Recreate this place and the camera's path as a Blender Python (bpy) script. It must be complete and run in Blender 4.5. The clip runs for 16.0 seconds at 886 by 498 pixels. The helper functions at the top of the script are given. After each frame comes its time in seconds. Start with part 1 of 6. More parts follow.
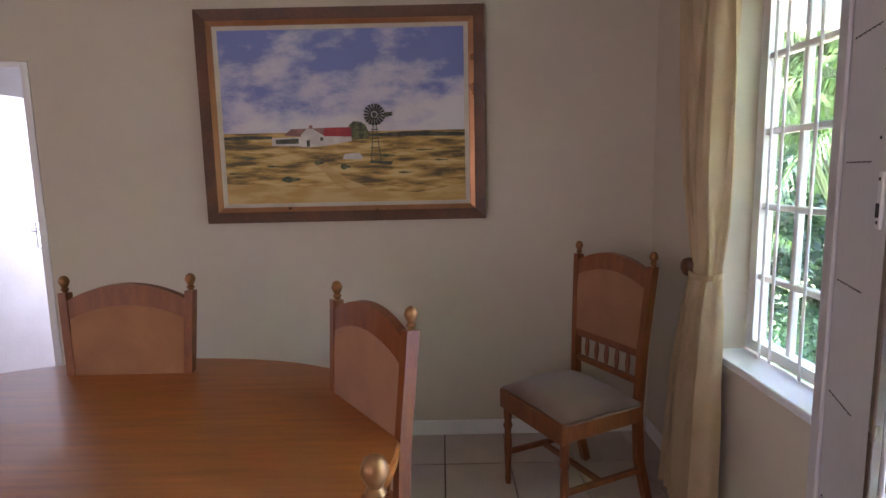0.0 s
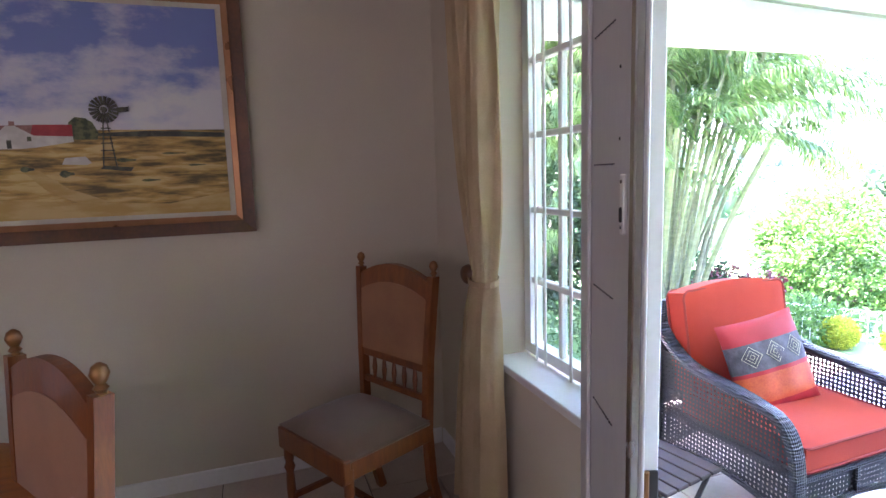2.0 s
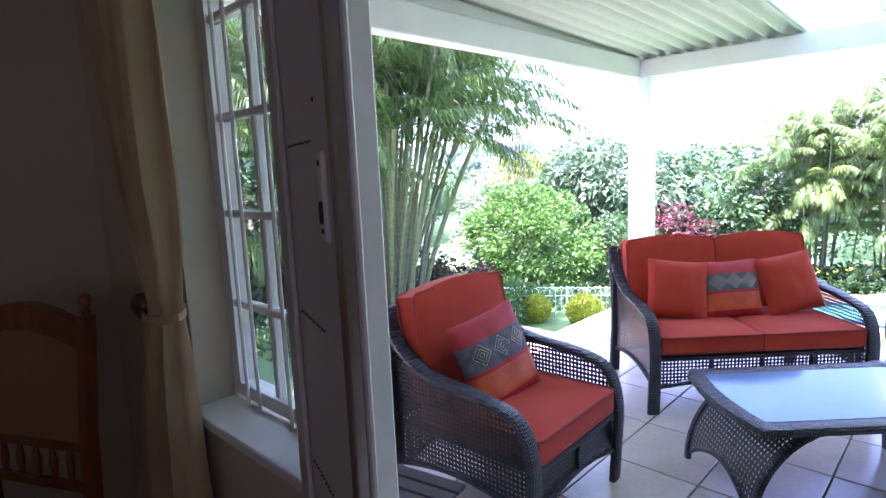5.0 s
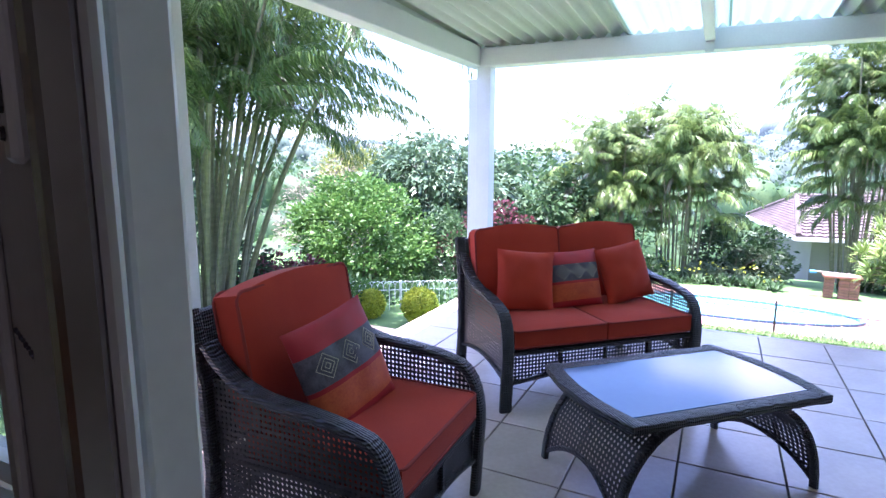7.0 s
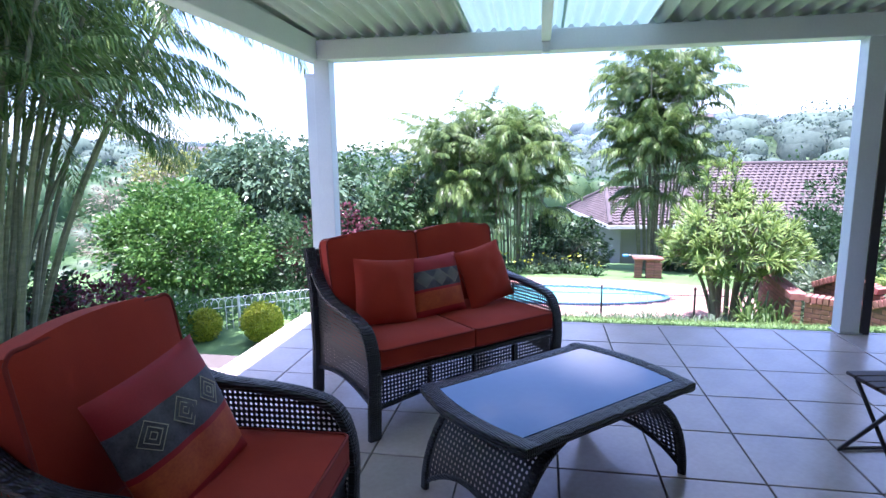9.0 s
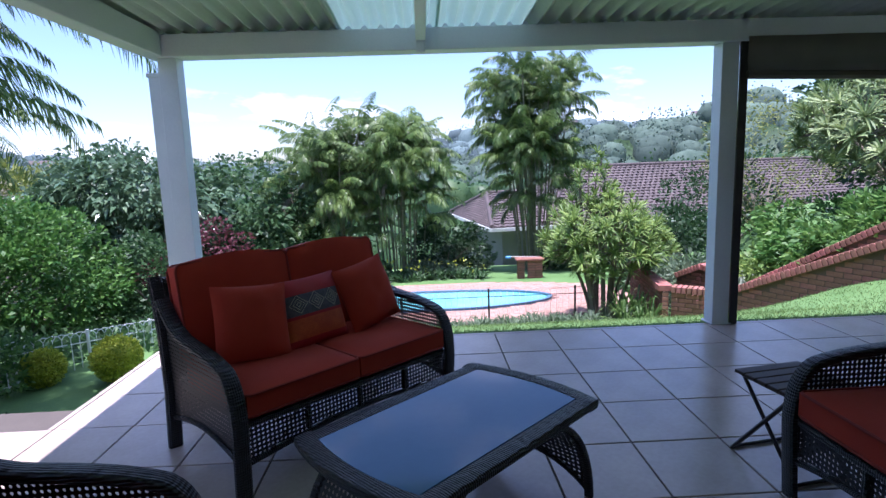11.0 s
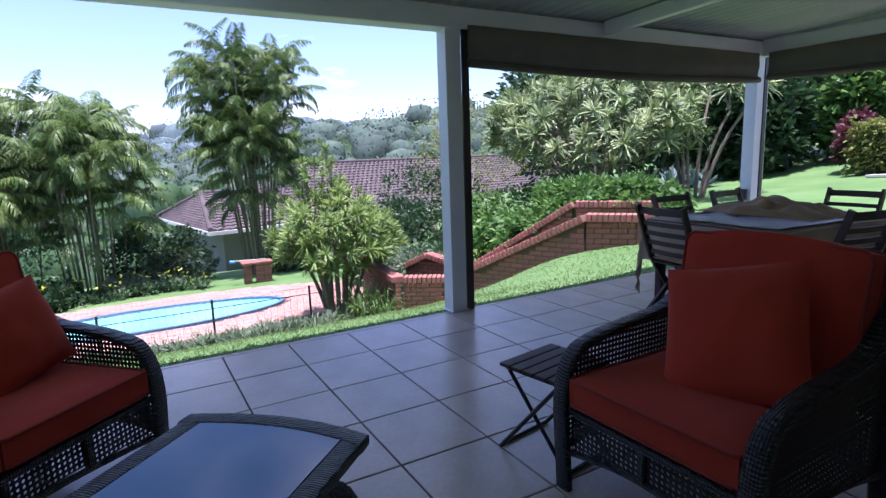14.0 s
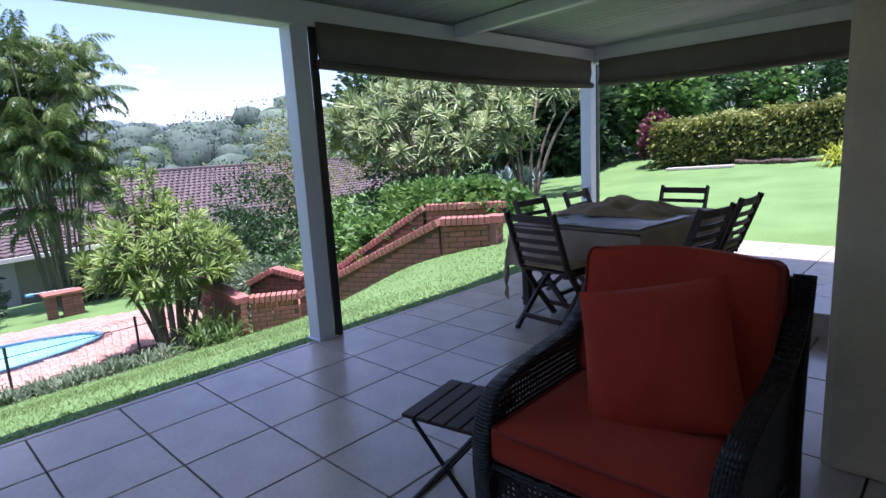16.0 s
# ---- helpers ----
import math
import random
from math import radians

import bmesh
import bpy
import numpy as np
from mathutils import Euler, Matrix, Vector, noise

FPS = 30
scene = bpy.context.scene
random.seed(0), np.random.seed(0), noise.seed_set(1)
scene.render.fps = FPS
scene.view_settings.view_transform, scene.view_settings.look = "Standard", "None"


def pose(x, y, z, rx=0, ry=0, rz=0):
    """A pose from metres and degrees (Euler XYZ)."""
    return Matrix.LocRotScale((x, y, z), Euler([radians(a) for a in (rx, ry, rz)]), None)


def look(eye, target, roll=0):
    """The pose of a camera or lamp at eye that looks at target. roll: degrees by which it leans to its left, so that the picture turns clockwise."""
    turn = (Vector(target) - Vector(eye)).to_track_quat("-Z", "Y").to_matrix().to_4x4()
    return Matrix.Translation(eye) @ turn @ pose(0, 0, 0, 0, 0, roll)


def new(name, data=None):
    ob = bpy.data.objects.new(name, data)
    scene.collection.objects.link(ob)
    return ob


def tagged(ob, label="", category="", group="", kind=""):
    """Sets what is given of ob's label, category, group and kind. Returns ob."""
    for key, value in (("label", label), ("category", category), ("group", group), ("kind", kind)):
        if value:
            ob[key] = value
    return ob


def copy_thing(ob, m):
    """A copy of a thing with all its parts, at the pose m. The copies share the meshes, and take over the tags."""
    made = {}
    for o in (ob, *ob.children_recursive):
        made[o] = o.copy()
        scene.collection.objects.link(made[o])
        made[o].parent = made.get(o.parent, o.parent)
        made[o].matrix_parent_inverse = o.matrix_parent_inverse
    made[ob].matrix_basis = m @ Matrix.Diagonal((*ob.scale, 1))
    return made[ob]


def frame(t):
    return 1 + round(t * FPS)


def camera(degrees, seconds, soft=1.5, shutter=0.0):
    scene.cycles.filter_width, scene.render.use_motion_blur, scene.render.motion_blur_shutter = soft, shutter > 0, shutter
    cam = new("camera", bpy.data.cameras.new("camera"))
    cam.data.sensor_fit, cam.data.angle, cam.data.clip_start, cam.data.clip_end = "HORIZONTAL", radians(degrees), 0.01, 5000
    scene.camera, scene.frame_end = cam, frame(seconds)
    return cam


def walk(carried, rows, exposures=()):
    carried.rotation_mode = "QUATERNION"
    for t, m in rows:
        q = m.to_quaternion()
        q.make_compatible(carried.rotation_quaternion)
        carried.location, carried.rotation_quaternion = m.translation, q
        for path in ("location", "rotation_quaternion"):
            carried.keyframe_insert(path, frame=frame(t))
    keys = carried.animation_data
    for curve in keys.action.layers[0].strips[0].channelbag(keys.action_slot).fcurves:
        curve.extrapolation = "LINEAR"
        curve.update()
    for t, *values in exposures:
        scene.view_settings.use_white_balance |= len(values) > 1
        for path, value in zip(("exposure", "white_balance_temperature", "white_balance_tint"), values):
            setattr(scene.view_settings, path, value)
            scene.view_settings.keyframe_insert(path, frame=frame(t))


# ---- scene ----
cam = camera(76.8, 16.0)
PATH = [
    (0, (0.475, 0.204, 1.467), (0.473, 2.185, 1.195), -1.2),
    (0.5, (0.525, 0.261, 1.47), (0.646, 2.238, 1.197), -1.4),
    (1, (0.589, 0.326, 1.471), (0.848, 2.29, 1.198), -1.6),
    (1.5, (0.647, 0.389, 1.465), (1.1, 2.319, 1.194), -1.6),
    (2, (0.685, 0.43, 1.463), (1.324, 2.306, 1.193), -1.8),
    (2.5, (0.722, 0.468, 1.465), (1.528, 2.278, 1.194), -1.9),
    (3, (0.756, 0.515, 1.465), (1.714, 2.25, 1.196), -2.1),
    (3.5, (0.802, 0.582, 1.461), (1.882, 2.243, 1.183), -2.1),
    (4, (0.839, 0.647, 1.446), (2.047, 2.216, 1.164), -2.3),
    (4.5, (0.881, 0.686, 1.434), (2.197, 2.164, 1.143), -2.4),
    (5, (0.952, 0.73, 1.423), (2.374, 2.106, 1.132), -2.5),
    (5.2, (0.975, 0.758, 1.422), (2.44, 2.088, 1.129), -2.5),
    (7.3, (1.252, 1.059, 1.326), (3.055, 1.865, 1.007), 0.1),
    (7.5, (1.276, 1.074, 1.325), (3.098, 1.836, 1.008), -0.2),
    (8, (1.336, 1.139, 1.329), (3.207, 1.769, 1.013), -0.5),
    (8.5, (1.401, 1.193, 1.334), (3.316, 1.675, 1.015), -0.6),
    (9, (1.463, 1.208, 1.331), (3.408, 1.547, 1.012), -0.7),
    (9.2, (1.491, 1.206, 1.331), (3.445, 1.493, 1.016), -1.1),
    (11.3, (1.827, 1.208, 1.323), (3.797, 1.058, 1.011), -1.7),
    (11.5, (1.865, 1.206, 1.323), (3.828, 0.989, 1.003), -1.5),
    (12, (1.933, 1.212, 1.31), (3.866, 0.816, 0.985), -1.6),
    (12.5, (1.97, 1.201, 1.288), (3.857, 0.627, 0.957), -1.7),
    (13, (2.049, 1.181, 1.247), (3.885, 0.46, 0.914), -1.9),
    (13.5, (2.172, 1.159, 1.234), (3.953, 0.312, 0.898), -1.8),
    (14, (2.285, 1.133, 1.243), (3.999, 0.159, 0.903), -1.9),
    (14.5, (2.4, 1.131, 1.266), (4.036, 0.033, 0.923), -2.4),
    (15, (2.536, 1.125, 1.267), (4.073, -0.106, 0.919), -2.9),
    (15.5, (2.598, 1.108, 1.298), (4.044, -0.226, 0.937), -3.5),
    (16, (2.665, 1.063, 1.304), (4.035, -0.349, 0.945), -3.2),
]
EXPO = [(0, 5.95, 6250, 41), (1.5, 5.9, 6050, 42), (2.5, 5.3, 5850, 42), (3.5, 4.45, 5800, 44), (4.2, 4.05, 5750, 44), (5.0, 3.85, 5850, 44), (7.4, 2.9, 5700, 40), (9.0, 2.35, 5600, 37), (11.4, 1.25, 5600, 29), (12.5, 1.28, 5600, 32), (14.0, 1.38, 5750, 35), (16.0, 1.45, 5900, 35)]
walk(cam, [(t, look(eye, aim, lean)) for t, eye, aim, lean in PATH], EXPO)

# ---------- sky and sun ----------
world = bpy.data.worlds.new("world")
scene.world = world
world.use_nodes = True
wn, wl = world.node_tree.nodes, world.node_tree.links
SUN_EL, SUN_AZ = radians(83), radians(140)
sky = wn.new("ShaderNodeTexSky")
sky.sky_type = "NISHITA"
sky.sun_disc = False
sky.sun_elevation = SUN_EL
sky.sun_rotation = radians(90) - SUN_AZ
sky.air_density = 1.0
sky.dust_density = 0.9
sky.ozone_density = 4.0
wco = wn.new("ShaderNodeTexCoord")
wmap = wn.new("ShaderNodeMapping")
wmap.inputs["Scale"].default_value = (1.0, 1.0, 3.2)
wno = wn.new("ShaderNodeTexNoise")
wno.inputs["Scale"].default_value = 2.6
wno.inputs["Detail"].default_value = 7
wno.inputs["Roughness"].default_value = 0.55
wramp = wn.new("ShaderNodeValToRGB")
wramp.color_ramp.elements[0].position = 0.53
wramp.color_ramp.elements[1].position = 0.8
wmix = wn.new("ShaderNodeMix")
wmix.data_type = "RGBA"
wmix.inputs["B"].default_value = (13.5, 14, 15, 1)
wl.new(wco.outputs["Generated"], wmap.inputs["Vector"])
wl.new(wmap.outputs["Vector"], wno.inputs["Vector"])
wl.new(wno.outputs["Fac"], wramp.inputs["Fac"])
wl.new(wramp.outputs["Color"], wmix.inputs["Factor"])
wl.new(sky.outputs["Color"], wmix.inputs["A"])
wl.new(wmix.outputs["Result"], wn["Background"].inputs["Color"])
wn["Background"].inputs["Strength"].default_value = 0.112
sun = new("sun", bpy.data.lights.new("sun", "SUN"))
sun.data.energy = 4.6
sun.data.angle = radians(0.6)
sun.data.color = (1.0, 0.955, 0.89)
sdir = Vector((math.cos(SUN_EL) * math.cos(SUN_AZ), math.cos(SUN_EL) * math.sin(SUN_AZ), math.sin(SUN_EL)))
sun.matrix_world = look(sdir * 50, (0, 0, 0))


# fill lamps added out of view for the dining room and the hall; no windows there
def fill_light(name, m, w, h, watts, tone=(1.0, 0.94, 0.86)):
    ob = new(name, bpy.data.lights.new(name, "AREA"))
    ob.data.shape, ob.data.size, ob.data.size_y, ob.data.energy, ob.data.color = "RECTANGLE", w, h, watts, tone
    ob.matrix_world = m


fill_light("window_daylight", look((-3.9, -1.0, 1.5), (0, -0.4, 1.2)), 1.6, 1.2, 0.44)
fill_light("window_daylight_south", look((-1.2, -3.1, 1.5), (-1.1, 0, 1.2)), 1.6, 1.2, 0.46)
fill_light("hall_daylight", look((-1.3, 4.6, 1.5), (-3, 4.4, 1.2)), 1.0, 1.4, 0.75, (0.8, 0.93, 1.0))


# ---------- materials ----------
def mat(name, base, rough=0.7, dark=None, scale=8.0, fine=90.0, bump=0.15, metal=0.0, stretch=(1, 1, 1), vary=0.0, spec=0.5, coat=0.0, sheen=0.0, thin=0.0, amount=1.0, island=0.0):
    """Base colour varied at two scales, with fine relief."""
    m = bpy.data.materials.new(name)
    m.use_nodes = True
    n, l = m.node_tree.nodes, m.node_tree.links
    p = n["Principled BSDF"]
    dark = dark or tuple(c * 0.8 for c in base)
    co = n.new("ShaderNodeTexCoord")
    mp = n.new("ShaderNodeMapping")
    mp.inputs["Scale"].default_value = stretch
    l.new(co.outputs["Object"], mp.inputs["Vector"])
    a, b = n.new("ShaderNodeTexNoise"), n.new("ShaderNodeTexNoise")
    a.inputs["Scale"].default_value, a.inputs["Detail"].default_value = scale, 4
    b.inputs["Scale"].default_value, b.inputs["Detail"].default_value = fine, 3
    for t in (a, b):
        l.new(mp.outputs["Vector"], t.inputs["Vector"])
    ad = n.new("ShaderNodeMath")
    ad.operation = "MULTIPLY_ADD"
    ad.inputs[1].default_value = 0.35
    l.new(b.outputs["Fac"], ad.inputs[0])
    sc = n.new("ShaderNodeMath")
    sc.operation = "MULTIPLY"
    sc.inputs[1].default_value = 0.65
    l.new(a.outputs["Fac"], sc.inputs[0])
    l.new(sc.outputs[0], ad.inputs[2])
    rp = n.new("ShaderNodeValToRGB")
    rp.color_ramp.elements[0].position, rp.color_ramp.elements[1].position = 0.34, 0.66
    rp.color_ramp.elements[0].color, rp.color_ramp.elements[1].color = (*dark, 1), (*base, 1)
    l.new(ad.outputs[0], rp.inputs["Fac"])
    out = rp.outputs["Color"]
    if vary or island:
        src = n.new("ShaderNodeObjectInfo").outputs["Random"] if vary else n.new("ShaderNodeNewGeometry").outputs["Random Per Island"]
        hs = n.new("ShaderNodeHueSaturation")
        mr = n.new("ShaderNodeMapRange")
        w = vary or island
        mr.inputs["To Min"].default_value, mr.inputs["To Max"].default_value = 1 - w, 1 + w
        l.new(src, mr.inputs["Value"])
        l.new(mr.outputs["Result"], hs.inputs["Value"])
        mh = n.new("ShaderNodeMapRange")
        mh.inputs["To Min"].default_value, mh.inputs["To Max"].default_value = 0.5 + w * 0.06, 0.5 - w * 0.06
        l.new(src, mh.inputs["Value"])
        l.new(mh.outputs["Result"], hs.inputs["Hue"])
        l.new(out, hs.inputs["Color"])
        out = hs.outputs["Color"]
    l.new(out, p.inputs["Base Color"])
    rr = n.new("ShaderNodeMapRange")
    rr.inputs["To Min"].default_value, rr.inputs["To Max"].default_value = max(0.02, rough - 0.08), min(1, rough + 0.08)
    l.new(a.outputs["Fac"], rr.inputs["Value"])
    l.new(rr.outputs["Result"], p.inputs["Roughness"])
    p.inputs["Metallic"].default_value = metal
    p.inputs["Specular IOR Level"].default_value = spec
    p.inputs["Coat Weight"].default_value = coat
    p.inputs["Sheen Weight"].default_value = sheen
    if bump:
        bp = n.new("ShaderNodeBump")
        bp.inputs["Strength"].default_value, bp.inputs["Distance"].default_value = bump, 0.004
        l.new(ad.outputs[0], bp.inputs["Height"])
        l.new(bp.outputs["Normal"], p.inputs["Normal"])
    if thin:
        tr = n.new("ShaderNodeBsdfTranslucent")
        mx = n.new("ShaderNodeMixShader")
        mx.inputs["Fac"].default_value = thin
        l.new(out, tr.inputs["Color"])
        l.new(p.outputs["BSDF"], mx.inputs[1])
        l.new(tr.outputs["BSDF"], mx.inputs[2])
        l.new(mx.outputs["Shader"], n["Material Output"].inputs["Surface"])
    return m


def wave_bump(m, scale, direction="Z", strength=0.5, distance=0.003, distortion=1.5, kind="BANDS"):
    """Adds fine ribs to a material: weave or grooves."""
    n, l = m.node_tree.nodes, m.node_tree.links
    w = n.new("ShaderNodeTexWave")
    w.wave_type = kind
    w.bands_direction = direction
    w.inputs["Scale"].default_value = scale
    w.inputs["Distortion"].default_value = distortion
    w.inputs["Detail"].default_value = 1
    co = n.new("ShaderNodeTexCoord")
    l.new(co.outputs["Object"], w.inputs["Vector"])
    b = n.new("ShaderNodeBump")
    b.inputs["Strength"].default_value, b.inputs["Distance"].default_value = strength, distance
    l.new(w.outputs["Fac"], b.inputs["Height"])
    p = n["Principled BSDF"]
    if p.inputs["Normal"].links:
        l.new(p.inputs["Normal"].links[0].from_socket, b.inputs["Normal"])
    l.new(b.outputs["Normal"], p.inputs["Normal"])
    return m


M_wall = mat("interior wall paint", (0.59, 0.53, 0.43), 0.75, (0.54, 0.48, 0.385), 1.5, 160, 0.12, spec=0.25)
M_white = mat("white gloss paint", (0.78, 0.78, 0.78), 0.4, (0.7, 0.7, 0.69), 4, 60, 0.08)
M_jamb = mat("white satin door paint", (0.62, 0.61, 0.62), 0.45, (0.55, 0.54, 0.55), 3, 70, 0.15, stretch=(1, 1, 0.2))
M_post = mat("painted steel post", (0.74, 0.77, 0.84), 0.4, (0.66, 0.69, 0.76), 3, 70, 0.1)
M_plaster = mat("cream bagged brick paint", (0.68, 0.56, 0.4), 0.8, (0.55, 0.45, 0.32), 3, 40, 0.5)
M_ceil = mat("white ceiling board", (0.8, 0.8, 0.79), 0.8, None, 2, 100, 0.1)
M_tile_in = mat("beige floor tile", (0.52, 0.45, 0.38), 0.35, (0.43, 0.36, 0.3), 5, 60, 0.08, vary=0.05)
M_grout = mat("grout", (0.1, 0.085, 0.075), 0.9)
M_tile = mat("patio tile", (0.48, 0.395, 0.34), 0.24, (0.38, 0.31, 0.265), 3.2, 40, 0.12, vary=0.07, spec=0.5)
M_wood = mat("orange oak", (0.42, 0.135, 0.02), 0.36, (0.25, 0.07, 0.01), 3, 40, 0.1, stretch=(1, 14, 14), coat=0.25)
M_chair = mat("stained chair wood", (0.25, 0.078, 0.017), 0.38, (0.15, 0.042, 0.012), 5, 40, 0.1, stretch=(8, 8, 1), coat=0.2)
# chair wood with window light put into its colour; not assigned to any part
M_chair_lit = mat("window-lit chair side", (0.55, 0.3, 0.19), 0.4, (0.48, 0.25, 0.15), 5, 60, 0.05)
M_brass = mat("brass ball", (0.3, 0.14, 0.05), 0.35, None, 8, 60, 0.03, metal=0.5)
M_uph = mat("tan suede cloth", (0.36, 0.17, 0.075), 0.95, (0.28, 0.125, 0.06), 9, 250, 0.2, sheen=0.4, spec=0.15)
M_seat = mat("taupe suede seat", (0.21, 0.125, 0.085), 0.95, (0.15, 0.09, 0.06), 7, 250, 0.2, sheen=0.5, spec=0.15)
M_curtain = mat("cream curtain cloth", (0.56, 0.43, 0.27), 0.95, (0.45, 0.34, 0.2), 6, 220, 0.2, thin=0.1, spec=0.1)
M_frame = mat("dark gilt frame", (0.15, 0.055, 0.015), 0.42, (0.07, 0.03, 0.012), 8, 60, 0.15, coat=0.3)
M_gilt = mat("copper gilt edge", (0.42, 0.2, 0.09), 0.3, None, 8, 60, 0.1, metal=0.6)
M_slip = mat("cream frame slip", (0.62, 0.56, 0.45), 0.8)
M_weave = mat("black wicker", (0.02, 0.021, 0.027), 0.4, (0.01, 0.01, 0.014), 20, 120, 0.3, spec=0.5)
wave_bump(M_weave, 28, "Z", 0.9, 0.006, 3)
wave_bump(M_weave, 34, "X", 0.6, 0.004, 2)
M_cane = mat("dark cane lattice", (0.028, 0.027, 0.03), 0.45, (0.015, 0.014, 0.018), 30, 150, 0.3)
M_red = mat("rust red cushion cloth", (0.47, 0.05, 0.026), 0.9, (0.38, 0.037, 0.021), 5, 300, 0.35, sheen=0.1, spec=0.15)
M_pipe = mat("dark red piping", (0.28, 0.025, 0.018), 0.8)
M_red2 = mat("crimson silk", (0.42, 0.012, 0.022), 0.65, (0.33, 0.01, 0.018), 8, 200, 0.2)
M_orange = mat("orange silk", (0.6, 0.12, 0.03), 0.6, (0.42, 0.05, 0.02), 12, 120, 0.2)
M_band = mat("grey brocade", (0.13, 0.12, 0.16), 0.7, (0.05, 0.045, 0.06), 26, 160, 0.2)
M_darkwood = mat("dark brown slats", (0.05, 0.024, 0.016), 0.55, (0.025, 0.013, 0.01), 8, 70, 0.2, stretch=(1, 8, 8))
M_steel = mat("dark steel", (0.06, 0.055, 0.06), 0.4, None, 8, 60, 0.05, metal=0.6)
M_chrome = mat("satin chrome", (0.6, 0.6, 0.62), 0.25, None, 8, 60, 0.03, metal=1.0)
M_shade = mat("olive brown blind canvas", (0.13, 0.115, 0.1), 0.9, (0.1, 0.09, 0.08), 5, 160, 0.3, thin=0.1)
M_roofing = mat("white roof sheet", (0.52, 0.56, 0.55), 0.5, (0.44, 0.48, 0.47), 1.2, 30, 0.05)
M_clear = mat("translucent green roof sheet", (0.38, 0.56, 0.51), 0.4, (0.33, 0.5, 0.46), 1.2, 30, 0.05, thin=0.16)
M_brick = mat("red garden brick", (0.31, 0.135, 0.1), 0.85, (0.22, 0.085, 0.065), 14, 90, 0.6, vary=0.22)
M_mortar = mat("dark mortar", (0.13, 0.075, 0.06), 0.95)
M_paver = mat("pink brick paving", (0.42, 0.25, 0.2), 0.85, (0.33, 0.19, 0.15), 10, 80, 0.4, island=0.15)
M_coping = mat("blue mosaic pool rim", (0.1, 0.2, 0.3), 0.3, (0.05, 0.12, 0.2), 30, 90, 0.1)
M_grass = mat("lawn grass", (0.12, 0.215, 0.075), 0.85, (0.075, 0.15, 0.045), 1.1, 45, 0.6, spec=0.15)
M_blade = mat("grass blades", (0.2, 0.3, 0.11), 0.7, (0.14, 0.22, 0.08), 1.0, 30, 0, thin=0.3, island=0.2, spec=0.2)
M_soil = mat("garden soil", (0.07, 0.05, 0.035), 0.95, (0.04, 0.03, 0.02), 3, 50, 0.8)
M_hallfloor = mat("reddish hall floor", (0.3, 0.16, 0.12), 0.5)
M_concrete = mat("pale paving", (0.5, 0.46, 0.42), 0.7, (0.42, 0.38, 0.35), 3, 60, 0.3)
M_houseroof = mat("brown roof tile", (0.105, 0.083, 0.08), 0.85, (0.065, 0.052, 0.052), 1.5, 20, 0.3, island=0.15)
M_housewall = mat("grey house wall", (0.2, 0.19, 0.21), 0.9, (0.16, 0.15, 0.17), 1.2, 30, 0.3)
M_cover = mat("beige table cover", (0.4, 0.31, 0.24), 0.85, (0.3, 0.23, 0.18), 5, 120, 0.3)
M_plastic = mat("grey blue plastic sheet", (0.22, 0.24, 0.3), 0.3, (0.12, 0.13, 0.18), 4, 60, 0.3, spec=0.6)
M_canvas = mat("tan canvas heap", (0.34, 0.24, 0.13), 0.9, (0.22, 0.15, 0.08), 6, 120, 0.4)
M_stone = mat("pale stone", (0.4, 0.36, 0.3), 0.85, (0.25, 0.22, 0.19), 6, 60, 0.5)


def leafm(name, a, b, thin=0.35, rough=0.5, spec=0.35):
    return mat(name, a, rough, b, 0.9, 12, 0, thin=thin, island=0.35, spec=spec)


L_green = leafm("bright green leaves", (0.125, 0.25, 0.055), (0.055, 0.14, 0.035))
L_lime = leafm("sunlit shrub leaves", (0.11, 0.25, 0.05), (0.04, 0.11, 0.025), 0.3)
L_glossy = leafm("glossy tree leaves", (0.12, 0.2, 0.11), (0.05, 0.1, 0.05), 0.2, 0.25)
L_mid = leafm("mid green leaves", (0.075, 0.15, 0.055), (0.03, 0.08, 0.03))
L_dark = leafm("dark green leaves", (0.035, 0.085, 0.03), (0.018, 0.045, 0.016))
L_grey = leafm("grey green leaves", (0.16, 0.22, 0.13), (0.08, 0.13, 0.07))
L_palm = leafm("palm fronds", (0.17, 0.26, 0.07), (0.045, 0.1, 0.03), 0.3, 0.4)
# copy of L_palm with shade put into the colour, for the near clump
L_palm_shady = leafm("shaded palm fronds", (0.15, 0.24, 0.07), (0.045, 0.1, 0.03), 0.3, 0.35)
# brightened so the colour replaces sunlight the ball shrubs don't get
L_yell = leafm("yellow green leaves", (0.5, 0.52, 0.06), (0.28, 0.36, 0.04))
L_var = leafm("variegated leaves", (0.31, 0.38, 0.17), (0.13, 0.21, 0.07), 0.25)
L_drac = leafm("song plant leaves", (0.22, 0.32, 0.08), (0.1, 0.18, 0.04), 0.3)
L_rust = leafm("rusty hedge leaves", (0.25, 0.29, 0.08), (0.12, 0.15, 0.035))
L_redl = leafm("purple red leaves", (0.15, 0.05, 0.055), (0.09, 0.02, 0.03))
L_dead = leafm("dry palm leaves", (0.27, 0.24, 0.18), (0.15, 0.13, 0.09), 0.15, 0.8)
# distance haze is put into these two leaf colours, greyed and bluish
L_far = leafm("haze-tinted hill leaves", (0.13, 0.18, 0.18), (0.09, 0.13, 0.13), 0.1, 0.9, 0.1)
L_hill = leafm("haze-tinted valley leaves", (0.11, 0.155, 0.12), (0.06, 0.095, 0.075), 0.15, 0.8, 0.1)
L_silver = leafm("silvery strap leaves", (0.42, 0.46, 0.38), (0.24, 0.28, 0.2), 0.2)
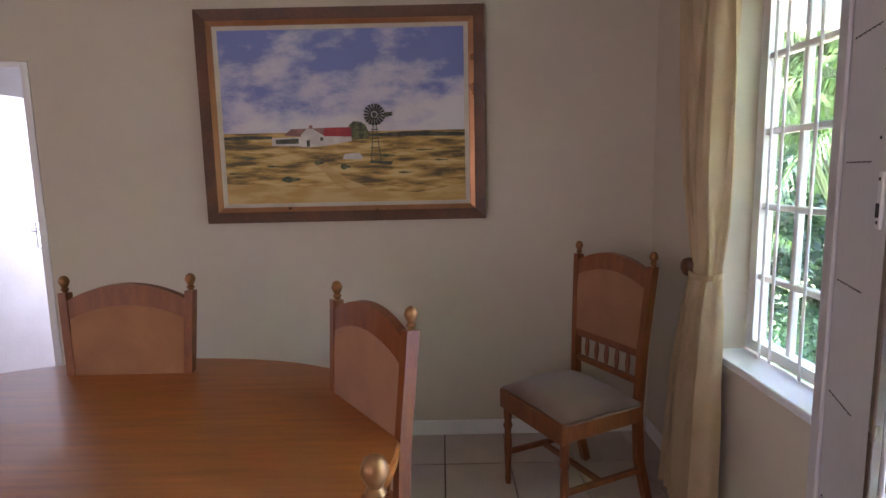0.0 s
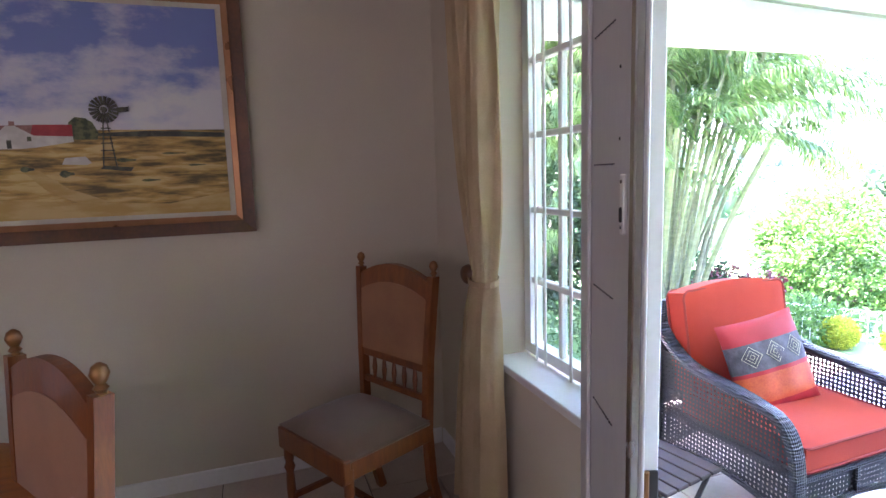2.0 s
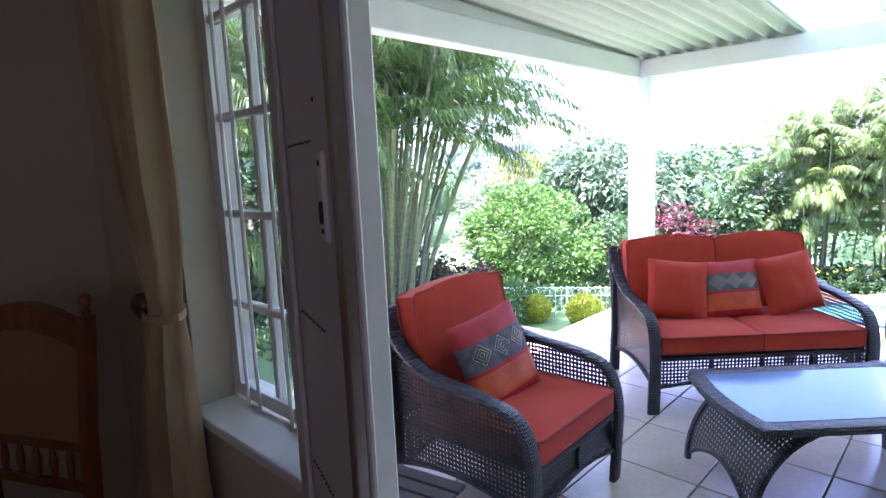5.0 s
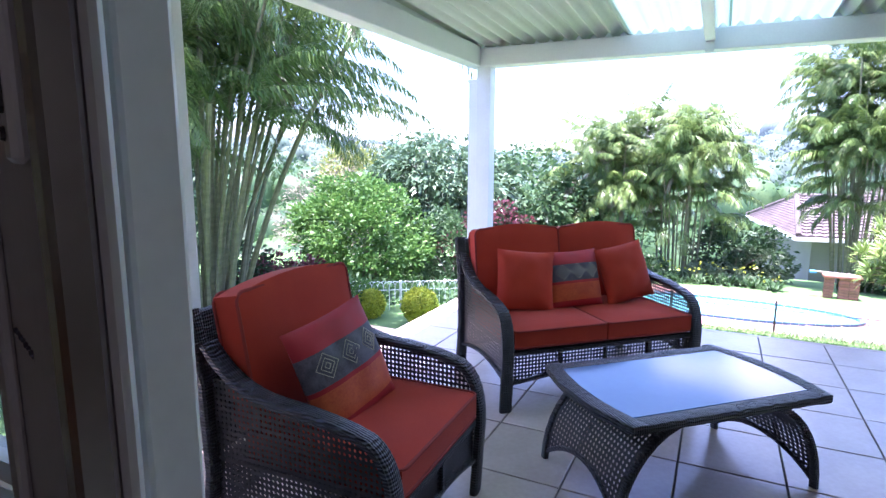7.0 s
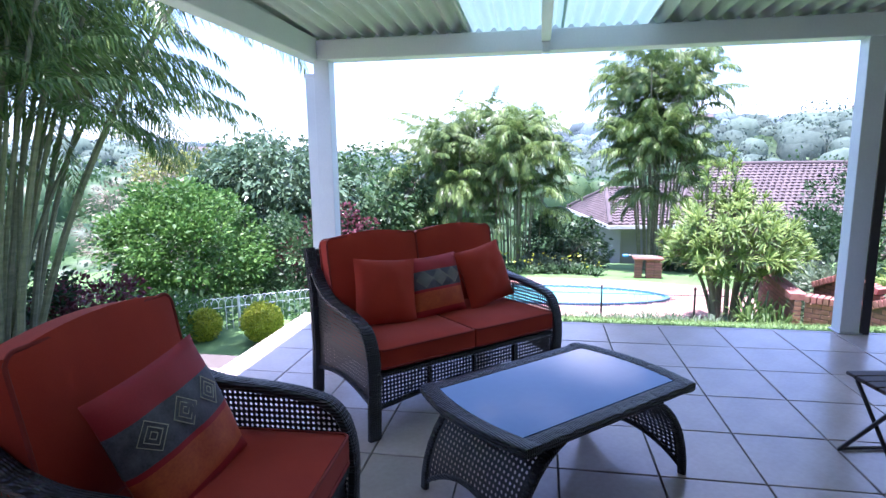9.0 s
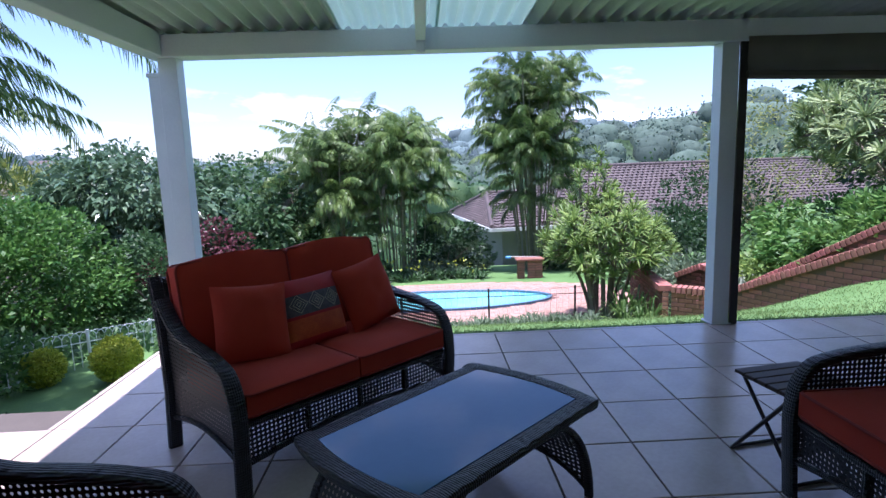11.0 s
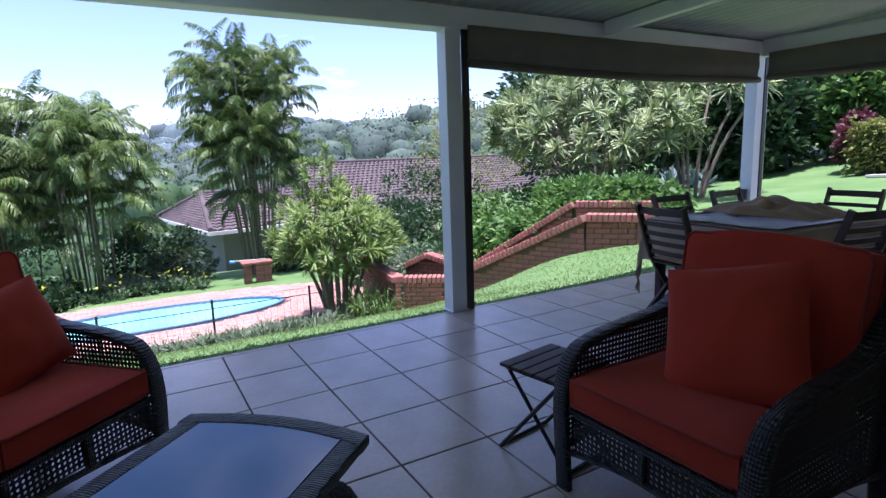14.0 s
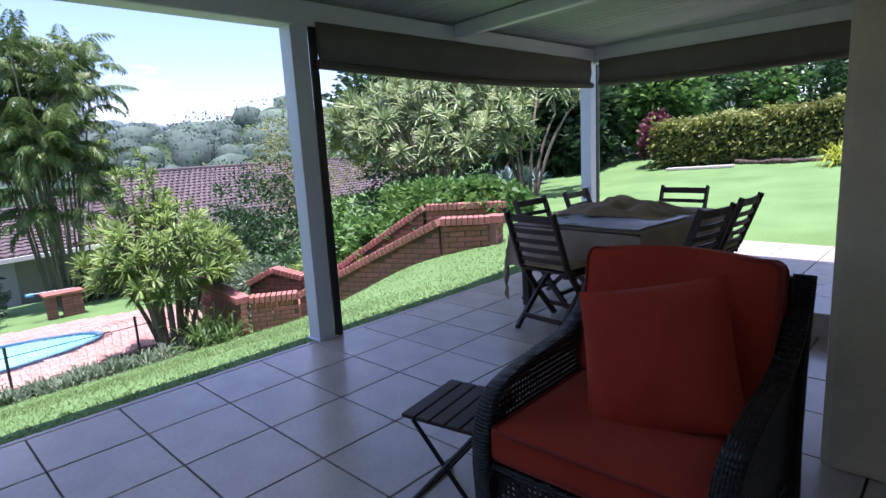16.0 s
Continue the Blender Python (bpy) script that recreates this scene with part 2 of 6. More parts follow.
L_blue = leafm("blue agave leaves", (0.14, 0.22, 0.2), (0.08, 0.15, 0.13), 0.1)
M_bark = mat("palm stem", (0.2, 0.2, 0.12), 0.8, (0.1, 0.11, 0.06), 3, 30, 0.5, stretch=(1, 1, 6))
M_trunk = mat("grey trunk", (0.2, 0.17, 0.13), 0.9, (0.12, 0.1, 0.08), 4, 30, 0.6)

glass = bpy.data.materials.new("window glass")
glass.use_nodes = True
_g = glass.node_tree
_g.nodes.remove(_g.nodes["Principled BSDF"])
_t, _s, _m, _f = (_g.nodes.new(k) for k in ("ShaderNodeBsdfTransparent", "ShaderNodeBsdfGlossy", "ShaderNodeMixShader", "ShaderNodeValue"))
_f.outputs[0].default_value = 0.06
_t.inputs["Color"].default_value = (0.93, 0.95, 0.95, 1)
_s.inputs["Roughness"].default_value = 0.02
_g.links.new(_f.outputs[0], _m.inputs[0])
_g.links.new(_t.outputs[0], _m.inputs[1])
_g.links.new(_s.outputs[0], _m.inputs[2])
_g.links.new(_m.outputs[0], _g.nodes["Material Output"].inputs["Surface"])
# base colour carries the blue of the reflected sky on top of the glass tint
M_tableglass = mat("frosted table glass", (0.12, 0.22, 0.4), 0.08, (0.11, 0.2, 0.37), 2, 30, 0.02, spec=0.3, coat=0.0)
M_water = mat("pool water", (0.2, 0.6, 0.6), 0.08, (0.15, 0.5, 0.52), 1.5, 12, 0.15, spec=0.6)


# ---------- building helpers ----------
def mesh_of(name, bm, material, smooth=False, auto=None):
    me = bpy.data.meshes.new(name)
    bm.normal_update()
    bm.to_mesh(me)
    bm.free()
    if smooth:
        me.shade_smooth()
        if auto:
            me.set_sharp_from_angle(angle=radians(auto))
    for m in (material if isinstance(material, (list, tuple)) else [material]):
        me.materials.append(m)
    return me


def part(name, bm, material, parent=None, label="", smooth=False, m=None, auto=40):
    ob = new(name, mesh_of(name, bm, material, smooth, auto))
    ob.parent = parent
    if m is not None:
        ob.matrix_basis = m
    return tagged(ob, label) if label else ob


def box(x0, x1, y0, y1, z0, z1, bev=0.0, bm=None, m=None, seg=1):
    own = bmesh.new()
    bmesh.ops.create_cube(own, size=1)
    for v in own.verts:
        v.co = Vector(((x0 + x1) / 2 + v.co.x * (x1 - x0), (y0 + y1) / 2 + v.co.y * (y1 - y0), (z0 + z1) / 2 + v.co.z * (z1 - z0)))
    if bev:
        bmesh.ops.bevel(own, geom=list(own.edges), offset=bev, segments=seg, affect="EDGES", profile=0.7)
    if m is not None:
        own.transform(m)
    if bm is None:
        return own
    return join(bm, own)


def join(bm, other):
    me = bpy.data.meshes.new("tmp")
    other.to_mesh(me)
    other.free()
    bm.from_mesh(me)
    bpy.data.meshes.remove(me)
    return bm


def lathe(profile, seg=16, bm=None, m=None):
    """A turned piece round z: profile rows of (radius, z)."""
    own = bmesh.new()
    rings = []
    for r, z in profile:
        rings.append([own.verts.new((r * math.cos(2 * math.pi * i / seg), r * math.sin(2 * math.pi * i / seg), z)) for i in range(seg)])
    for a, b in zip(rings, rings[1:]):
        for i in range(seg):
            own.faces.new((a[i], a[(i + 1) % seg], b[(i + 1) % seg], b[i]))
    own.faces.new(rings[0][::-1])
    own.faces.new(rings[-1])
    if m is not None:
        own.transform(m)
    return own if bm is None else join(bm, own)


def sweep(points, w, h, bm=None, side=(1, 0, 0), rnd=0.0, m=None):
    """A bar of width w along side and thickness h along a line of points."""
    own = bmesh.new()
    pts = [Vector(p) for p in points]
    s = Vector(side).normalized()
    rings = []
    for i, p in enumerate(pts):
        t = (pts[min(i + 1, len(pts) - 1)] - pts[max(i - 1, 0)]).normalized()
        up = s.cross(t).normalized()
        ww = w[i] if isinstance(w, (list, tuple)) else w
        hh = h[i] if isinstance(h, (list, tuple)) else h
        if rnd:
            ring = []
            for k in range(10):
                a = 2 * math.pi * (k + 0.5) / 10
                ca, sa = math.cos(a), math.sin(a)
                q = rnd
                ring.append(own.verts.new(p + s * (ww / 2) * math.copysign(abs(ca) ** q, ca) + up * (hh / 2) * math.copysign(abs(sa) ** q, sa)))
            rings.append(ring)
        else:
            rings.append([own.verts.new(p + s * a * ww / 2 + up * b * hh / 2) for a, b in ((-1, -1), (1, -1), (1, 1), (-1, 1))])
    k = len(rings[0])
    for a, b in zip(rings, rings[1:]):
        for i in range(k):
            own.faces.new((a[i], a[(i + 1) % k], b[(i + 1) % k], b[i]))
    own.faces.new(rings[0][::-1])
    own.faces.new(rings[-1])
    bmesh.ops.recalc_face_normals(own, faces=own.faces)
    if m is not None:
        own.transform(m)
    return own if bm is None else join(bm, own)


def tube(points, r, seg=8, bm=None):
    """A round bar along points; r is one radius or one per point."""
    own = bmesh.new()
    pts = [Vector(p) for p in points]
    rings = []
    ref = Vector((0.31, 0.77, 0.55))
    for i, p in enumerate(pts):
        t = (pts[min(i + 1, len(pts) - 1)] - pts[max(i - 1, 0)]).normalized()
        u = t.cross(ref).normalized()
        v = t.cross(u)
        rr = r[i] if isinstance(r, (list, tuple)) else r
        rings.append([own.verts.new(p + (u * math.cos(2 * math.pi * k / seg) + v * math.sin(2 * math.pi * k / seg)) * rr) for k in range(seg)])
    for a, b in zip(rings, rings[1:]):
        for i in range(seg):
            own.faces.new((a[i], a[(i + 1) % seg], b[(i + 1) % seg], b[i]))
    own.faces.new(rings[0][::-1])
    own.faces.new(rings[-1])
    return own if bm is None else join(bm, own)


def arc(a, b, c, n=10):
    """Points on a smooth curve from a to c, pulled towards b."""
    a, b, c = Vector(a), Vector(b), Vector(c)
    return [(1 - t) ** 2 * a + 2 * t * (1 - t) * b + t * t * c for t in [i / n for i in range(n + 1)]]


def empty(name, m, label, category, group=""):
    ob = new(name)
    ob.empty_display_size = 0.1
    ob.matrix_basis = m
    return tagged(ob, label, category, group)


def structure(name, bm, material, smooth=False):
    return tagged(part(name, bm, material, smooth=smooth), kind="structure")


def grid_mesh(xs, ys, fz):
    bm = bmesh.new()
    rows = [[bm.verts.new((x, y, fz(x, y))) for x in xs] for y in ys]
    for a, b in zip(rows, rows[1:]):
        for i in range(len(xs) - 1):
            bm.faces.new((a[i], a[i + 1], b[i + 1], b[i]))
    return bm


def sstep(a, b, v):
    t = min(1, max(0, (v - a) / (b - a)))
    return t * t * (3 - 2 * t)


def pw(v, table):
    """Straight-line interpolation in a short table of (position, value)."""
    for (a, p), (b, q) in zip(table, table[1:]):
        if v <= b:
            return p + (q - p) * max(0, (v - a) / (b - a))
    return table[-1][1]
# ---------- the plan ----------
WX0, WX1 = 1.60, 1.78          # window wall, inner and outer face
PY = 3.195                     # painting wall
EDGE = 5.99                    # patio edge
NY, SY = 3.12, -5.0            # roof sides
HX = 3.03                      # house wall beside the patio, south of the door


def slope(x, y):
    """The garden's height."""
    down = pw(x, [(6.0, -0.03), (7.0, -0.25), (8.0, -0.57), (9.0, -0.9), (10.0, -1.22), (11.2, -1.56), (12.2, -1.95), (13.5, -2.02), (18, -2.1), (23, -2.65), (35, -6), (80, -16)])
    south = pw(-y, [(0, -0.03), (5, -0.03), (9, 0.05), (15, 0.5), (22, 1.3), (40, 3), (90, 7)]) + pw(x, [(-20, 1.0), (3, 0.3), (6, 0.0), (9, -0.12), (14, -0.5), (25, -1.5), (60, -6)]) * sstep(5, 12, -y)
    k = sstep(3.2, 7.2, -y + (x - 8) * -0.35)
    z = down * (1 - k) + south * k + 0.3 * math.exp(-((x - 8.7) ** 2 + (y + 4.6) ** 2) / 2.0)
    n = sstep(3.2, 4.4, y)
    z = z * (1 - n) + min(z, -1.02 - 0.12 * max(0, y - 5) - 0.05 * max(0, x - 8)) * n
    return z


def inside_house(x, y):
    return x < 6.0 and -6.4 < y < 3.75


xs = sorted(set([-60, -40, -25, -15, -8, -3, 1, 3, 4.5, 5.5] + [6.0 + 0.35 * i for i in range(40)] + [20.5, 21.5, 23, 25, 28, 32, 38, 46, 56, 68, 80]))
ys = sorted(set([-70, -50, -38, -30, -25, -22, -19] + [-17 + 0.45 * i for i in range(62)] + [11.5, 13, 15, 18, 22, 28, 36, 48, 62]))
ground = structure("ground", grid_mesh(xs, ys, lambda x, y: slope(x, y) - (0.4 if inside_house(x, y) else 0)), M_grass, True)
ground["label"] = "mown green lawn falling away from the patio"

valley = grid_mesh([-900, -300, -60, 0, 60, 80, 160, 300, 900, 1900], [-1900, -800, -300, -70, 0, 62, 200, 500, 1900], lambda x, y: -19 if -60 < x < 80 and -70 < y < 62 else -17)
structure("ground", valley, M_soil)

# floors
structure("floor", box(-4.6, WX1, -3.2, PY + 2.6, -0.2, -0.012), M_grout)
structure("floor", box(WX1, EDGE - 0.02, -6.2, 3.25, -0.35, -0.012), M_grout)
structure("floor", box(WX1, 4.9, 3.25, 3.72, -0.35, -0.012), M_grout)
# interior walls
wall = tagged(new("wall_north"), "plain cream painted wall with a doorway and a picture", kind="structure")
part("wall_panel", box(-1.65, WX1, PY, PY + 0.15, 0, 2.6), M_wall, wall)
part("wall_panel", box(-2.55, -1.65, PY, PY + 0.15, 2.08, 2.6), M_wall, wall)
part("wall_panel", box(-4.0, -2.55, PY, PY + 0.15, 0, 2.6), M_wall, wall)
part("architrave", box(-1.69, -1.652, PY - 0.004, PY + 0.16, 0, 2.076), M_white, wall)
structure("wall_west", box(-4.15, -4.0, -3.2, 5.9, 0, 2.6), M_wall)
structure("wall_south", box(-4.0, WX1, -3.35, -3.2, 0, 2.6), M_wall)
structure("wall_hall", box(-4.0, WX1, 5.75, 5.9, 0, 2.6), M_white)
structure("wall_hall_side", box(-1.2, -1.05, PY + 0.15, 5.75, 0, 2.6), M_white)
hall_floor = structure("floor", box(-3.99, -1.2, PY + 0.152, 5.75, 0.0, 0.006), M_hallfloor)
structure("ceiling", box(-4.2, WX1, -3.4, 5.95, 2.6, 2.68), M_ceil)
WIN = (1.83, 2.445, 0.715, 2.18)
east = tagged(new("wall_east"), "thick cream painted wall with a window and a glazed door opening", kind="structure")
part("wall_panel", box(WX0, WX1, WIN[1], PY, 0, 2.6), M_wall, east)
part("wall_panel", box(WX0, WX1, 1.40, WIN[1], 2.18, 2.6), M_wall, east)
part("wall_panel", box(WX0, WX1, WIN[0], WIN[1], 0, WIN[2] - 0.03), M_wall, east)
part("wall_panel", box(WX0, 1.70, 1.77, WIN[0], 0, 2.18), M_wall, east)
part("wall_panel", box(WX0, WX1, -0.6, 1.40, 2.22, 2.6), M_wall, east)
part("wall_panel", box(WX0, WX1, -3.2, -0.6, 0, 2.6), M_wall, east)
part("wall_panel", box(WX1, WX1 + 0.02, -3.4, PY + 2.6, 2.45, 2.62), M_plaster, east)
structure("wall_outer_north", box(WX0, WX1, PY + 0.15, 6.2, 0, 2.6), M_plaster)
sill = structure("window_sill", box(WX0 - 0.03, WX1 - 0.062, 1.80, WIN[1], WIN[2] - 0.028, WIN[2] + 0.004, 0.009, seg=3), M_white)
for a, b in (((-1.65, PY - 0.014, 0), (WX0 - 0.014, PY - 0.001, 0.085)),):
    structure("baseboard", box(a[0], b[0], a[1], b[1], 0, 0.085, 0.004), M_white)
structure("baseboard", box(WX0 - 0.014, WX0 - 0.001, 1.82, PY - 0.014, 0, 0.085, 0.004), M_white)
# house block south of the door, with its landing
structure("wall_patio", box(WX1, HX, -6.6, -1.35, 0, 2.62, 0.03, seg=2), M_plaster)
structure("wall_patio", box(-4.1, WX1, -6.6, -3.4, 0, 2.62), M_plaster)
landing = tagged(new("landing"), "raised tiled step along the house wall", kind="structure")
part("step_base", box(HX, 3.42, -6.1, -2.95, -0.01, 0.138), M_tile, landing)

# ---------- window ----------
win = tagged(new("window_1"), "white timber cottage pane window with slim burglar bars", kind="structure")
y0, y1, z0, z1 = WIN
X = 1.738
part("window_frame", join(join(join(box(X - 0.02, X + 0.035, y0, y0 + 0.04, z0 + 0.012, z1), box(X - 0.02, X + 0.035, y1 - 0.05, y1, z0 + 0.012, z1)), box(X - 0.02, X + 0.035, y0 + 0.04, y1 - 0.05, z0 + 0.012, z0 + 0.055)), box(X - 0.02, X + 0.035, y0 + 0.04, y1 - 0.05, z1 - 0.05, z1)), M_white, win)
ROWS = (1.03, 1.31, 1.595, 1.875, 2.12)
COLS = (1.96, 2.18)
for z in ROWS[:-1]:
    part("glazing_bar", box(X - 0.016, X + 0.016, y0 + 0.04, y1 - 0.05, z - 0.012, z + 0.012, 0.004), M_white, win)
for y in COLS:
    part("glazing_bar", box(X - 0.014, X + 0.014, y - 0.011, y + 0.011, z0 + 0.055, z1 - 0.05, 0.004), M_white, win)
cuts_y, cuts_z = (y0 + 0.04, *COLS, y1 - 0.05), (z0 + 0.055, *ROWS[:-1], z1 - 0.05)
for a, b in zip(cuts_y, cuts_y[1:]):
    for c, d in zip(cuts_z, cuts_z[1:]):
        part("pane", box(X - 0.002, X + 0.002, a + 0.012, b - 0.012, c + 0.012, d - 0.012), glass, win)
for y in (1.88, 2.07, 2.25, 2.32):
    part("burglar_bar", tube([(X - 0.035, y, z0 + 0.005), (X - 0.035, y, z1)], 0.006, 6), M_white, win)

# ---------- folded panel and jamb beside the door opening ----------
door = tagged(new("door_1"), "white folding door leaf with perforated slots, standing open beside the window", kind="structure")
A, B = Vector((1.53, 1.72, 0)), Vector((1.375, 1.29, 0))
ang = math.degrees(math.atan2((B - A).y, (B - A).x))
LL = (B - A).length
DM = pose(A.x, A.y, 0, 0, 0, ang)
part("leaf", box(0, LL, 0.0, 0.01, 0.02, 2.17, 0.003), M_jamb, door, m=DM)
part("stile", box(0.0, 0.075, -0.012, -0.001, 0.02, 2.17, 0.003), M_jamb, door, m=DM)
part("stile", box(LL - 0.13, LL - 0.03, -0.016, -0.001, 0.02, 2.17, 0.004), M_jamb, door, m=DM)
part("weather_strip", box(LL - 0.028, LL, -0.02, -0.001, 0.02, 2.17, 0.003), M_chrome, door, m=DM)
slots = bmesh.new()
for z in (0.27, 0.57, 0.87, 1.17, 1.47, 1.77, 2.05):
    for i in range(12):
        box(0.1 + i * 0.0145, 0.105 + i * 0.0145, -0.003, 0.0, z - 0.002 + 0.0015 * (i % 2), z + 0.002, bm=slots)
tagged(part("vent_slots", slots, M_band, door, m=DM), kind="stuff")
lock = part("lock_plate", box(LL - 0.075, LL - 0.05, -0.024, -0.016, 1.33, 1.45, 0.003), M_white, door, "white lock plate", m=DM)
part("keyhole", box(LL - 0.068, LL - 0.057, -0.0255, -0.0242, 1.355, 1.385, 0.003), M_steel, lock)
for zz in (1.345, 1.435, 1.52, 1.66):
    part("screw", lathe([(0.004, 0), (0.003, 0.002)], 8, m=pose(LL - 0.062 if zz < 1.5 else LL - 0.1, -0.0165 if zz > 1.5 else -0.0245, zz, 90)), M_steel, door, m=DM)
jamb = tagged(new("door_frame"), "white painted lintel over the door opening", kind="structure")
part("lintel", box(1.34, WX1, -0.6, 1.30, 2.2, 2.219), M_jamb, jamb)

# ---------- glazed leaf standing open outside ----------
leaf = tagged(new("door_2"), "white glazed door leaf with small panes, folded open against the wall", kind="structure")
P, Q = Vector((1.458, 1.36, 0)), Vector((1.588, 1.72, 0))
a2 = math.degrees(math.atan2((Q - P).y, (Q - P).x))
W2 = (Q - P).length
LM = pose(P.x, P.y, 0, 0, 0, a2)
part("stile", box(0, 0.075, -0.018, 0.018, 0.02, 2.08, 0.003), M_white, leaf, m=LM)
part("stile", box(W2 - 0.05, W2, -0.018, 0.018, 0.02, 2.08, 0.003), M_white, leaf, m=LM)
part("rail", box(0.075, W2 - 0.05, -0.018, 0.018, 1.97, 2.08, 0.003), M_white, leaf, m=LM)
part("rail", box(0.075, W2 - 0.05, -0.018, 0.018, 0.02, 0.26, 0.003), M_white, leaf, m=LM)
mid = W2 / 2
zz = (0.26, *[0.377 + 0.148 * i for i in range(11)], 1.97)
for z in zz[1:-1]:
    part("glazing_bar", box(0.075, W2 - 0.05, -0.016, 0.016, z - 0.008, z + 0.008, 0.003), M_white, leaf, m=LM)
part("glazing_bar", box(mid - 0.008, mid + 0.008, -0.015, 0.015, 0.26, 1.97, 0.003), M_white, leaf, m=LM)
for a, b in zip(zz, zz[1:]):
    for c, d in ((0.075, mid - 0.008), (mid + 0.008, W2 - 0.05)):
        part("pane", box(c, d, -0.002, 0.002, a + 0.008, b - 0.008), glass, leaf, m=LM)
for z in (0.78, 1.83):
    h = part("hinge", box(-0.008, -0.001, -0.016, 0.016, z - 0.035, z + 0.035, 0.002), M_steel, leaf, "tarnished brass hinge", m=LM)
    part("knuckle", tube([(-0.010, 0.012, z - 0.035), (-0.010, 0.012, z + 0.035)], 0.007, 8), M_brass, h)

# ---------- white door in the hall beyond ----------
hd = tagged(new("door_3"), "open white flush door with a chrome lever handle", kind="structure")
HM = pose(-2.50, 3.38, 0, 0, 0, 81.8)
part("leaf", box(0, 0.83, -0.02, 0.02, 0.012, 2.03, 0.003), M_white, hd, m=HM)
hp = part("handle_plate", box(0.735, 0.775, -0.026, -0.0202, 1.0, 1.18, 0.003), M_chrome, hd, "satin chrome lever handle", m=HM)
part("lever", tube([(0.755, -0.03, 1.13), (0.755, -0.06, 1.13), (0.66, -0.062, 1.128)], 0.008, 8), M_chrome, hp)

# ---------- patio roof ----------
BZ = 2.13


def roof_z(x):
    return 2.30 + 0.035 * (EDGE - x)


def post(x, y, w, name="patio_post", top=BZ):
    ob = tagged(new(name), "square white painted steel post on the patio edge", kind="structure")
    # the post near the door is painted whiter to stand in for sun on it
    part("shaft", box(x, x + w, y - w / 2, y + w / 2, 0.0, top, 0.006, seg=2), M_post if x > 5 else M_white, ob)
    part("base_plate", box(x - 0.015, x + w + 0.015, y - w / 2 - 0.015, y + w / 2 + 0.015, 0.0, 0.008), M_post, ob)
    return ob


for px, py in ((5.95, 2.98), (5.95, -1.09), (5.95, -4.93), (2.84, 3.16)):
    post(px, py, 0.13 if px > 5 else 0.1)
part("edge_channel", box(5.94, 5.955, -5.05, -4.99, 0, BZ, 0.003), M_steel, scene.objects["patio_post.002"])
part("side_channel", box(5.96, 6.05, -5.09, -5.0, 0, BZ, 0.003), M_post, scene.objects["patio_post.002"])
pipe_ = tagged(new("downpipe"), "square white capped pipe fixed beside the corner post", kind="structure")
part("pipe", box(5.97, 6.05, 3.05, 3.13, -0.3, 2.0, 0.004), M_post, pipe_)
part("cap", box(5.96, 6.06, 3.046, 3.14, 2.0, 2.03, 0.003), M_post, pipe_)
part("edge_channel", box(5.94, 5.955, -1.22, -1.156, 0, BZ, 0.003), M_steel, scene.objects["patio_post.001"])
beams = tagged(new("roof_beams"), "white painted beams carrying the patio roof", kind="structure")
part("beam", box(5.93, 6.10, SY, NY, BZ, 2.285, 0.006), M_post, beams)
part("beam", box(WX1, 5.93, NY - 0.12, NY, BZ + 0.0, 2.30, 0.006), M_post, beams)
part("beam", box(HX, 5.93, SY, SY + 0.1, BZ, 2.30, 0.006), M_post, beams)
for ya, yb_, xa in ((NY - 0.07, NY - 0.02, WX1), (SY + 0.02, SY + 0.07, HX)):
    b = box(xa, 5.93, ya, yb_, 2.302, 2.40)
    for v in b.verts:
        if v.co.z > 2.35:
            v.co.z = roof_z(v.co.x) + 0.01
    part("filler_board", b, M_post, beams)
for ry in (1.18, -2.62):
    b = box(WX1, 5.93, ry - 0.035, ry + 0.035, 0, 0.11, 0.004)
    for v in b.verts:
        v.co.z += roof_z(v.co.x) - 0.115
    part("rafter", b, M_post, beams)
part("rafter_end", box(5.9, 5.93, 1.15, 1.21, BZ - 0.02, 2.19, 0.003), M_post, beams)


def sheet(y0, y1, material, name, x1=6.22, wave=0.12, amp=0.03):
    k = int((y1 - y0) / wave * 8)
    yy = [y0 + (y1 - y0) * i / k for i in range(k + 1)]
    bm = grid_mesh([HX - 1.25, 3.6, 4.9, x1], yy, lambda x, y: roof_z(x) + amp * (1 + math.sin(2 * math.pi * y / wave)))
    return part(name, bm, material, roof, smooth=True)


roof = tagged(new("patio_roof"), "white corrugated patio roof with one clear greenish sheet", kind="structure")
ed = [SY - 0.15, -4.1, -3.2, -2.3, -1.4, -0.5, 0.4, 1.05, 1.75, 2.5, NY + 0.12]
for i, (a, b) in enumerate(zip(ed, ed[1:])):
    sheet(a, b + 0.02, M_clear if i in (6, 7) else M_roofing, "roof_sheet")
part("fascia", box(6.13, 6.15, SY - 0.1, NY + 0.1, 2.29, 2.36), M_post, roof)


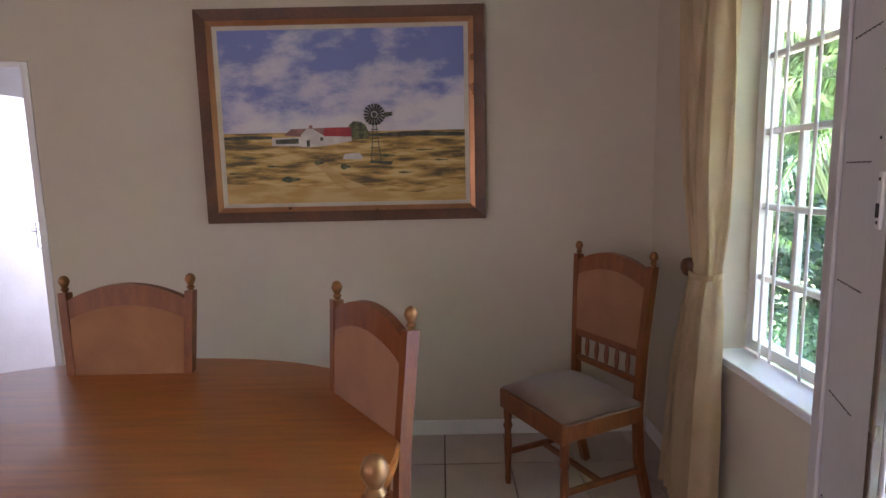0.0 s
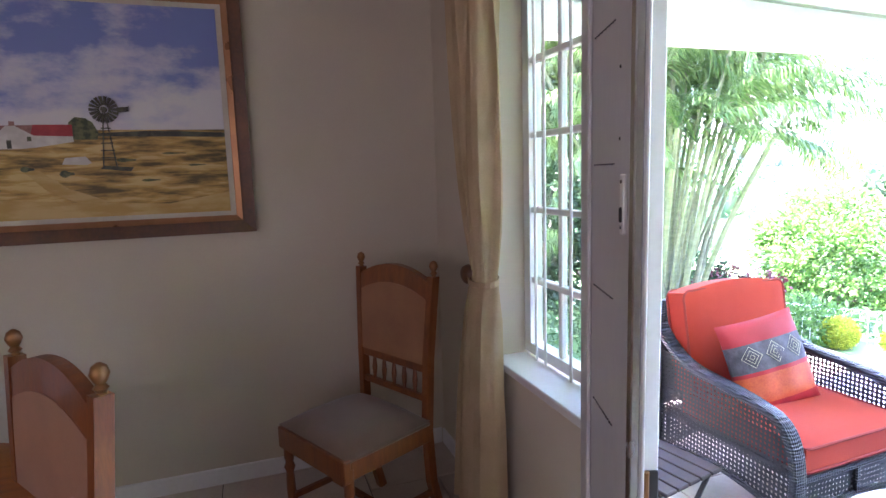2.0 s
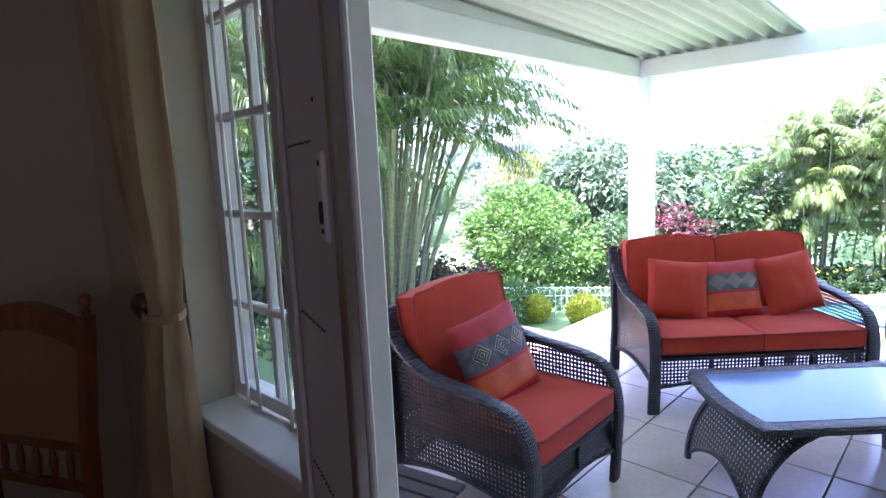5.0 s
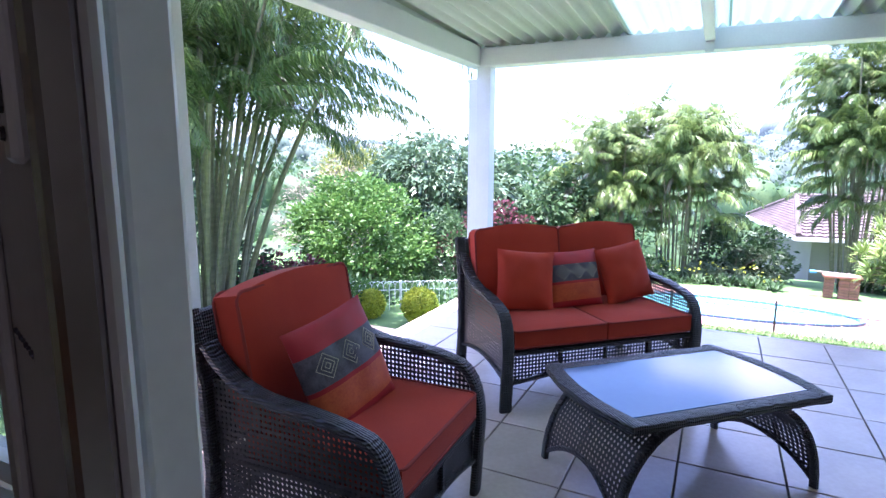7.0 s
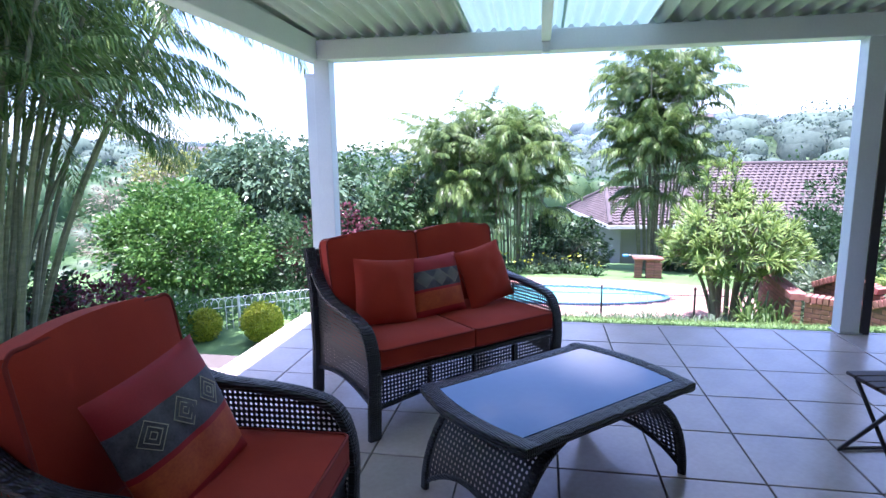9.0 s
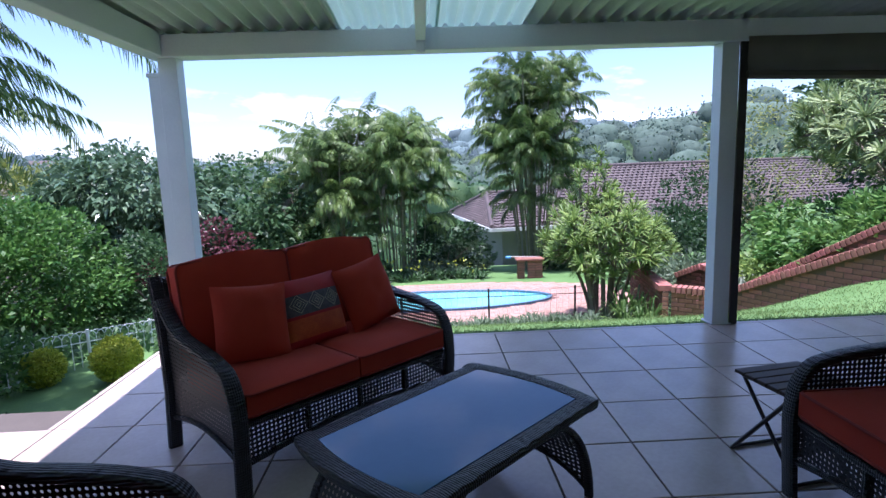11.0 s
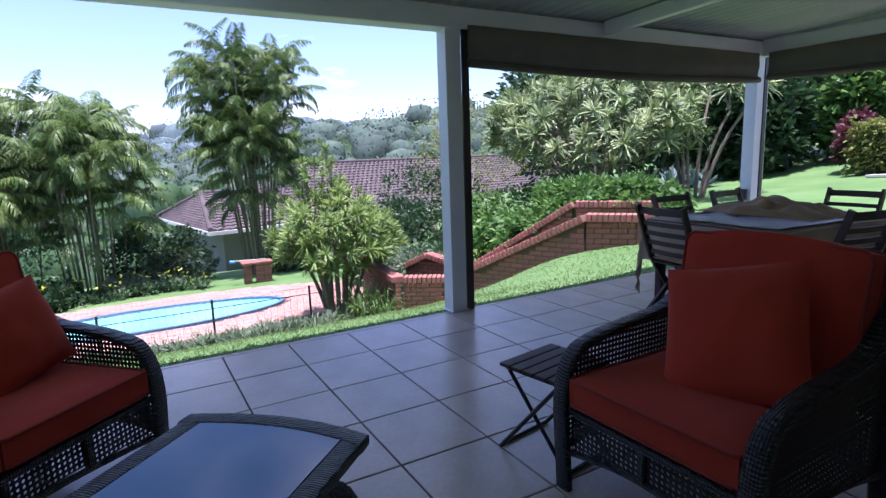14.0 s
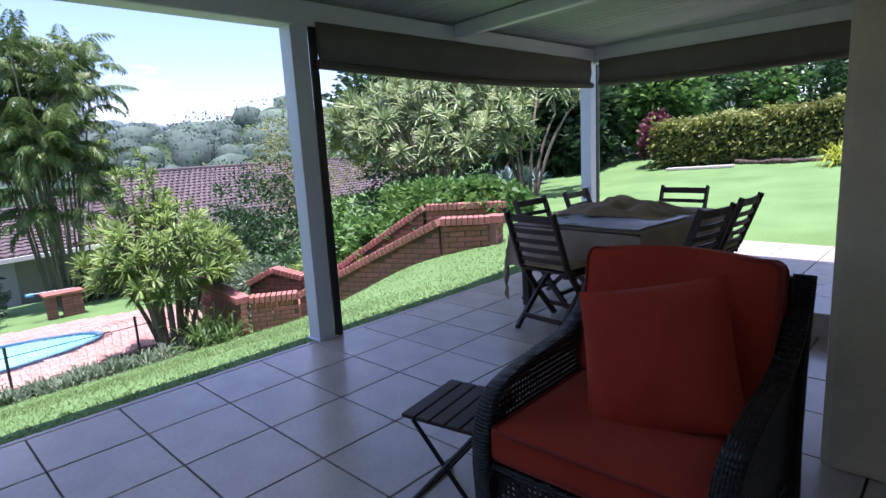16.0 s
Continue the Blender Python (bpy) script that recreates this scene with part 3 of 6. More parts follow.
def blind(x0, y0, x1, y1, drop, label):
    e = empty("roller_blind", pose(0, 0, 0), label, "roller blind", "blinds of the patio")
    a, b = Vector((x0, y0, 0)), Vector((x1, y1, 0))
    n = (b - a).cross(Vector((0, 0, 1))).normalized()
    bm = bmesh.new()
    K, J = 40, 14
    rows = []
    for j in range(J + 1):
        f = j / J
        row = []
        for i in range(K + 1):
            s = i / K
            sag = 0.035 * math.sin(math.pi * s) * f
            bulge = 0.012 * math.sin(f * 9 + s * 4) * f + 0.006 * math.sin(s * 37)
            p = a + (b - a) * s + n * bulge
            row.append(bm.verts.new((p.x, p.y, BZ + 0.03 - drop * f - sag)))
        rows.append(row)
    for r0, r1 in zip(rows, rows[1:]):
        for i in range(K):
            bm.faces.new((r0[i], r0[i + 1], r1[i + 1], r1[i]))
    part("canvas", bm, M_shade, e, smooth=True)
    pts = [a + (b - a) * i / 20 + Vector((0, 0, BZ + 0.03 - drop - 0.035 * math.sin(math.pi * i / 20))) + n * 0.0 for i in range(21)]
    part("roll", tube(pts, 0.032, 8), M_shade, e, smooth=True)
    return e


blind(5.92, -1.2, 5.92, -4.84, 0.27, "olive brown roller blind rolled up under the patio beam")
blind(5.85, -4.88, 3.0, -4.88, 0.25, "olive brown roller blind rolled up along the roof's end beam")
# ---------- dining room things ----------
def rounded(w, d, h, r, bm=None, m=None, seg=3):
    return box(-w / 2, w / 2, -d / 2, d / 2, 0, h, r, bm=bm, m=m, seg=seg)


def turned_leg(h, r):
    return [(r * 0.55, 0), (r * 0.7, 0.02), (r * 0.62, 0.06), (r * 0.9, 0.2), (r * 0.75, 0.27), (r * 1.1, 0.29), (r * 0.75, 0.31), (r * 0.95, 0.33), (r, h)]


def dining_chair(m, label):
    """Faces -y. Width 0.46, seat 0.47 high, back 1.09 high."""
    e = empty("dining_chair", m, label, "dining chair", "dining chairs of the oak table")
    for s in (-1, 1):
        part("front_leg", lathe([(r, z) for r, z in turned_leg(0.43, 0.021)], 12), M_chair, e, m=pose(s * 0.205, -0.2, 0), smooth=True)
        part("back_leg", sweep([(s * 0.2, 0.27, 0), (s * 0.2, 0.215, 0.2), (s * 0.2, 0.2, 0.42), (s * 0.21, 0.21, 0.72), (s * 0.23, 0.235, 1.06)], 0.03, 0.038), M_chair, e)
        part("side_rail", box(s * 0.21 - 0.012, s * 0.21 + 0.012, -0.2, 0.2, 0.385, 0.467, 0.003), M_chair, e)
        part("finial", lathe([(0.012, 0), (0.009, 0.008), (0.015, 0.016), (0.009, 0.024), (0.014, 0.032), (0.019, 0.045), (0.014, 0.06), (0.004, 0.067)], 14), M_brass, e, "turned brass finial ball", m=pose(s * 0.23, 0.237, 1.056), smooth=True)
        part("stretcher", sweep([(s * 0.2, -0.19, 0.16), (s * 0.2, 0.22, 0.15)], 0.018, 0.022), M_chair, e)
    part("front_rail", box(-0.225, 0.225, -0.232, -0.2, 0.38, 0.47, 0.004), M_chair, e)
    part("back_rail", box(-0.2, 0.2, 0.19, 0.21, 0.4, 0.465, 0.003), M_chair, e)
    part("stretcher", sweep([(-0.2, 0.0, 0.155), (0.2, 0.0, 0.155)], 0.02, 0.02, side=(0, 1, 0)), M_chair, e)
    seat = bmesh.new()
    K = 12
    g = [[seat.verts.new((-0.225 + 0.45 * i / K, -0.225 + 0.42 * j / K, 0.475 + 0.05 * (1 - abs(2 * i / K - 1) ** 3) ** 0.5 * (1 - abs(2 * j / K - 1) ** 3) ** 0.5)) for i in range(K + 1)] for j in range(K + 1)]
    for a, b in zip(g, g[1:]):
        for i in range(K):
            seat.faces.new((a[i], a[i + 1], b[i + 1], b[i]))
    part("seat", join(seat, box(-0.225, 0.225, -0.225, 0.195, 0.455, 0.468, 0.003)), M_seat, e, "taupe suede seat pad", smooth=True, auto=50)

    def yb(z):
        return pw(z, [(0.42, 0.2), (0.72, 0.21), (1.06, 0.235), (1.2, 0.25)])
    for z0, z1 in ((0.545, 0.572), (0.665, 0.70)):
        part("back_rail", box(-0.215, 0.215, yb(z0) - 0.011, yb(z0) + 0.011, z0, z1, 0.003), M_chair, e)
    for i in range(5):
        x = -0.13 + 0.065 * i
        part("spindle", tube([(x, yb(0.57), 0.57), (x, yb(0.62), 0.62), (x, yb(0.66), 0.667)], [0.007, 0.012, 0.007], 8), M_chair, e, smooth=True)
    top, pad = bmesh.new(), bmesh.new()
    n = 16
    for bm, lo, hi, th in ((top, 0, 1, 0.015), (pad, 2, 3, 0.017)):
        fr, bk = [], []
        for i in range(n + 1):
            x = -0.213 + 0.426 * i / n if bm is top else -0.205 + 0.41 * i / n
            u = abs(x) / 0.213
            z_top = 1.035 + 0.055 * (1 - u ** 2)
            z_mid = 0.96 + 0.05 * (1 - u ** 2)
            zs = (z_mid, z_top) if bm is top else (0.701, z_mid + 0.003)
            fr.append([bm.verts.new((x, yb(z) - th, z)) for z in zs])
            bk.append([bm.verts.new((x, yb(z) + th, z)) for z in zs])
        for i in range(n):
            for a, b in ((fr[i], fr[i + 1]), (bk[i + 1], bk[i])):
                bm.faces.new((a[0], b[0], b[1], a[1]))
            bm.faces.new((fr[i][1], fr[i + 1][1], bk[i + 1][1], bk[i][1]))
            bm.faces.new((fr[i][0], bk[i][0], bk[i + 1][0], fr[i + 1][0]))
    part("backrest", pad, M_uph, e, "tan suede back panel")
    part("crest_rail", top, M_chair, e)
    return e


dining_chair(pose(1.03, 2.59, 0, 0, 0, -63), "orange wooden dining chair with taupe seat standing beside the curtain")
dining_chair(pose(0.06, 1.68, 0, 0, 0, -55), "orange wooden dining chair with tan back at the table's end")
dining_chair(pose(0.11, 0.67, 0, 0, 0, -100), "orange wooden dining chair with tan back on the near side")
dining_chair(pose(-0.68, 1.97, 0, 0, 0, 0), "orange wooden dining chair with tan back below the painting")

tab = empty("dining_table", pose(-0.58, 1.62, 0, 0, 0, 0), "large oval polished orange oak dining table", "dining table")


def oval(a, b, z0, z1, bev, nn=64, p=2.3):
    bm = bmesh.new()
    prof = [(-bev, z0), (0, z0 + bev), (0, z1 - bev), (-bev, z1)]
    rings = []
    for off, z in prof:
        ring = []
        for i in range(nn):
            t = 2 * math.pi * i / nn
            c, s = math.cos(t), math.sin(t)
            ring.append(bm.verts.new(((a + off) * math.copysign(abs(c) ** (2 / p), c), (b + off) * math.copysign(abs(s) ** (2 / p), s), z)))
        rings.append(ring)
    for r0, r1 in zip(rings, rings[1:]):
        for i in range(nn):
            bm.faces.new((r0[i], r0[(i + 1) % nn], r1[(i + 1) % nn], r1[i]))
    bm.faces.new(rings[0][::-1])
    bm.faces.new(rings[-1])
    return bm


part("tabletop", oval(0.93, 0.72, 0.725, 0.76, 0.008), M_wood, tab)
part("apron", oval(0.8, 0.58, 0.64, 0.726, 0.004), M_wood, tab)
for sx in (-1, 1):
    for sy in (-1, 1):
        part("leg", lathe([(0.03, 0), (0.035, 0.05), (0.028, 0.12), (0.045, 0.4), (0.03, 0.5), (0.045, 0.52), (0.045, 0.645)], 14), M_wood, tab, m=pose(sx * 0.55, sy * 0.38, 0), smooth=True)

# ---------- the painting ----------
pic = empty("framed_painting", pose(-0.03, PY - 0.002, 1.762), "large framed landscape painting of a red-roofed farmhouse and windmill", "painting")
PW, PH = 0.733, 0.54


def framebars(w0, h0, w1, h1, y0, y1, name, material, label=""):
    """Four mitred bars between the outer half size w0, h0 and the inner w1, h1."""
    cs = [(-1, -1), (1, -1), (1, 1), (-1, 1)]
    for i in range(4):
        (ax, az), (bx, bz) = cs[i], cs[(i + 1) % 4]
        bm = bmesh.new()
        o = [(ax * w0, az * h0), (bx * w0, bz * h0), (bx * w1, bz * h1), (ax * w1, az * h1)]
        f = [bm.verts.new((x, y0 if k < 2 else (y0 + (y1 - y0) * 0.4), z)) for k, (x, z) in enumerate(o)]
        b = [bm.verts.new((x, y1, z)) for x, z in o]
        bm.faces.new(f)
        bm.faces.new(b[::-1])
        for k in range(4):
            bm.faces.new((f[k], b[k], b[(k + 1) % 4], f[(k + 1) % 4]))
        bmesh.ops.recalc_face_normals(bm, faces=bm.faces)
        part(name, bm, material, pic, label)


framebars(PW, PH, PW - 0.055, PH - 0.055, -0.045, -0.002, "frame_bar", M_frame)
framebars(PW - 0.055, PH - 0.055, PW - 0.082, PH - 0.08, -0.036, -0.002, "gilt_bar", M_gilt, "copper gilt inner moulding")
framebars(PW - 0.082, PH - 0.08, PW - 0.105, PH - 0.10, -0.026, -0.002, "slip", M_slip, "cream inner slip")
CW, CH = PW - 0.105, PH - 0.10


def paint(name, cols, scale=(1, 1, 1), nscale=4, lo=0.42, hi=0.58, grad=None):
    m = bpy.data.materials.new(name)
    m.use_nodes = True
    n, l = m.node_tree.nodes, m.node_tree.links
    co, mp, no, rp = n.new("ShaderNodeTexCoord"), n.new("ShaderNodeMapping"), n.new("ShaderNodeTexNoise"), n.new("ShaderNodeValToRGB")
    mp.inputs["Scale"].default_value = scale
    no.inputs["Scale"].default_value, no.inputs["Detail"].default_value, no.inputs["Roughness"].default_value = nscale, 8, 0.6
    rp.color_ramp.elements[0].position, rp.color_ramp.elements[1].position = lo, hi
    rp.color_ramp.elements[0].color, rp.color_ramp.elements[1].color = (*cols[0], 1), (*cols[1], 1)
    if len(cols) > 2:
        e = rp.color_ramp.elements.new(hi + 0.08)
        e.color = (*cols[2], 1)
    l.new(co.outputs["Object"], mp.inputs["Vector"])
    l.new(mp.outputs["Vector"], no.inputs["Vector"])
    src = no.outputs["Fac"]
    if grad:
        sp, mr, ad = n.new("ShaderNodeSeparateXYZ"), n.new("ShaderNodeMapRange"), n.new("ShaderNodeMath")
        l.new(co.outputs["Object"], sp.inputs[0])
        l.new(sp.outputs["Z"], mr.inputs["Value"])
        mr.inputs["From Min"].default_value, mr.inputs["From Max"].default_value, mr.inputs["To Min"].default_value, mr.inputs["To Max"].default_value = grad
        l.new(mr.outputs["Result"], ad.inputs[0])
        l.new(src, ad.inputs[1])
        src = ad.outputs[0]
    l.new(src, rp.inputs["Fac"])
    l.new(rp.outputs["Color"], n["Principled BSDF"].inputs["Base Color"])
    n["Principled BSDF"].inputs["Roughness"].default_value = 0.5
    return m


P_sky = paint("painted sky", [(0.17, 0.22, 0.5), (0.5, 0.5, 0.6), (0.62, 0.6, 0.62)], (1, 1, 2.0), 2.6, 0.44, 0.56, (-0.1, 0.46, 0.13, -0.10))
P_veld = paint("painted dry veld", [(0.1, 0.07, 0.015), (0.48, 0.29, 0.06), (0.6, 0.43, 0.16)], (1, 1, 7), 4.5, 0.38, 0.52)
P_sand = paint("painted yellow sand", [(0.45, 0.28, 0.06), (0.55, 0.38, 0.14)], (1, 1, 4), 5)
P_white = paint("painted white wall", [(0.5, 0.47, 0.42), (0.65, 0.62, 0.56)], (1, 1, 1), 9)
P_red = paint("painted red roof", [(0.3, 0.015, 0.02), (0.42, 0.03, 0.03)], (1, 1, 1), 12)
P_dark = paint("painted dark tones", [(0.03, 0.03, 0.02), (0.07, 0.08, 0.04)], (1, 1, 1), 30)
P_bush = paint("painted green bush", [(0.03, 0.045, 0.015), (0.12, 0.13, 0.04)], (1, 1, 1), 40)
P_rust = paint("painted rust roof", [(0.2, 0.09, 0.07), (0.3, 0.15, 0.12)], (1, 1, 1), 30)
part("sky_area", box(-CW, CW, -0.0205, -0.002, -0.075, CH), P_sky, pic, "painted cloudy blue sky")
part("veld_area", box(-CW, CW, -0.0205, -0.002, -CH, -0.075), P_veld, pic, "painted golden veld")
LAY = [0]


def flat(name, pts, material, parent=pic):
    """A patch of paint, a fraction of a millimetre proud of the last."""
    LAY[0] += 1
    y = -0.0215 - 0.0002 * LAY[0]
    bm = bmesh.new()
    f = [bm.verts.new((x, y, z)) for x, z in pts]
    b = [bm.verts.new((x, -0.0207, z)) for x, z in pts]
    bm.faces.new(f)
    for k in range(len(pts)):
        q = (k + 1) % len(pts)
        bm.faces.new((f[k], b[k], b[q], f[q]))
    bmesh.ops.recalc_face_normals(bm, faces=bm.faces)
    return part(name, bm, material, parent)


def PX(x, y):
    """From the painting's own ruler: x 0 to 1, y 0 (top) to 1."""
    return (-CW + 2 * CW * x, CH - 2 * CH * y)


flat("sand", [PX(0, 0.96), PX(0, 0.88), PX(0.25, 0.9), PX(0.55, 0.93), PX(0.8, 0.95), PX(1, 0.9), PX(1, 1), PX(0, 1)], P_sand)
flat("track", [PX(0.38, 0.78), PX(0.42, 0.77), PX(0.5, 0.86), PX(0.62, 0.93), PX(0.55, 0.95), PX(0.44, 0.87)], P_sand)
flat("hills", [PX(0, 0.605), PX(0.1, 0.6), PX(0.2, 0.605), PX(0.2, 0.62), PX(0, 0.622)], P_dark)
flat("hills", [PX(0.6, 0.6), PX(0.75, 0.59), PX(1, 0.60), PX(1, 0.622), PX(0.6, 0.615)], P_dark)
flat("tree", [PX(0.52, 0.6), PX(0.52, 0.55), PX(0.54, 0.525), PX(0.57, 0.53), PX(0.59, 0.55), PX(0.605, 0.6), PX(0.6, 0.63), PX(0.53, 0.63)], P_bush)
flat("house_roof", [PX(0.25, 0.6), PX(0.28, 0.565), PX(0.48, 0.56), PX(0.53, 0.56), PX(0.53, 0.61), PX(0.4, 0.62)], P_rust)
flat("house_roof", [PX(0.41, 0.61), PX(0.42, 0.56), PX(0.53, 0.56), PX(0.53, 0.615)], P_red)
flat("house_wall", [PX(0.32, 0.67), PX(0.32, 0.6), PX(0.345, 0.565), PX(0.37, 0.565), PX(0.42, 0.61), PX(0.53, 0.615), PX(0.53, 0.64), PX(0.42, 0.665), PX(0.38, 0.67)], P_white)
flat("stoep", [PX(0.2, 0.66), PX(0.2, 0.615), PX(0.32, 0.61), PX(0.32, 0.665)], P_white)
flat("shade", [PX(0.215, 0.65), PX(0.215, 0.625), PX(0.31, 0.62), PX(0.31, 0.65)], P_dark)
flat("door", [PX(0.343, 0.668), PX(0.343, 0.63), PX(0.356, 0.63), PX(0.356, 0.668)], P_dark)
flat("chimney", [PX(0.355, 0.565), PX(0.355, 0.545), PX(0.37, 0.545), PX(0.37, 0.565)], P_rust)
flat("window", [PX(0.4, 0.635), PX(0.4, 0.615), PX(0.412, 0.615), PX(0.412, 0.635)], P_dark)
for cx, cy, rx, ry in ((0.27, 0.86, 0.04, 0.022), (0.5, 0.79, 0.022, 0.02), (0.39, 0.765, 0.02, 0.015), (0.1, 0.73, 0.03, 0.01), (0.83, 0.7, 0.04, 0.006), (0.2, 0.78, 0.03, 0.008), (0.9, 0.76, 0.03, 0.006), (0.68, 0.73, 0.03, 0.012), (0.04, 0.82, 0.03, 0.008), (0.75, 0.83, 0.03, 0.008)):
    flat("bush", [PX(cx + rx * math.cos(a), cy + ry * math.sin(a) * (0.7 + 0.3 * math.cos(3 * a))) for a in [i * math.pi / 7 for i in range(14)]][::-1], P_bush)
flat("tank", [PX(0.49, 0.745), PX(0.5, 0.715), PX(0.56, 0.71), PX(0.575, 0.74), PX(0.56, 0.75)], P_white)
flat("trough", [PX(0.6, 0.77), PX(0.61, 0.755), PX(0.7, 0.765), PX(0.69, 0.785)], P_dark)
for a, b in ((0.623, 0.608), (0.628, 0.648)):
    flat("tower_leg", [PX(a, 0.5), PX(a + 0.003, 0.5), PX(b + 0.003, 0.76), PX(b, 0.76)], P_dark)
for i in range(6):
    y = 0.54 + 0.035 * i
    flat("tower_brace", [PX(0.615 - i * 0.002, y), PX(0.64 + i * 0.002, y), PX(0.64 + i * 0.002, y + 0.005), PX(0.615 - i * 0.002, y + 0.005)], P_dark)
wc = PX(0.628, 0.49)
for i in range(18):
    a = 2 * math.pi * i / 18
    c, s = math.cos(a), math.sin(a)
    r0, r1, h = 0.018, 0.055, 0.0062
    flat("vane", [(wc[0] + r0 * c - h * s * 0.5, wc[1] + r0 * s + h * c * 0.5), (wc[0] + r1 * c - h * s, wc[1] + r1 * s + h * c), (wc[0] + r1 * c + h * s, wc[1] + r1 * s - h * c), (wc[0] + r0 * c + h * s * 0.5, wc[1] + r0 * s - h * c * 0.5)], P_dark)
flat("hub", [(wc[0] + 0.012 * math.cos(a), wc[1] + 0.012 * math.sin(a)) for a in [i * math.pi / 5 for i in range(10)]], P_dark)
flat("tail", [(wc[0] + 0.05, wc[1] - 0.012), (wc[0] + 0.095, wc[1] - 0.006), (wc[0] + 0.088, wc[1] + 0.004), (wc[0] + 0.097, wc[1] + 0.012), (wc[0] + 0.05, wc[1] + 0.008)], P_dark)

# ---------- curtain ----------
cur = empty("curtain", pose(0, 0, 0), "long cream curtain tied back beside the window", "curtain")
bm = bmesh.new()
ZN, SN = 46, 110
zs = [0.02 + 2.56 * i / ZN for i in range(ZN + 1)]
rows = []
for z in zs:
    half = pw(z, [(0, 0.19), (0.5, 0.17), (0.9, 0.12), (1.07, 0.09), (1.25, 0.125), (1.8, 0.165), (2.6, 0.18)])
    cy = pw(z, [(0, 2.47), (0.6, 2.45), (1.07, 2.38), (1.6, 2.41), (2.6, 2.44)])
    amp = pw(z, [(0, 0.045), (0.9, 0.03), (1.07, 0.016), (1.4, 0.032), (2.6, 0.042)])
    row = []
    for i in range(SN + 1):
        s = i / SN
        fold = math.sin(s * 2 * math.pi * 7 + 0.6 * math.sin(z * 1.7)) + 0.35 * math.sin(s * 2 * math.pi * 15 + z)
        row.append(bm.verts.new((1.51 + amp * fold - 0.02 * math.sin(math.pi * s), cy + half * (2 * s - 1) + 0.006 * math.sin(s * 60 + z * 3), z)))
    rows.append(row)
for a, b in zip(rows, rows[1:]):
    for i in range(SN):
        bm.faces.new((a[i], a[i + 1], b[i + 1], b[i]))
part("cloth", bm, M_curtain, cur, smooth=True)
part("rail", tube([(1.51, 1.7, 2.57), (1.51, 3.15, 2.57)], 0.014, 10), M_chair, cur, "wooden curtain rail")
part("tie_band", sweep([(1.51 + 0.045 * math.cos(a), 2.385 + 0.105 * math.sin(a), 1.05 + 0.012 * math.cos(a)) for a in [i * 2 * math.pi / 20 for i in range(21)]], 0.022, 0.006, side=(0, 0, 1)), M_curtain, cur)
part("tieback_knob", lathe([(0.012, 0), (0.022, 0.006), (0.04, 0.014), (0.038, 0.026), (0.022, 0.038), (0.009, 0.042)], 16, m=pose(1.50, 2.48, 1.06, 0, -90, 25)), M_frame, cur, "dark turned wooden tieback knob", smooth=True)
# ---------- patio furniture ----------
def lattice(nu, nv, place, keep=lambda u, v: True, hole=0.34, thick=0.005, normal=(0, 0, 1)):
    """A cane sheet of nu by nv cells with round holes; place maps (u, v) in cells to a point."""
    V, F, at = [], [], {}

    def vert(u, v):
        k = (round(u, 3), round(v, 3))
        if k not in at:
            at[k] = len(V)
            V.append(place(u, v))
        return at[k]
    ring = [(0.5, 0), (1, 0), (1, 0.5), (1, 1), (0.5, 1), (0, 1), (0, 0.5), (0, 0)]
    hole_pts = [(0.5 + hole * math.cos(a) * 1.0, 0.5 + hole * math.sin(a)) for a in [radians(-90 + 45 * i) for i in range(8)]]
    for i in range(nu):
        for j in range(nv):
            if not keep((i + 0.5) / nu, (j + 0.5) / nv):
                continue
            o = [vert(i + a, j + b) for a, b in ring]
            h = [vert(i + a, j + b) for a, b in hole_pts]
            for k in range(8):
                q = (k + 1) % 8
                F.append((o[k], o[q], h[q], h[k]))
    n0 = len(V)
    N = Vector(normal).normalized() * thick
    V2 = [tuple(Vector(p) + N) for p in V]
    F2 = [tuple(n0 + i for i in f[::-1]) for f in F]
    me = bpy.data.meshes.new("cane")
    me.from_pydata([tuple(p) for p in V] + V2, [], F + F2)
    me.materials.append(M_cane)
    return me


def cane(name, parent, me, m=None):
    ob = new(name, me)
    ob.parent = parent
    if m is not None:
        ob.matrix_basis = m
    return tagged(ob, "open woven dark cane panel")


def puff(w, h, t, edge=0.0, p=3.0, q=0.5, K=16, wob=0.0, seed=0):
    """A stuffed cushion lying in x, z with its thickness along y."""
    bm = bmesh.new()
    sheets = []
    for s in (-1, 1):
        rows = []
        for j in range(K + 1):
            row = []
            for i in range(K + 1):
                u, v = 2 * i / K - 1, 2 * j / K - 1
                b = max(0, (1 - abs(u) ** p) * (1 - abs(v) ** p)) ** q
                pin = 1 - 0.05 * (abs(u * v)) ** 0 * (1 - abs(u) ** 2) * (abs(v) ** 6) if not edge else 1
                pin2 = 1 - 0.05 * (1 - abs(v) ** 2) * (abs(u) ** 6) if not edge else 1
                x, z = u * w / 2 * pin2, v * h / 2 * pin
                n = wob * noise.noise(Vector((u * 2.2, v * 2.2, seed + s)))
                row.append(bm.verts.new((x, s * (edge / 2 + (t - edge) / 2 * b + n * b), z)))
            rows.append(row)
        sheets.append(rows)
        for a, c in zip(rows, rows[1:]):
            for i in range(K):
                f = (a[i], a[i + 1], c[i + 1], c[i])
                bm.faces.new(f if s < 0 else f[::-1])
    A_, B_ = sheets
    for i in range(K):
        for a, b in (((0, i), (0, i + 1)), ((K, i + 1), (K, i)), ((i + 1, 0), (i, 0)), ((i, K), (i + 1, K))):
            bm.faces.new((A_[a[0]][a[1]], B_[a[0]][a[1]], B_[b[0]][b[1]], A_[b[0]][b[1]]))
    return bm


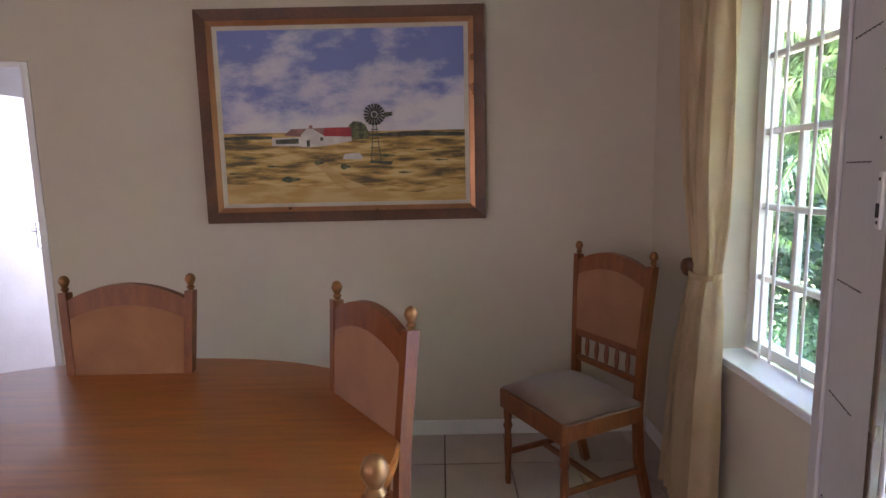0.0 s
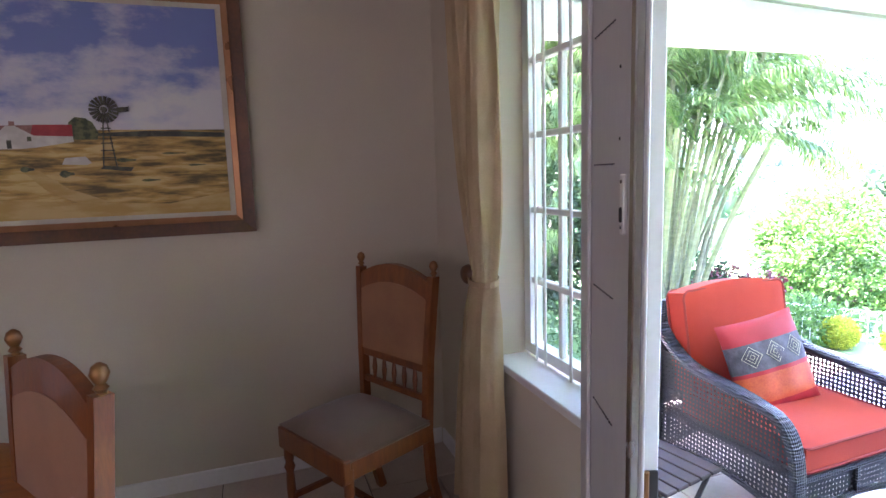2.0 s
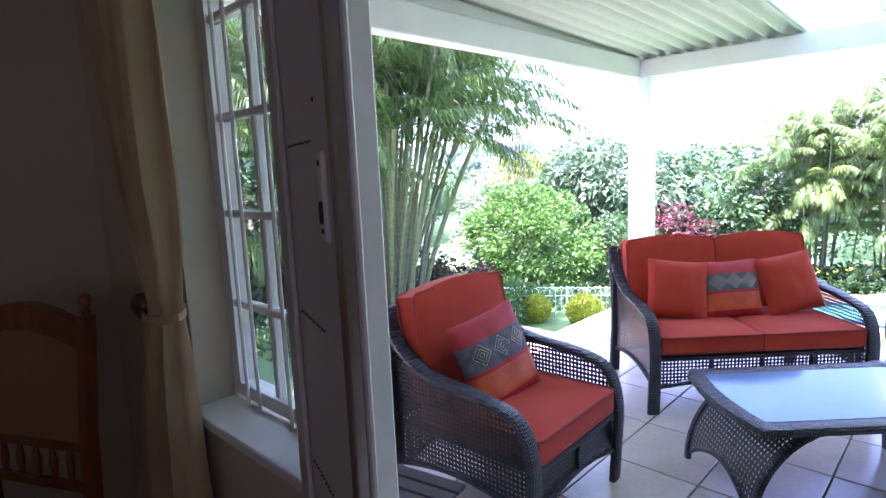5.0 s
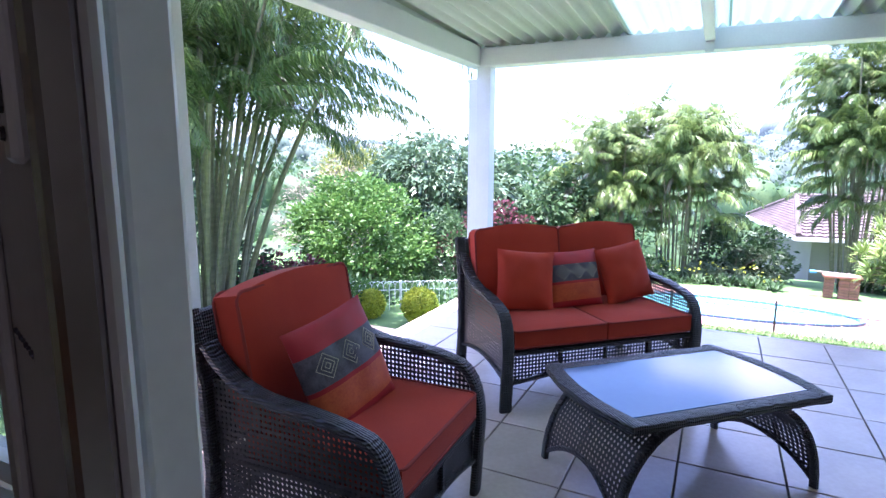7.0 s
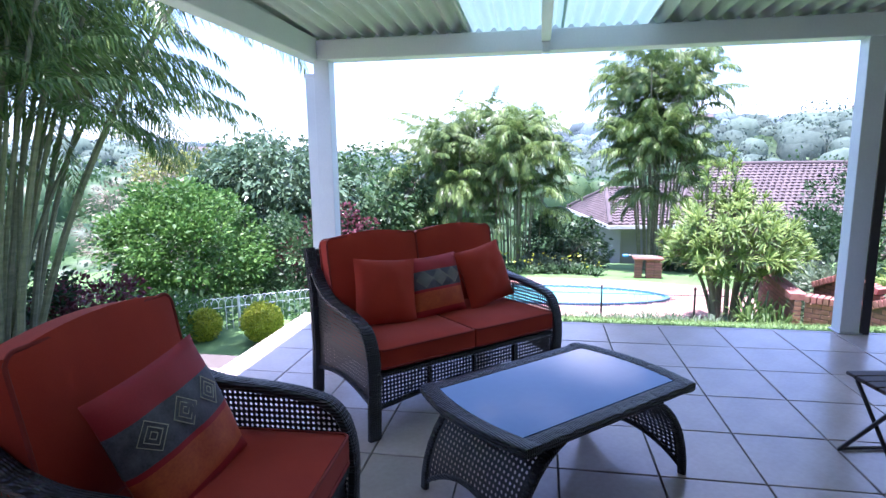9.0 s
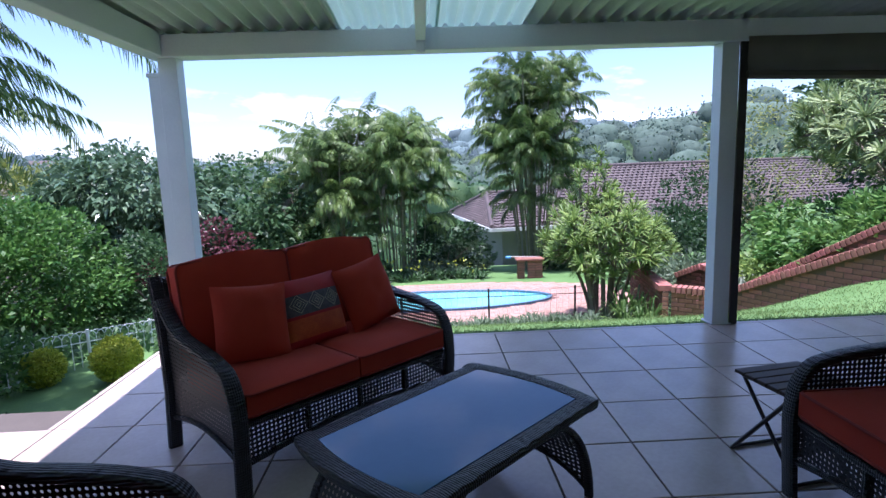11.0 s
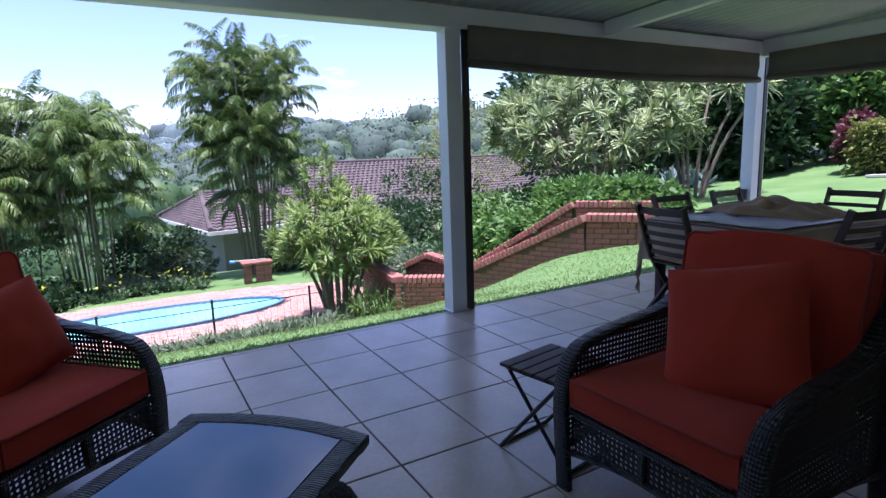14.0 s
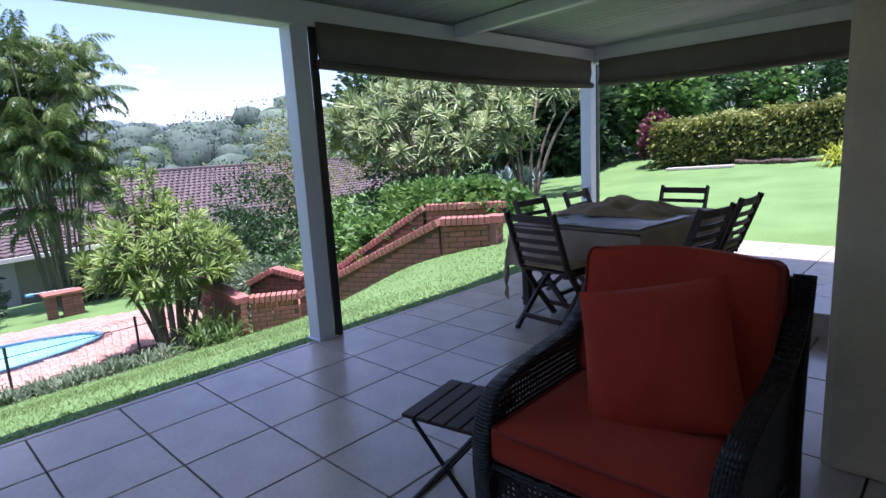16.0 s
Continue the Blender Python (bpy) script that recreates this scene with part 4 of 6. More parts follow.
def piping(w, h, y, r=0.006):
    w, h, c = w / 2, h / 2, 0.03
    pts = []
    for cx, cz, a0 in ((w - c, h - c, 0), (-w + c, h - c, 90), (-w + c, -h + c, 180), (w - c, -h + c, 270)):
        pts += [(cx + c * math.cos(radians(a0 + 22.5 * k)), y, cz + c * math.sin(radians(a0 + 22.5 * k))) for k in range(5)]
    return tube(pts + [pts[0]], r, 6)


def cushion(name, parent, w, h, t, m, label, seed=0, round_top=False):
    bm = puff(w, h, t, edge=t * 0.72, p=5, q=0.6, wob=0.004, seed=seed)
    pa = piping(w + 0.006, h + 0.006, -t * 0.36)
    pb = piping(w + 0.006, h + 0.006, t * 0.36)
    if round_top:
        for b in (bm, pa, pb):
            for v in b.verts:
                if v.co.z > 0:
                    v.co.z += 0.035 * (1 - (2 * v.co.x / w) ** 2) * (2 * v.co.z / h) - 0.012
    c = part(name, bm, M_red, parent, label, smooth=True, m=m, auto=60)
    part("piping", pa, M_pipe, c, "dark red piping", smooth=True)
    part("piping", pb, M_pipe, c, smooth=True)
    return c


def throw_pillow(m, patterned, seed, size=0.40):
    if not patterned:
        e = empty("throw_pillow", m, "plain rust red square throw pillow leaning on the seat back", "pillow", "throw pillows on the wicker seats")
        part("cover", puff(size, size, 0.13, 0, 2.2, 0.55, wob=0.012, seed=seed), M_red, e, smooth=True)
        return e
    e = empty("throw_pillow", m, "crimson and orange throw pillow with a grey brocade band", "pillow", "throw pillows on the wicker seats")
    bm = puff(size, size, 0.13, 0, 2.2, 0.55, K=24, wob=0.01, seed=seed)
    for f in bm.faces:
        z = f.calc_center_median().z / size + 0.5
        f.material_index = 0 if z > 0.76 or z < 0.12 or 0.4 < z < 0.47 else (1 if z > 0.47 else 2)
    part("cover", bm, [M_red2, M_band, M_orange], e, smooth=True)
    st = bmesh.new()
    for k in range(3):
        cx = (-0.11 + 0.11 * k) * size / 0.4
        for r in (0.045, 0.028, 0.012):
            pts = [(cx + r * math.cos(a), 0, 0.115 * size + r * 1.0 * math.sin(a)) for a in (0, math.pi / 2, math.pi, 1.5 * math.pi, 2 * math.pi)]
            pts = [(x, -(0.0655 * max(0.0, (1 - abs(2 * x / size) ** 2.2) * (1 - abs(2 * z / size) ** 2.2)) ** 0.55 + 0.003), z) for x, _, z in pts]
            st = tube(pts, 0.0016, 4, bm=st)
    part("stitching", st, M_slip, e, "pale diamond stitching")
    return e


def arm_curve(D):
    f, b = -D / 2, D / 2
    return arc((0, b - 0.02, 0.74), (0, b - 0.12, 0.60), (0, b - 0.3, 0.585), 8) + arc((0, b - 0.32, 0.583), (0, f + 0.2, 0.57), (0, f + 0.10, 0.535), 6)[1:] + arc((0, f + 0.09, 0.53), (0, f + 0.01, 0.48), (0, f + 0.012, 0.3), 8) + [Vector((0, f + 0.03, 0.0))]


def wicker_seat(name, m, W, D, seats, label, category, group=""):
    """Faces -y."""
    e = empty(name, m, label, category, group)
    cz = arm_curve(D)

    def top(y):
        best = 0.5
        for a, b in zip(cz, cz[1:]):
            lo, hi = sorted((a.y, b.y))
            if lo <= y <= hi and hi > lo:
                best = max(best if best != 0.5 else 0, a.z + (b.z - a.z) * (y - a.y) / (b.y - a.y))
        return best
    nu, nv = int(D / 0.0195), 25
    for s in (-1, 1):
        x = s * (W / 2 - 0.035)
        part("arm", sweep([(x, p.y, p.z) for p in cz], 0.068, 0.035, rnd=0.6), M_weave, e, "black woven wicker arm running down into the front leg", smooth=True)
        part("back_leg", sweep([(x, D / 2 + 0.02, 0), (x, D / 2 - 0.015, 0.3), (x, D / 2 - 0.0, 0.6), (x, D / 2 + 0.06, 0.84)], 0.066, 0.045, rnd=0.6), M_weave, e, smooth=True)
        me = lattice(nu, nv, lambda u, v: (x, -D / 2 + 0.03 + u * (D - 0.06) / nu, 0.13 + v * 0.49 / nv),
                     keep=lambda u, v: (lambda y, z: z < top(y) - 0.006 and z > 0.17 + 0.05 * math.sin(math.pi * u))(-D / 2 + 0.03 + u * (D - 0.06), 0.13 + v * 0.49), normal=(1, 0, 0))
        cane("side_panel", e, me)
        part("side_rail", sweep([(x, -D / 2 + 0.03 + i * (D - 0.06) / 10, 0.165 + 0.05 * math.sin(math.pi * i / 10)) for i in range(11)], 0.028, 0.022, rnd=0.7), M_weave, e, smooth=True)
    w = W - 0.14
    nx = int(w / 0.0195)
    for y, nm in ((-D / 2 + 0.03, "front_panel"), (D / 2 - 0.03, "rear_panel")):
        me = lattice(nx, 8, lambda u, v: (-w / 2 + u * w / nx, y, 0.15 + v * 0.156 / 8), keep=lambda u, v: 0.15 + v * 0.156 > 0.165 + 0.045 * math.sin(math.pi * u), normal=(0, 1, 0))
        cane(nm, e, me)
        part("lower_rail", sweep([(-w / 2 + w * i / 12, y, 0.155 + 0.045 * math.sin(math.pi * i / 12)) for i in range(13)], 0.028, 0.02, side=(0, 1, 0), rnd=0.7), M_weave, e, smooth=True)
        part("upper_rail", box(-w / 2, w / 2, y - 0.016, y + 0.016, 0.305, 0.335, 0.005), M_weave, e)
        for k in range(1, seats * 2):
            xx = -w / 2 + w * k / (seats * 2)
            part("strut", box(xx - 0.011, xx + 0.011, y - 0.013, y + 0.013, 0.17 + 0.03, 0.306, 0.003), M_weave, e)
    part("seat_base", box(-w / 2, w / 2, -D / 2 + 0.05, D / 2 - 0.05, 0.312, 0.332), M_weave, e)
    bk = box(-w / 2, w / 2, D / 2 + 0.0, D / 2 + 0.03, 0.34, 0.83, 0.006)
    for v in bk.verts:
        v.co.y += max(0, v.co.z - 0.4) * 0.12
    part("back_panel", bk, M_weave, e, "black woven wicker back")
    cw = w / seats
    for k in range(seats):
        cx = -w / 2 + cw * (k + 0.5)
        cushion("seat_cushion", e, cw - 0.008, D - 0.14, 0.125, pose(cx, -0.055, 0.395, 90), "rust red piped seat cushion", seed=k)
        cushion("back_cushion", e, cw - 0.004, 0.46, 0.14, pose(cx, D / 2 - 0.10, 0.675, -10), "rust red piped back cushion", seed=k + 5, round_top=True)
    return e


AC = "black wicker armchair with rust red seat and back cushions"
G = "matching black wicker patio armchairs"
wicker_seat("wicker_armchair", pose(2.785, 2.15, 0, 0, 0, 2), 0.75, 0.72, 1, AC, "armchair", G)
wicker_seat("wicker_armchair", pose(3.385, -0.53, 0, 0, 0, 181), 0.77, 0.76, 1, AC, "armchair", G)
LS = wicker_seat("wicker_loveseat", pose(4.53, 1.77, 0, 0, 0, -46), 1.27, 0.72, 2, "black wicker two-seat sofa with rust red cushions", "loveseat")


def on(base, x, y, z, rx, ry, rz):
    return base.matrix_basis @ pose(x, y, z, rx, ry, rz)


throw_pillow(on(LS, -0.33, 0.02, 0.625, -18, 6, -6), False, 1, 0.36)
throw_pillow(on(LS, 0.0, 0.03, 0.615, -18, -2, 0), True, 2, 0.35)
throw_pillow(on(LS, 0.35, 0.02, 0.635, -18, -8, 6), False, 3, 0.36)
A1, A2 = scene.objects["wicker_armchair"], scene.objects["wicker_armchair.001"]
throw_pillow(on(A1, -0.04, 0.03, 0.61, -20, -8, -6), True, 4, 0.40)
throw_pillow(on(A2, 0.05, 0.0, 0.64, -26, -12, 12), False, 5, 0.46)

ct = empty("coffee_table", pose(3.66, 1.125, 0, 0, 0, -46), "black wicker coffee table with a frosted glass top", "coffee table")
TL, TW, TZ = 0.462, 0.315, 0.425


def bow(y):
    return TL + 0.05 * (1 - (y / TW) ** 2)


for s in (-1, 1):
    part("top_frame", sweep([(x, s * (TW - 0.035), TZ - 0.02) for x in [-TL + 0.02 + i * (2 * TL - 0.04) / 8 for i in range(9)]], 0.075, 0.036, side=(0, 1, 0), rnd=0.5), M_weave, ct, smooth=True)
    part("top_frame", sweep([(s * (bow(y) - 0.036), y, TZ - 0.018) for y in [-TW + i * 2 * TW / 12 for i in range(13)]], 0.075, 0.038, side=(1, 0, 0), rnd=0.5), M_weave, ct, smooth=True)

    def sheetpt(u, v, s=s, n=24, k=26):
        t = radians(6 + 84 * v / k)
        return (s * (0.14 + 0.33 * math.sin(t)), -TW + 0.05 + (2 * TW - 0.1) * u / n, 0.02 + 0.375 * math.cos(t))
    me = lattice(24, 26, sheetpt, keep=lambda u, v: v < 0.78 + 0.2 * abs(2 * u - 1) ** 2, normal=(s, 0, 0.4))
    cane("end_panel", ct, me)
    for q in (-1, 1):
        part("end_rib", sweep([(s * (0.14 + 0.335 * math.sin(radians(a))), q * (TW - 0.045), 0.0 + 0.40 * math.cos(radians(a))) for a in range(0, 91, 9)], 0.035, 0.028, side=(0, 1, 0), rnd=0.6), M_weave, ct, smooth=True)
    part("end_rail", sweep([(s * (0.14 + 0.33 * math.sin(radians(6 + 84 * (0.78 + 0.2 * abs(2 * u - 1) ** 2)))), -TW + 0.05 + (2 * TW - 0.1) * u, 0.02 + 0.375 * math.cos(radians(6 + 84 * (0.78 + 0.2 * abs(2 * u - 1) ** 2)))) for u in [i / 12 for i in range(13)]], 0.024, 0.02, side=(0, 0, 1), rnd=0.6), M_weave, ct, smooth=True)
gb = bmesh.new()
ring_ = [(s * (bow(y) - 0.07), y) for s, ysq in ((1, 1), (-1, -1)) for y in [ysq * (-(TW - 0.07) + i * 2 * (TW - 0.07) / 8) for i in range(9)]]
lo = [gb.verts.new((x, y, TZ - 0.012)) for x, y in ring_]
hi = [gb.verts.new((x, y, TZ - 0.004)) for x, y in ring_]
gb.faces.new(hi)
gb.faces.new(lo[::-1])
for i in range(len(lo)):
    j = (i + 1) % len(lo)
    gb.faces.new((lo[i], lo[j], hi[j], hi[i]))
part("glass_top", gb, M_tableglass, ct, "frosted glass with the sky's blue in its colour")


def folding_stool(m, label):
    e = empty("folding_side_table", m, label, "side table", "dark slatted folding tables")
    for i in range(5):
        x = -0.124 + 0.062 * i
        part("slat", box(x - 0.028, x + 0.028, -0.165, 0.165, 0.37, 0.385, 0.003), M_darkwood, e)
    for y in (-0.12, 0.12):
        part("cross_rail", box(-0.145, 0.145, y - 0.012, y + 0.012, 0.35, 0.3695), M_darkwood, e)
    for y in (-0.145, 0.145):
        part("leg", tube([(-0.13, y, 0.35), (0.17, y, 0.0)], 0.009, 6), M_steel, e)
        part("leg", tube([(0.13, y * 0.88, 0.35), (-0.17, y * 0.88, 0.0)], 0.009, 6), M_steel, e)
    for x in (-0.165, 0.165):
        part("foot_bar", tube([(x, -0.145, 0.009), (x, 0.145, 0.009)], 0.008, 6), M_steel, e)
    return e


folding_stool(pose(3.96, -0.325, 0, 0, 0, 10), "small dark slatted folding table beside the wicker armchair")
folding_stool(pose(2.03, 2.02, 0, 0, 0, 12), "small dark slatted folding table beside the door")


def garden_chair(m, label):
    """Faces -y, 0.84 high."""
    e = empty("folding_chair", m, label, "garden chair", "dark slatted chairs round the outdoor table")
    for s in (-1, 1):
        part("back_post", sweep([(s * 0.2, 0.3, 0.84), (s * 0.2, 0.235, 0.66), (s * 0.2, 0.16, 0.46), (s * 0.2, 0.02, 0.26), (s * 0.2, -0.2, 0.0)], 0.022, 0.04), M_darkwood, e)
        part("rear_leg", sweep([(s * 0.175, -0.19, 0.405), (s * 0.175, 0.03, 0.22), (s * 0.175, 0.26, 0.0)], 0.022, 0.036), M_darkwood, e)
        part("seat_rail", box(s * 0.175 - 0.011, s * 0.175 + 0.011, -0.2, 0.16, 0.385, 0.415), M_darkwood, e)
    for z, y, h in ((0.80, 0.285, 0.05), (0.71, 0.252, 0.032), (0.64, 0.228, 0.032), (0.57, 0.2, 0.032), (0.5, 0.175, 0.032)):
        part("back_slat", sweep([(-0.19, y, z), (0, y + 0.012, z), (0.19, y, z)], 0.014, h, side=(0, 1, 0)), M_darkwood, e)
    for i in range(6):
        y = -0.19 + 0.066 * i
        part("seat_slat", box(-0.2, 0.2, y - 0.027, y + 0.027, 0.4155, 0.43, 0.002), M_darkwood, e)
    part("stretcher", box(-0.165, 0.165, 0.18, 0.2, 0.07, 0.1), M_darkwood, e)
    part("stretcher", box(-0.19, 0.19, -0.135, -0.115, 0.09, 0.12), M_darkwood, e)
    part("seat_pad", puff(0.38, 0.36, 0.035, 0.012, 4, 0.6), M_canvas, e, "thin striped seat pad", smooth=True, m=pose(0, -0.02, 0.449, 90))
    return e


gc = garden_chair(pose(4.78, -2.28, 0, 0, 0, -6), "dark slatted folding chair at the table's near end")
for x, y, a, w in ((4.6, -3.8, 178, "far end"), (4.14, -2.72, 80, "house side"), (4.14, -3.38, 88, "house side"), (5.12, -2.85, -92, "garden side"), (5.08, -3.55, -88, "garden side")):
    tagged(copy_thing(gc, pose(x, y, 0, 0, 0, a)), "dark slatted folding chair on the table's %s" % w)

ot = empty("outdoor_table", pose(4.74, -3.16, 0, 0, 0, -4), "long dark wooden outdoor dining table under a cloth", "outdoor table")
part("tabletop", box(-0.55, 0.55, -0.72, 0.72, 0.64, 0.67, 0.004), M_darkwood, ot)
for sx in (-1, 1):
    for sy in (-1, 1):
        part("leg", box(sx * 0.47 - 0.03, sx * 0.47 + 0.03, sy * 0.63 - 0.03, sy * 0.63 + 0.03, 0, 0.64, 0.004), M_darkwood, ot)
cl = empty("table_cover", ot.matrix_basis @ pose(0, 0, 0), "beige cloth cover hanging in points over the outdoor table", "table cover")


def drape(hx, hy, z0, drop, material, name, label, seed, sx=0.0, sy=0.0, K=40):
    bm = bmesh.new()
    rows = []
    EX, EY = 0.553, 0.723
    for j in range(K + 1):
        row = []
        for i in range(K + 1):
            u, v = sx + hx * (2 * i / K - 1), sy + hy * (2 * j / K - 1)
            ox, oy = max(0, abs(u) - EX), max(0, abs(v) - EY)
            n = noise.noise(Vector((u * 5, v * 5, seed)))
            fold = 0.5 + 0.5 * math.sin((u if oy > ox else v) * 18 + seed)
            x = math.copysign(min(abs(u), EX) + ox * 0.06 + (0.03 * fold * min(1, ox * 8)), u)
            y = math.copysign(min(abs(v), EY) + oy * 0.06 + (0.03 * fold * min(1, oy * 8)), v)
            z = z0 - (ox + oy) * 0.97 + (0.006 * (1 + n) if ox + oy == 0 else 0)
            row.append(bm.verts.new((x, y, z)))
        rows.append(row)
    for a, b in zip(rows, rows[1:]):
        for i in range(K):
            bm.faces.new((a[i], a[i + 1], b[i + 1], b[i]))
    return part(name, bm, material, cl, label, smooth=True)


drape(0.86, 1.06, 0.674, 0, M_cover, "cloth", "beige cloth with hanging corners", 2.0)
drape(0.42, 0.4, 0.69, 0, M_plastic, "plastic_sheet", "crumpled grey blue plastic sheet", 7.0, sx=-0.1, sy=0.3)
heap = empty("folded_canvas", ot.matrix_basis @ pose(0.05, -0.12, 0.688), "crumpled tan canvas heaped on the outdoor table", "canvas")
bm = bmesh.new()
rows = []
for j in range(29):
    row = []
    for i in range(29):
        u, v = 2 * i / 28 - 1, 2 * j / 28 - 1
        r = max(0, 1 - (abs(u) ** 2.5 + abs(v) ** 2.5))
        z = 0.012 + 0.1 * r ** 0.7 * (0.75 + 0.8 * noise.noise(Vector((u * 2.4, v * 2.4, 3)))) + 0.018 * r * math.sin(9 * u + 6 * noise.noise(Vector((u * 2, v * 2, 8))))
        row.append(bm.verts.new((u * 0.5 + 0.03 * noise.noise(Vector((u * 3, v * 3, 1))), v * 0.34 + 0.04 * noise.noise(Vector((u * 3, v * 3, 5))), z)))
    rows.append(row)
for a, b in zip(rows, rows[1:]):
    for i in range(28):
        bm.faces.new((a[i], a[i + 1], b[i + 1], b[i]))
part("cloth", bm, M_canvas, heap, smooth=True)
plate = empty("dark_plate", ot.matrix_basis @ pose(0.38, -0.5, 0.682), "small dark bowl on the outdoor table", "bowl")
part("bowl", lathe([(0.05, 0), (0.09, 0.02), (0.1, 0.03), (0.085, 0.028), (0.04, 0.01)], 20), M_steel, plate, smooth=True)

sock = empty("outdoor_socket", pose(6.0, -4.855, 0.62), "black weatherproof socket box on the patio post", "socket")
part("socket_box", box(-0.03, 0.03, 0.012, 0.05, 0, 0.12, 0.006), M_steel, sock)
part("cap", box(-0.022, 0.022, 0.05, 0.062, 0.02, 0.07, 0.004), M_steel, sock)
# ---------- plants ----------
def leaves(name, parent, material, pts, size, n_dir=None, up=0.3, seed=1, shape=2.2, label="", kind="stuff", droop=0.0):
    """Leaf blades, two bent triangles' worth each, at the points of an array."""
    rg = np.random.default_rng(seed)
    n = len(pts)
    d = rg.normal(size=(n, 3)) if n_dir is None else n_dir + rg.normal(size=(n, 3)) * 0.45
    d[:, 2] = d[:, 2] * 0.7 + up
    d /= np.linalg.norm(d, axis=1)[:, None]
    r = rg.normal(size=(n, 3))
    s = np.cross(d, r)
    s /= np.linalg.norm(s, axis=1)[:, None]
    L = size * rg.uniform(0.65, 1.35, n)[:, None]
    w = L / shape
    a = pts
    b = pts + d * L * 0.5 + s * w * 0.5
    c = pts + d * L - np.array([0, 0, 1]) * L * droop
    e = pts + d * L * 0.5 - s * w * 0.5
    V = np.stack([a, b, c, e], 1).reshape(-1, 3)
    me = bpy.data.meshes.new(name)
    F = np.arange(4 * n).reshape(-1, 4)
    me.vertices.add(4 * n)
    me.vertices.foreach_set("co", V.ravel())
    me.loops.add(4 * n)
    me.loops.foreach_set("vertex_index", F.ravel())
    me.polygons.add(n)
    me.polygons.foreach_set("loop_start", np.arange(0, 4 * n, 4))
    me.polygons.foreach_set("loop_total", np.full(n, 4))
    me.update()
    me.validate()
    me.materials.append(material)
    ob = new(name, me)
    ob.parent = parent
    return tagged(ob, label, kind=kind)


def clumps(rg, centre, radii, n_clump, per, spread=0.22, hollow=0.45):
    """Points of leaves in uneven clumps on and in an ellipsoid, with gaps; and their outward ways."""
    c = rg.normal(size=(n_clump, 3))
    c /= np.linalg.norm(c, axis=1)[:, None]
    c *= rg.uniform(hollow, 1.0, n_clump)[:, None] ** 0.6
    R = np.array(radii)
    big = rg.uniform(0.6, 1.4, n_clump)
    p = np.repeat(c, per, 0)
    o = rg.normal(size=(n_clump * per, 3))
    o /= np.linalg.norm(o, axis=1)[:, None]
    o *= (rg.uniform(0.3, 1, len(o)) ** 0.5)[:, None] * spread * np.repeat(big, per)[:, None]
    q = p + o * np.array([1, 1, 0.8])
    way = p * 0.5 + o / spread
    way /= np.linalg.norm(way, axis=1)[:, None] + 1e-6
    return q * R + np.array(centre), way


def bush(name, x, y, z, rx, ry, h, material, label, n=60, per=60, size=0.09, seed=1, category="shrub", trunk=0.3, droop=0.1, shape=2.2, spread=0.24, group=""):
    e = empty(name, pose(x, y, z), label, category, group)
    rg = np.random.default_rng(seed)
    bm = bmesh.new()
    for k in range(5 if h < 3 else 9):
        a = rg.uniform(0, 6.28)
        q = (rx * 0.6 * math.cos(a), ry * 0.6 * math.sin(a), h * (trunk + 0.5 * rg.uniform(0.3, 1)))
        tube(arc((0, 0, -0.25), (q[0] * 0.1, q[1] * 0.1, q[2] * 0.5), q, 6), [max(0.008, 0.022 * h * (1 - i / 8)) for i in range(7)], 6, bm=bm)
    part("trunk", bm, M_trunk, e, smooth=True)
    pts, way = clumps(rg, (0, 0, h * (trunk + 1) / 2), (rx, ry, h * (1 - trunk) / 2 + 0.02), n, per, spread)
    pts[:, 2] = np.abs(pts[:, 2])
    leaves("crown", e, material, pts, size, way, 0.15, seed, shape, "", "stuff", droop)
    return e


def frond_points(rg, base, ang, length, lift, bend):
    """Spine of a frond: points and tangents."""
    n = 22
    P = []
    d = np.array([math.cos(ang), math.sin(ang), 0.0])
    for i in range(n + 1):
        t = i / n
        el = lift - bend * t ** 1.3
        if i == 0:
            P.append(np.array(base, float))
        else:
            P.append(P[-1] + (d * math.cos(el) + np.array([0, 0, 1]) * math.sin(el)) * length / n)
    return np.array(P)


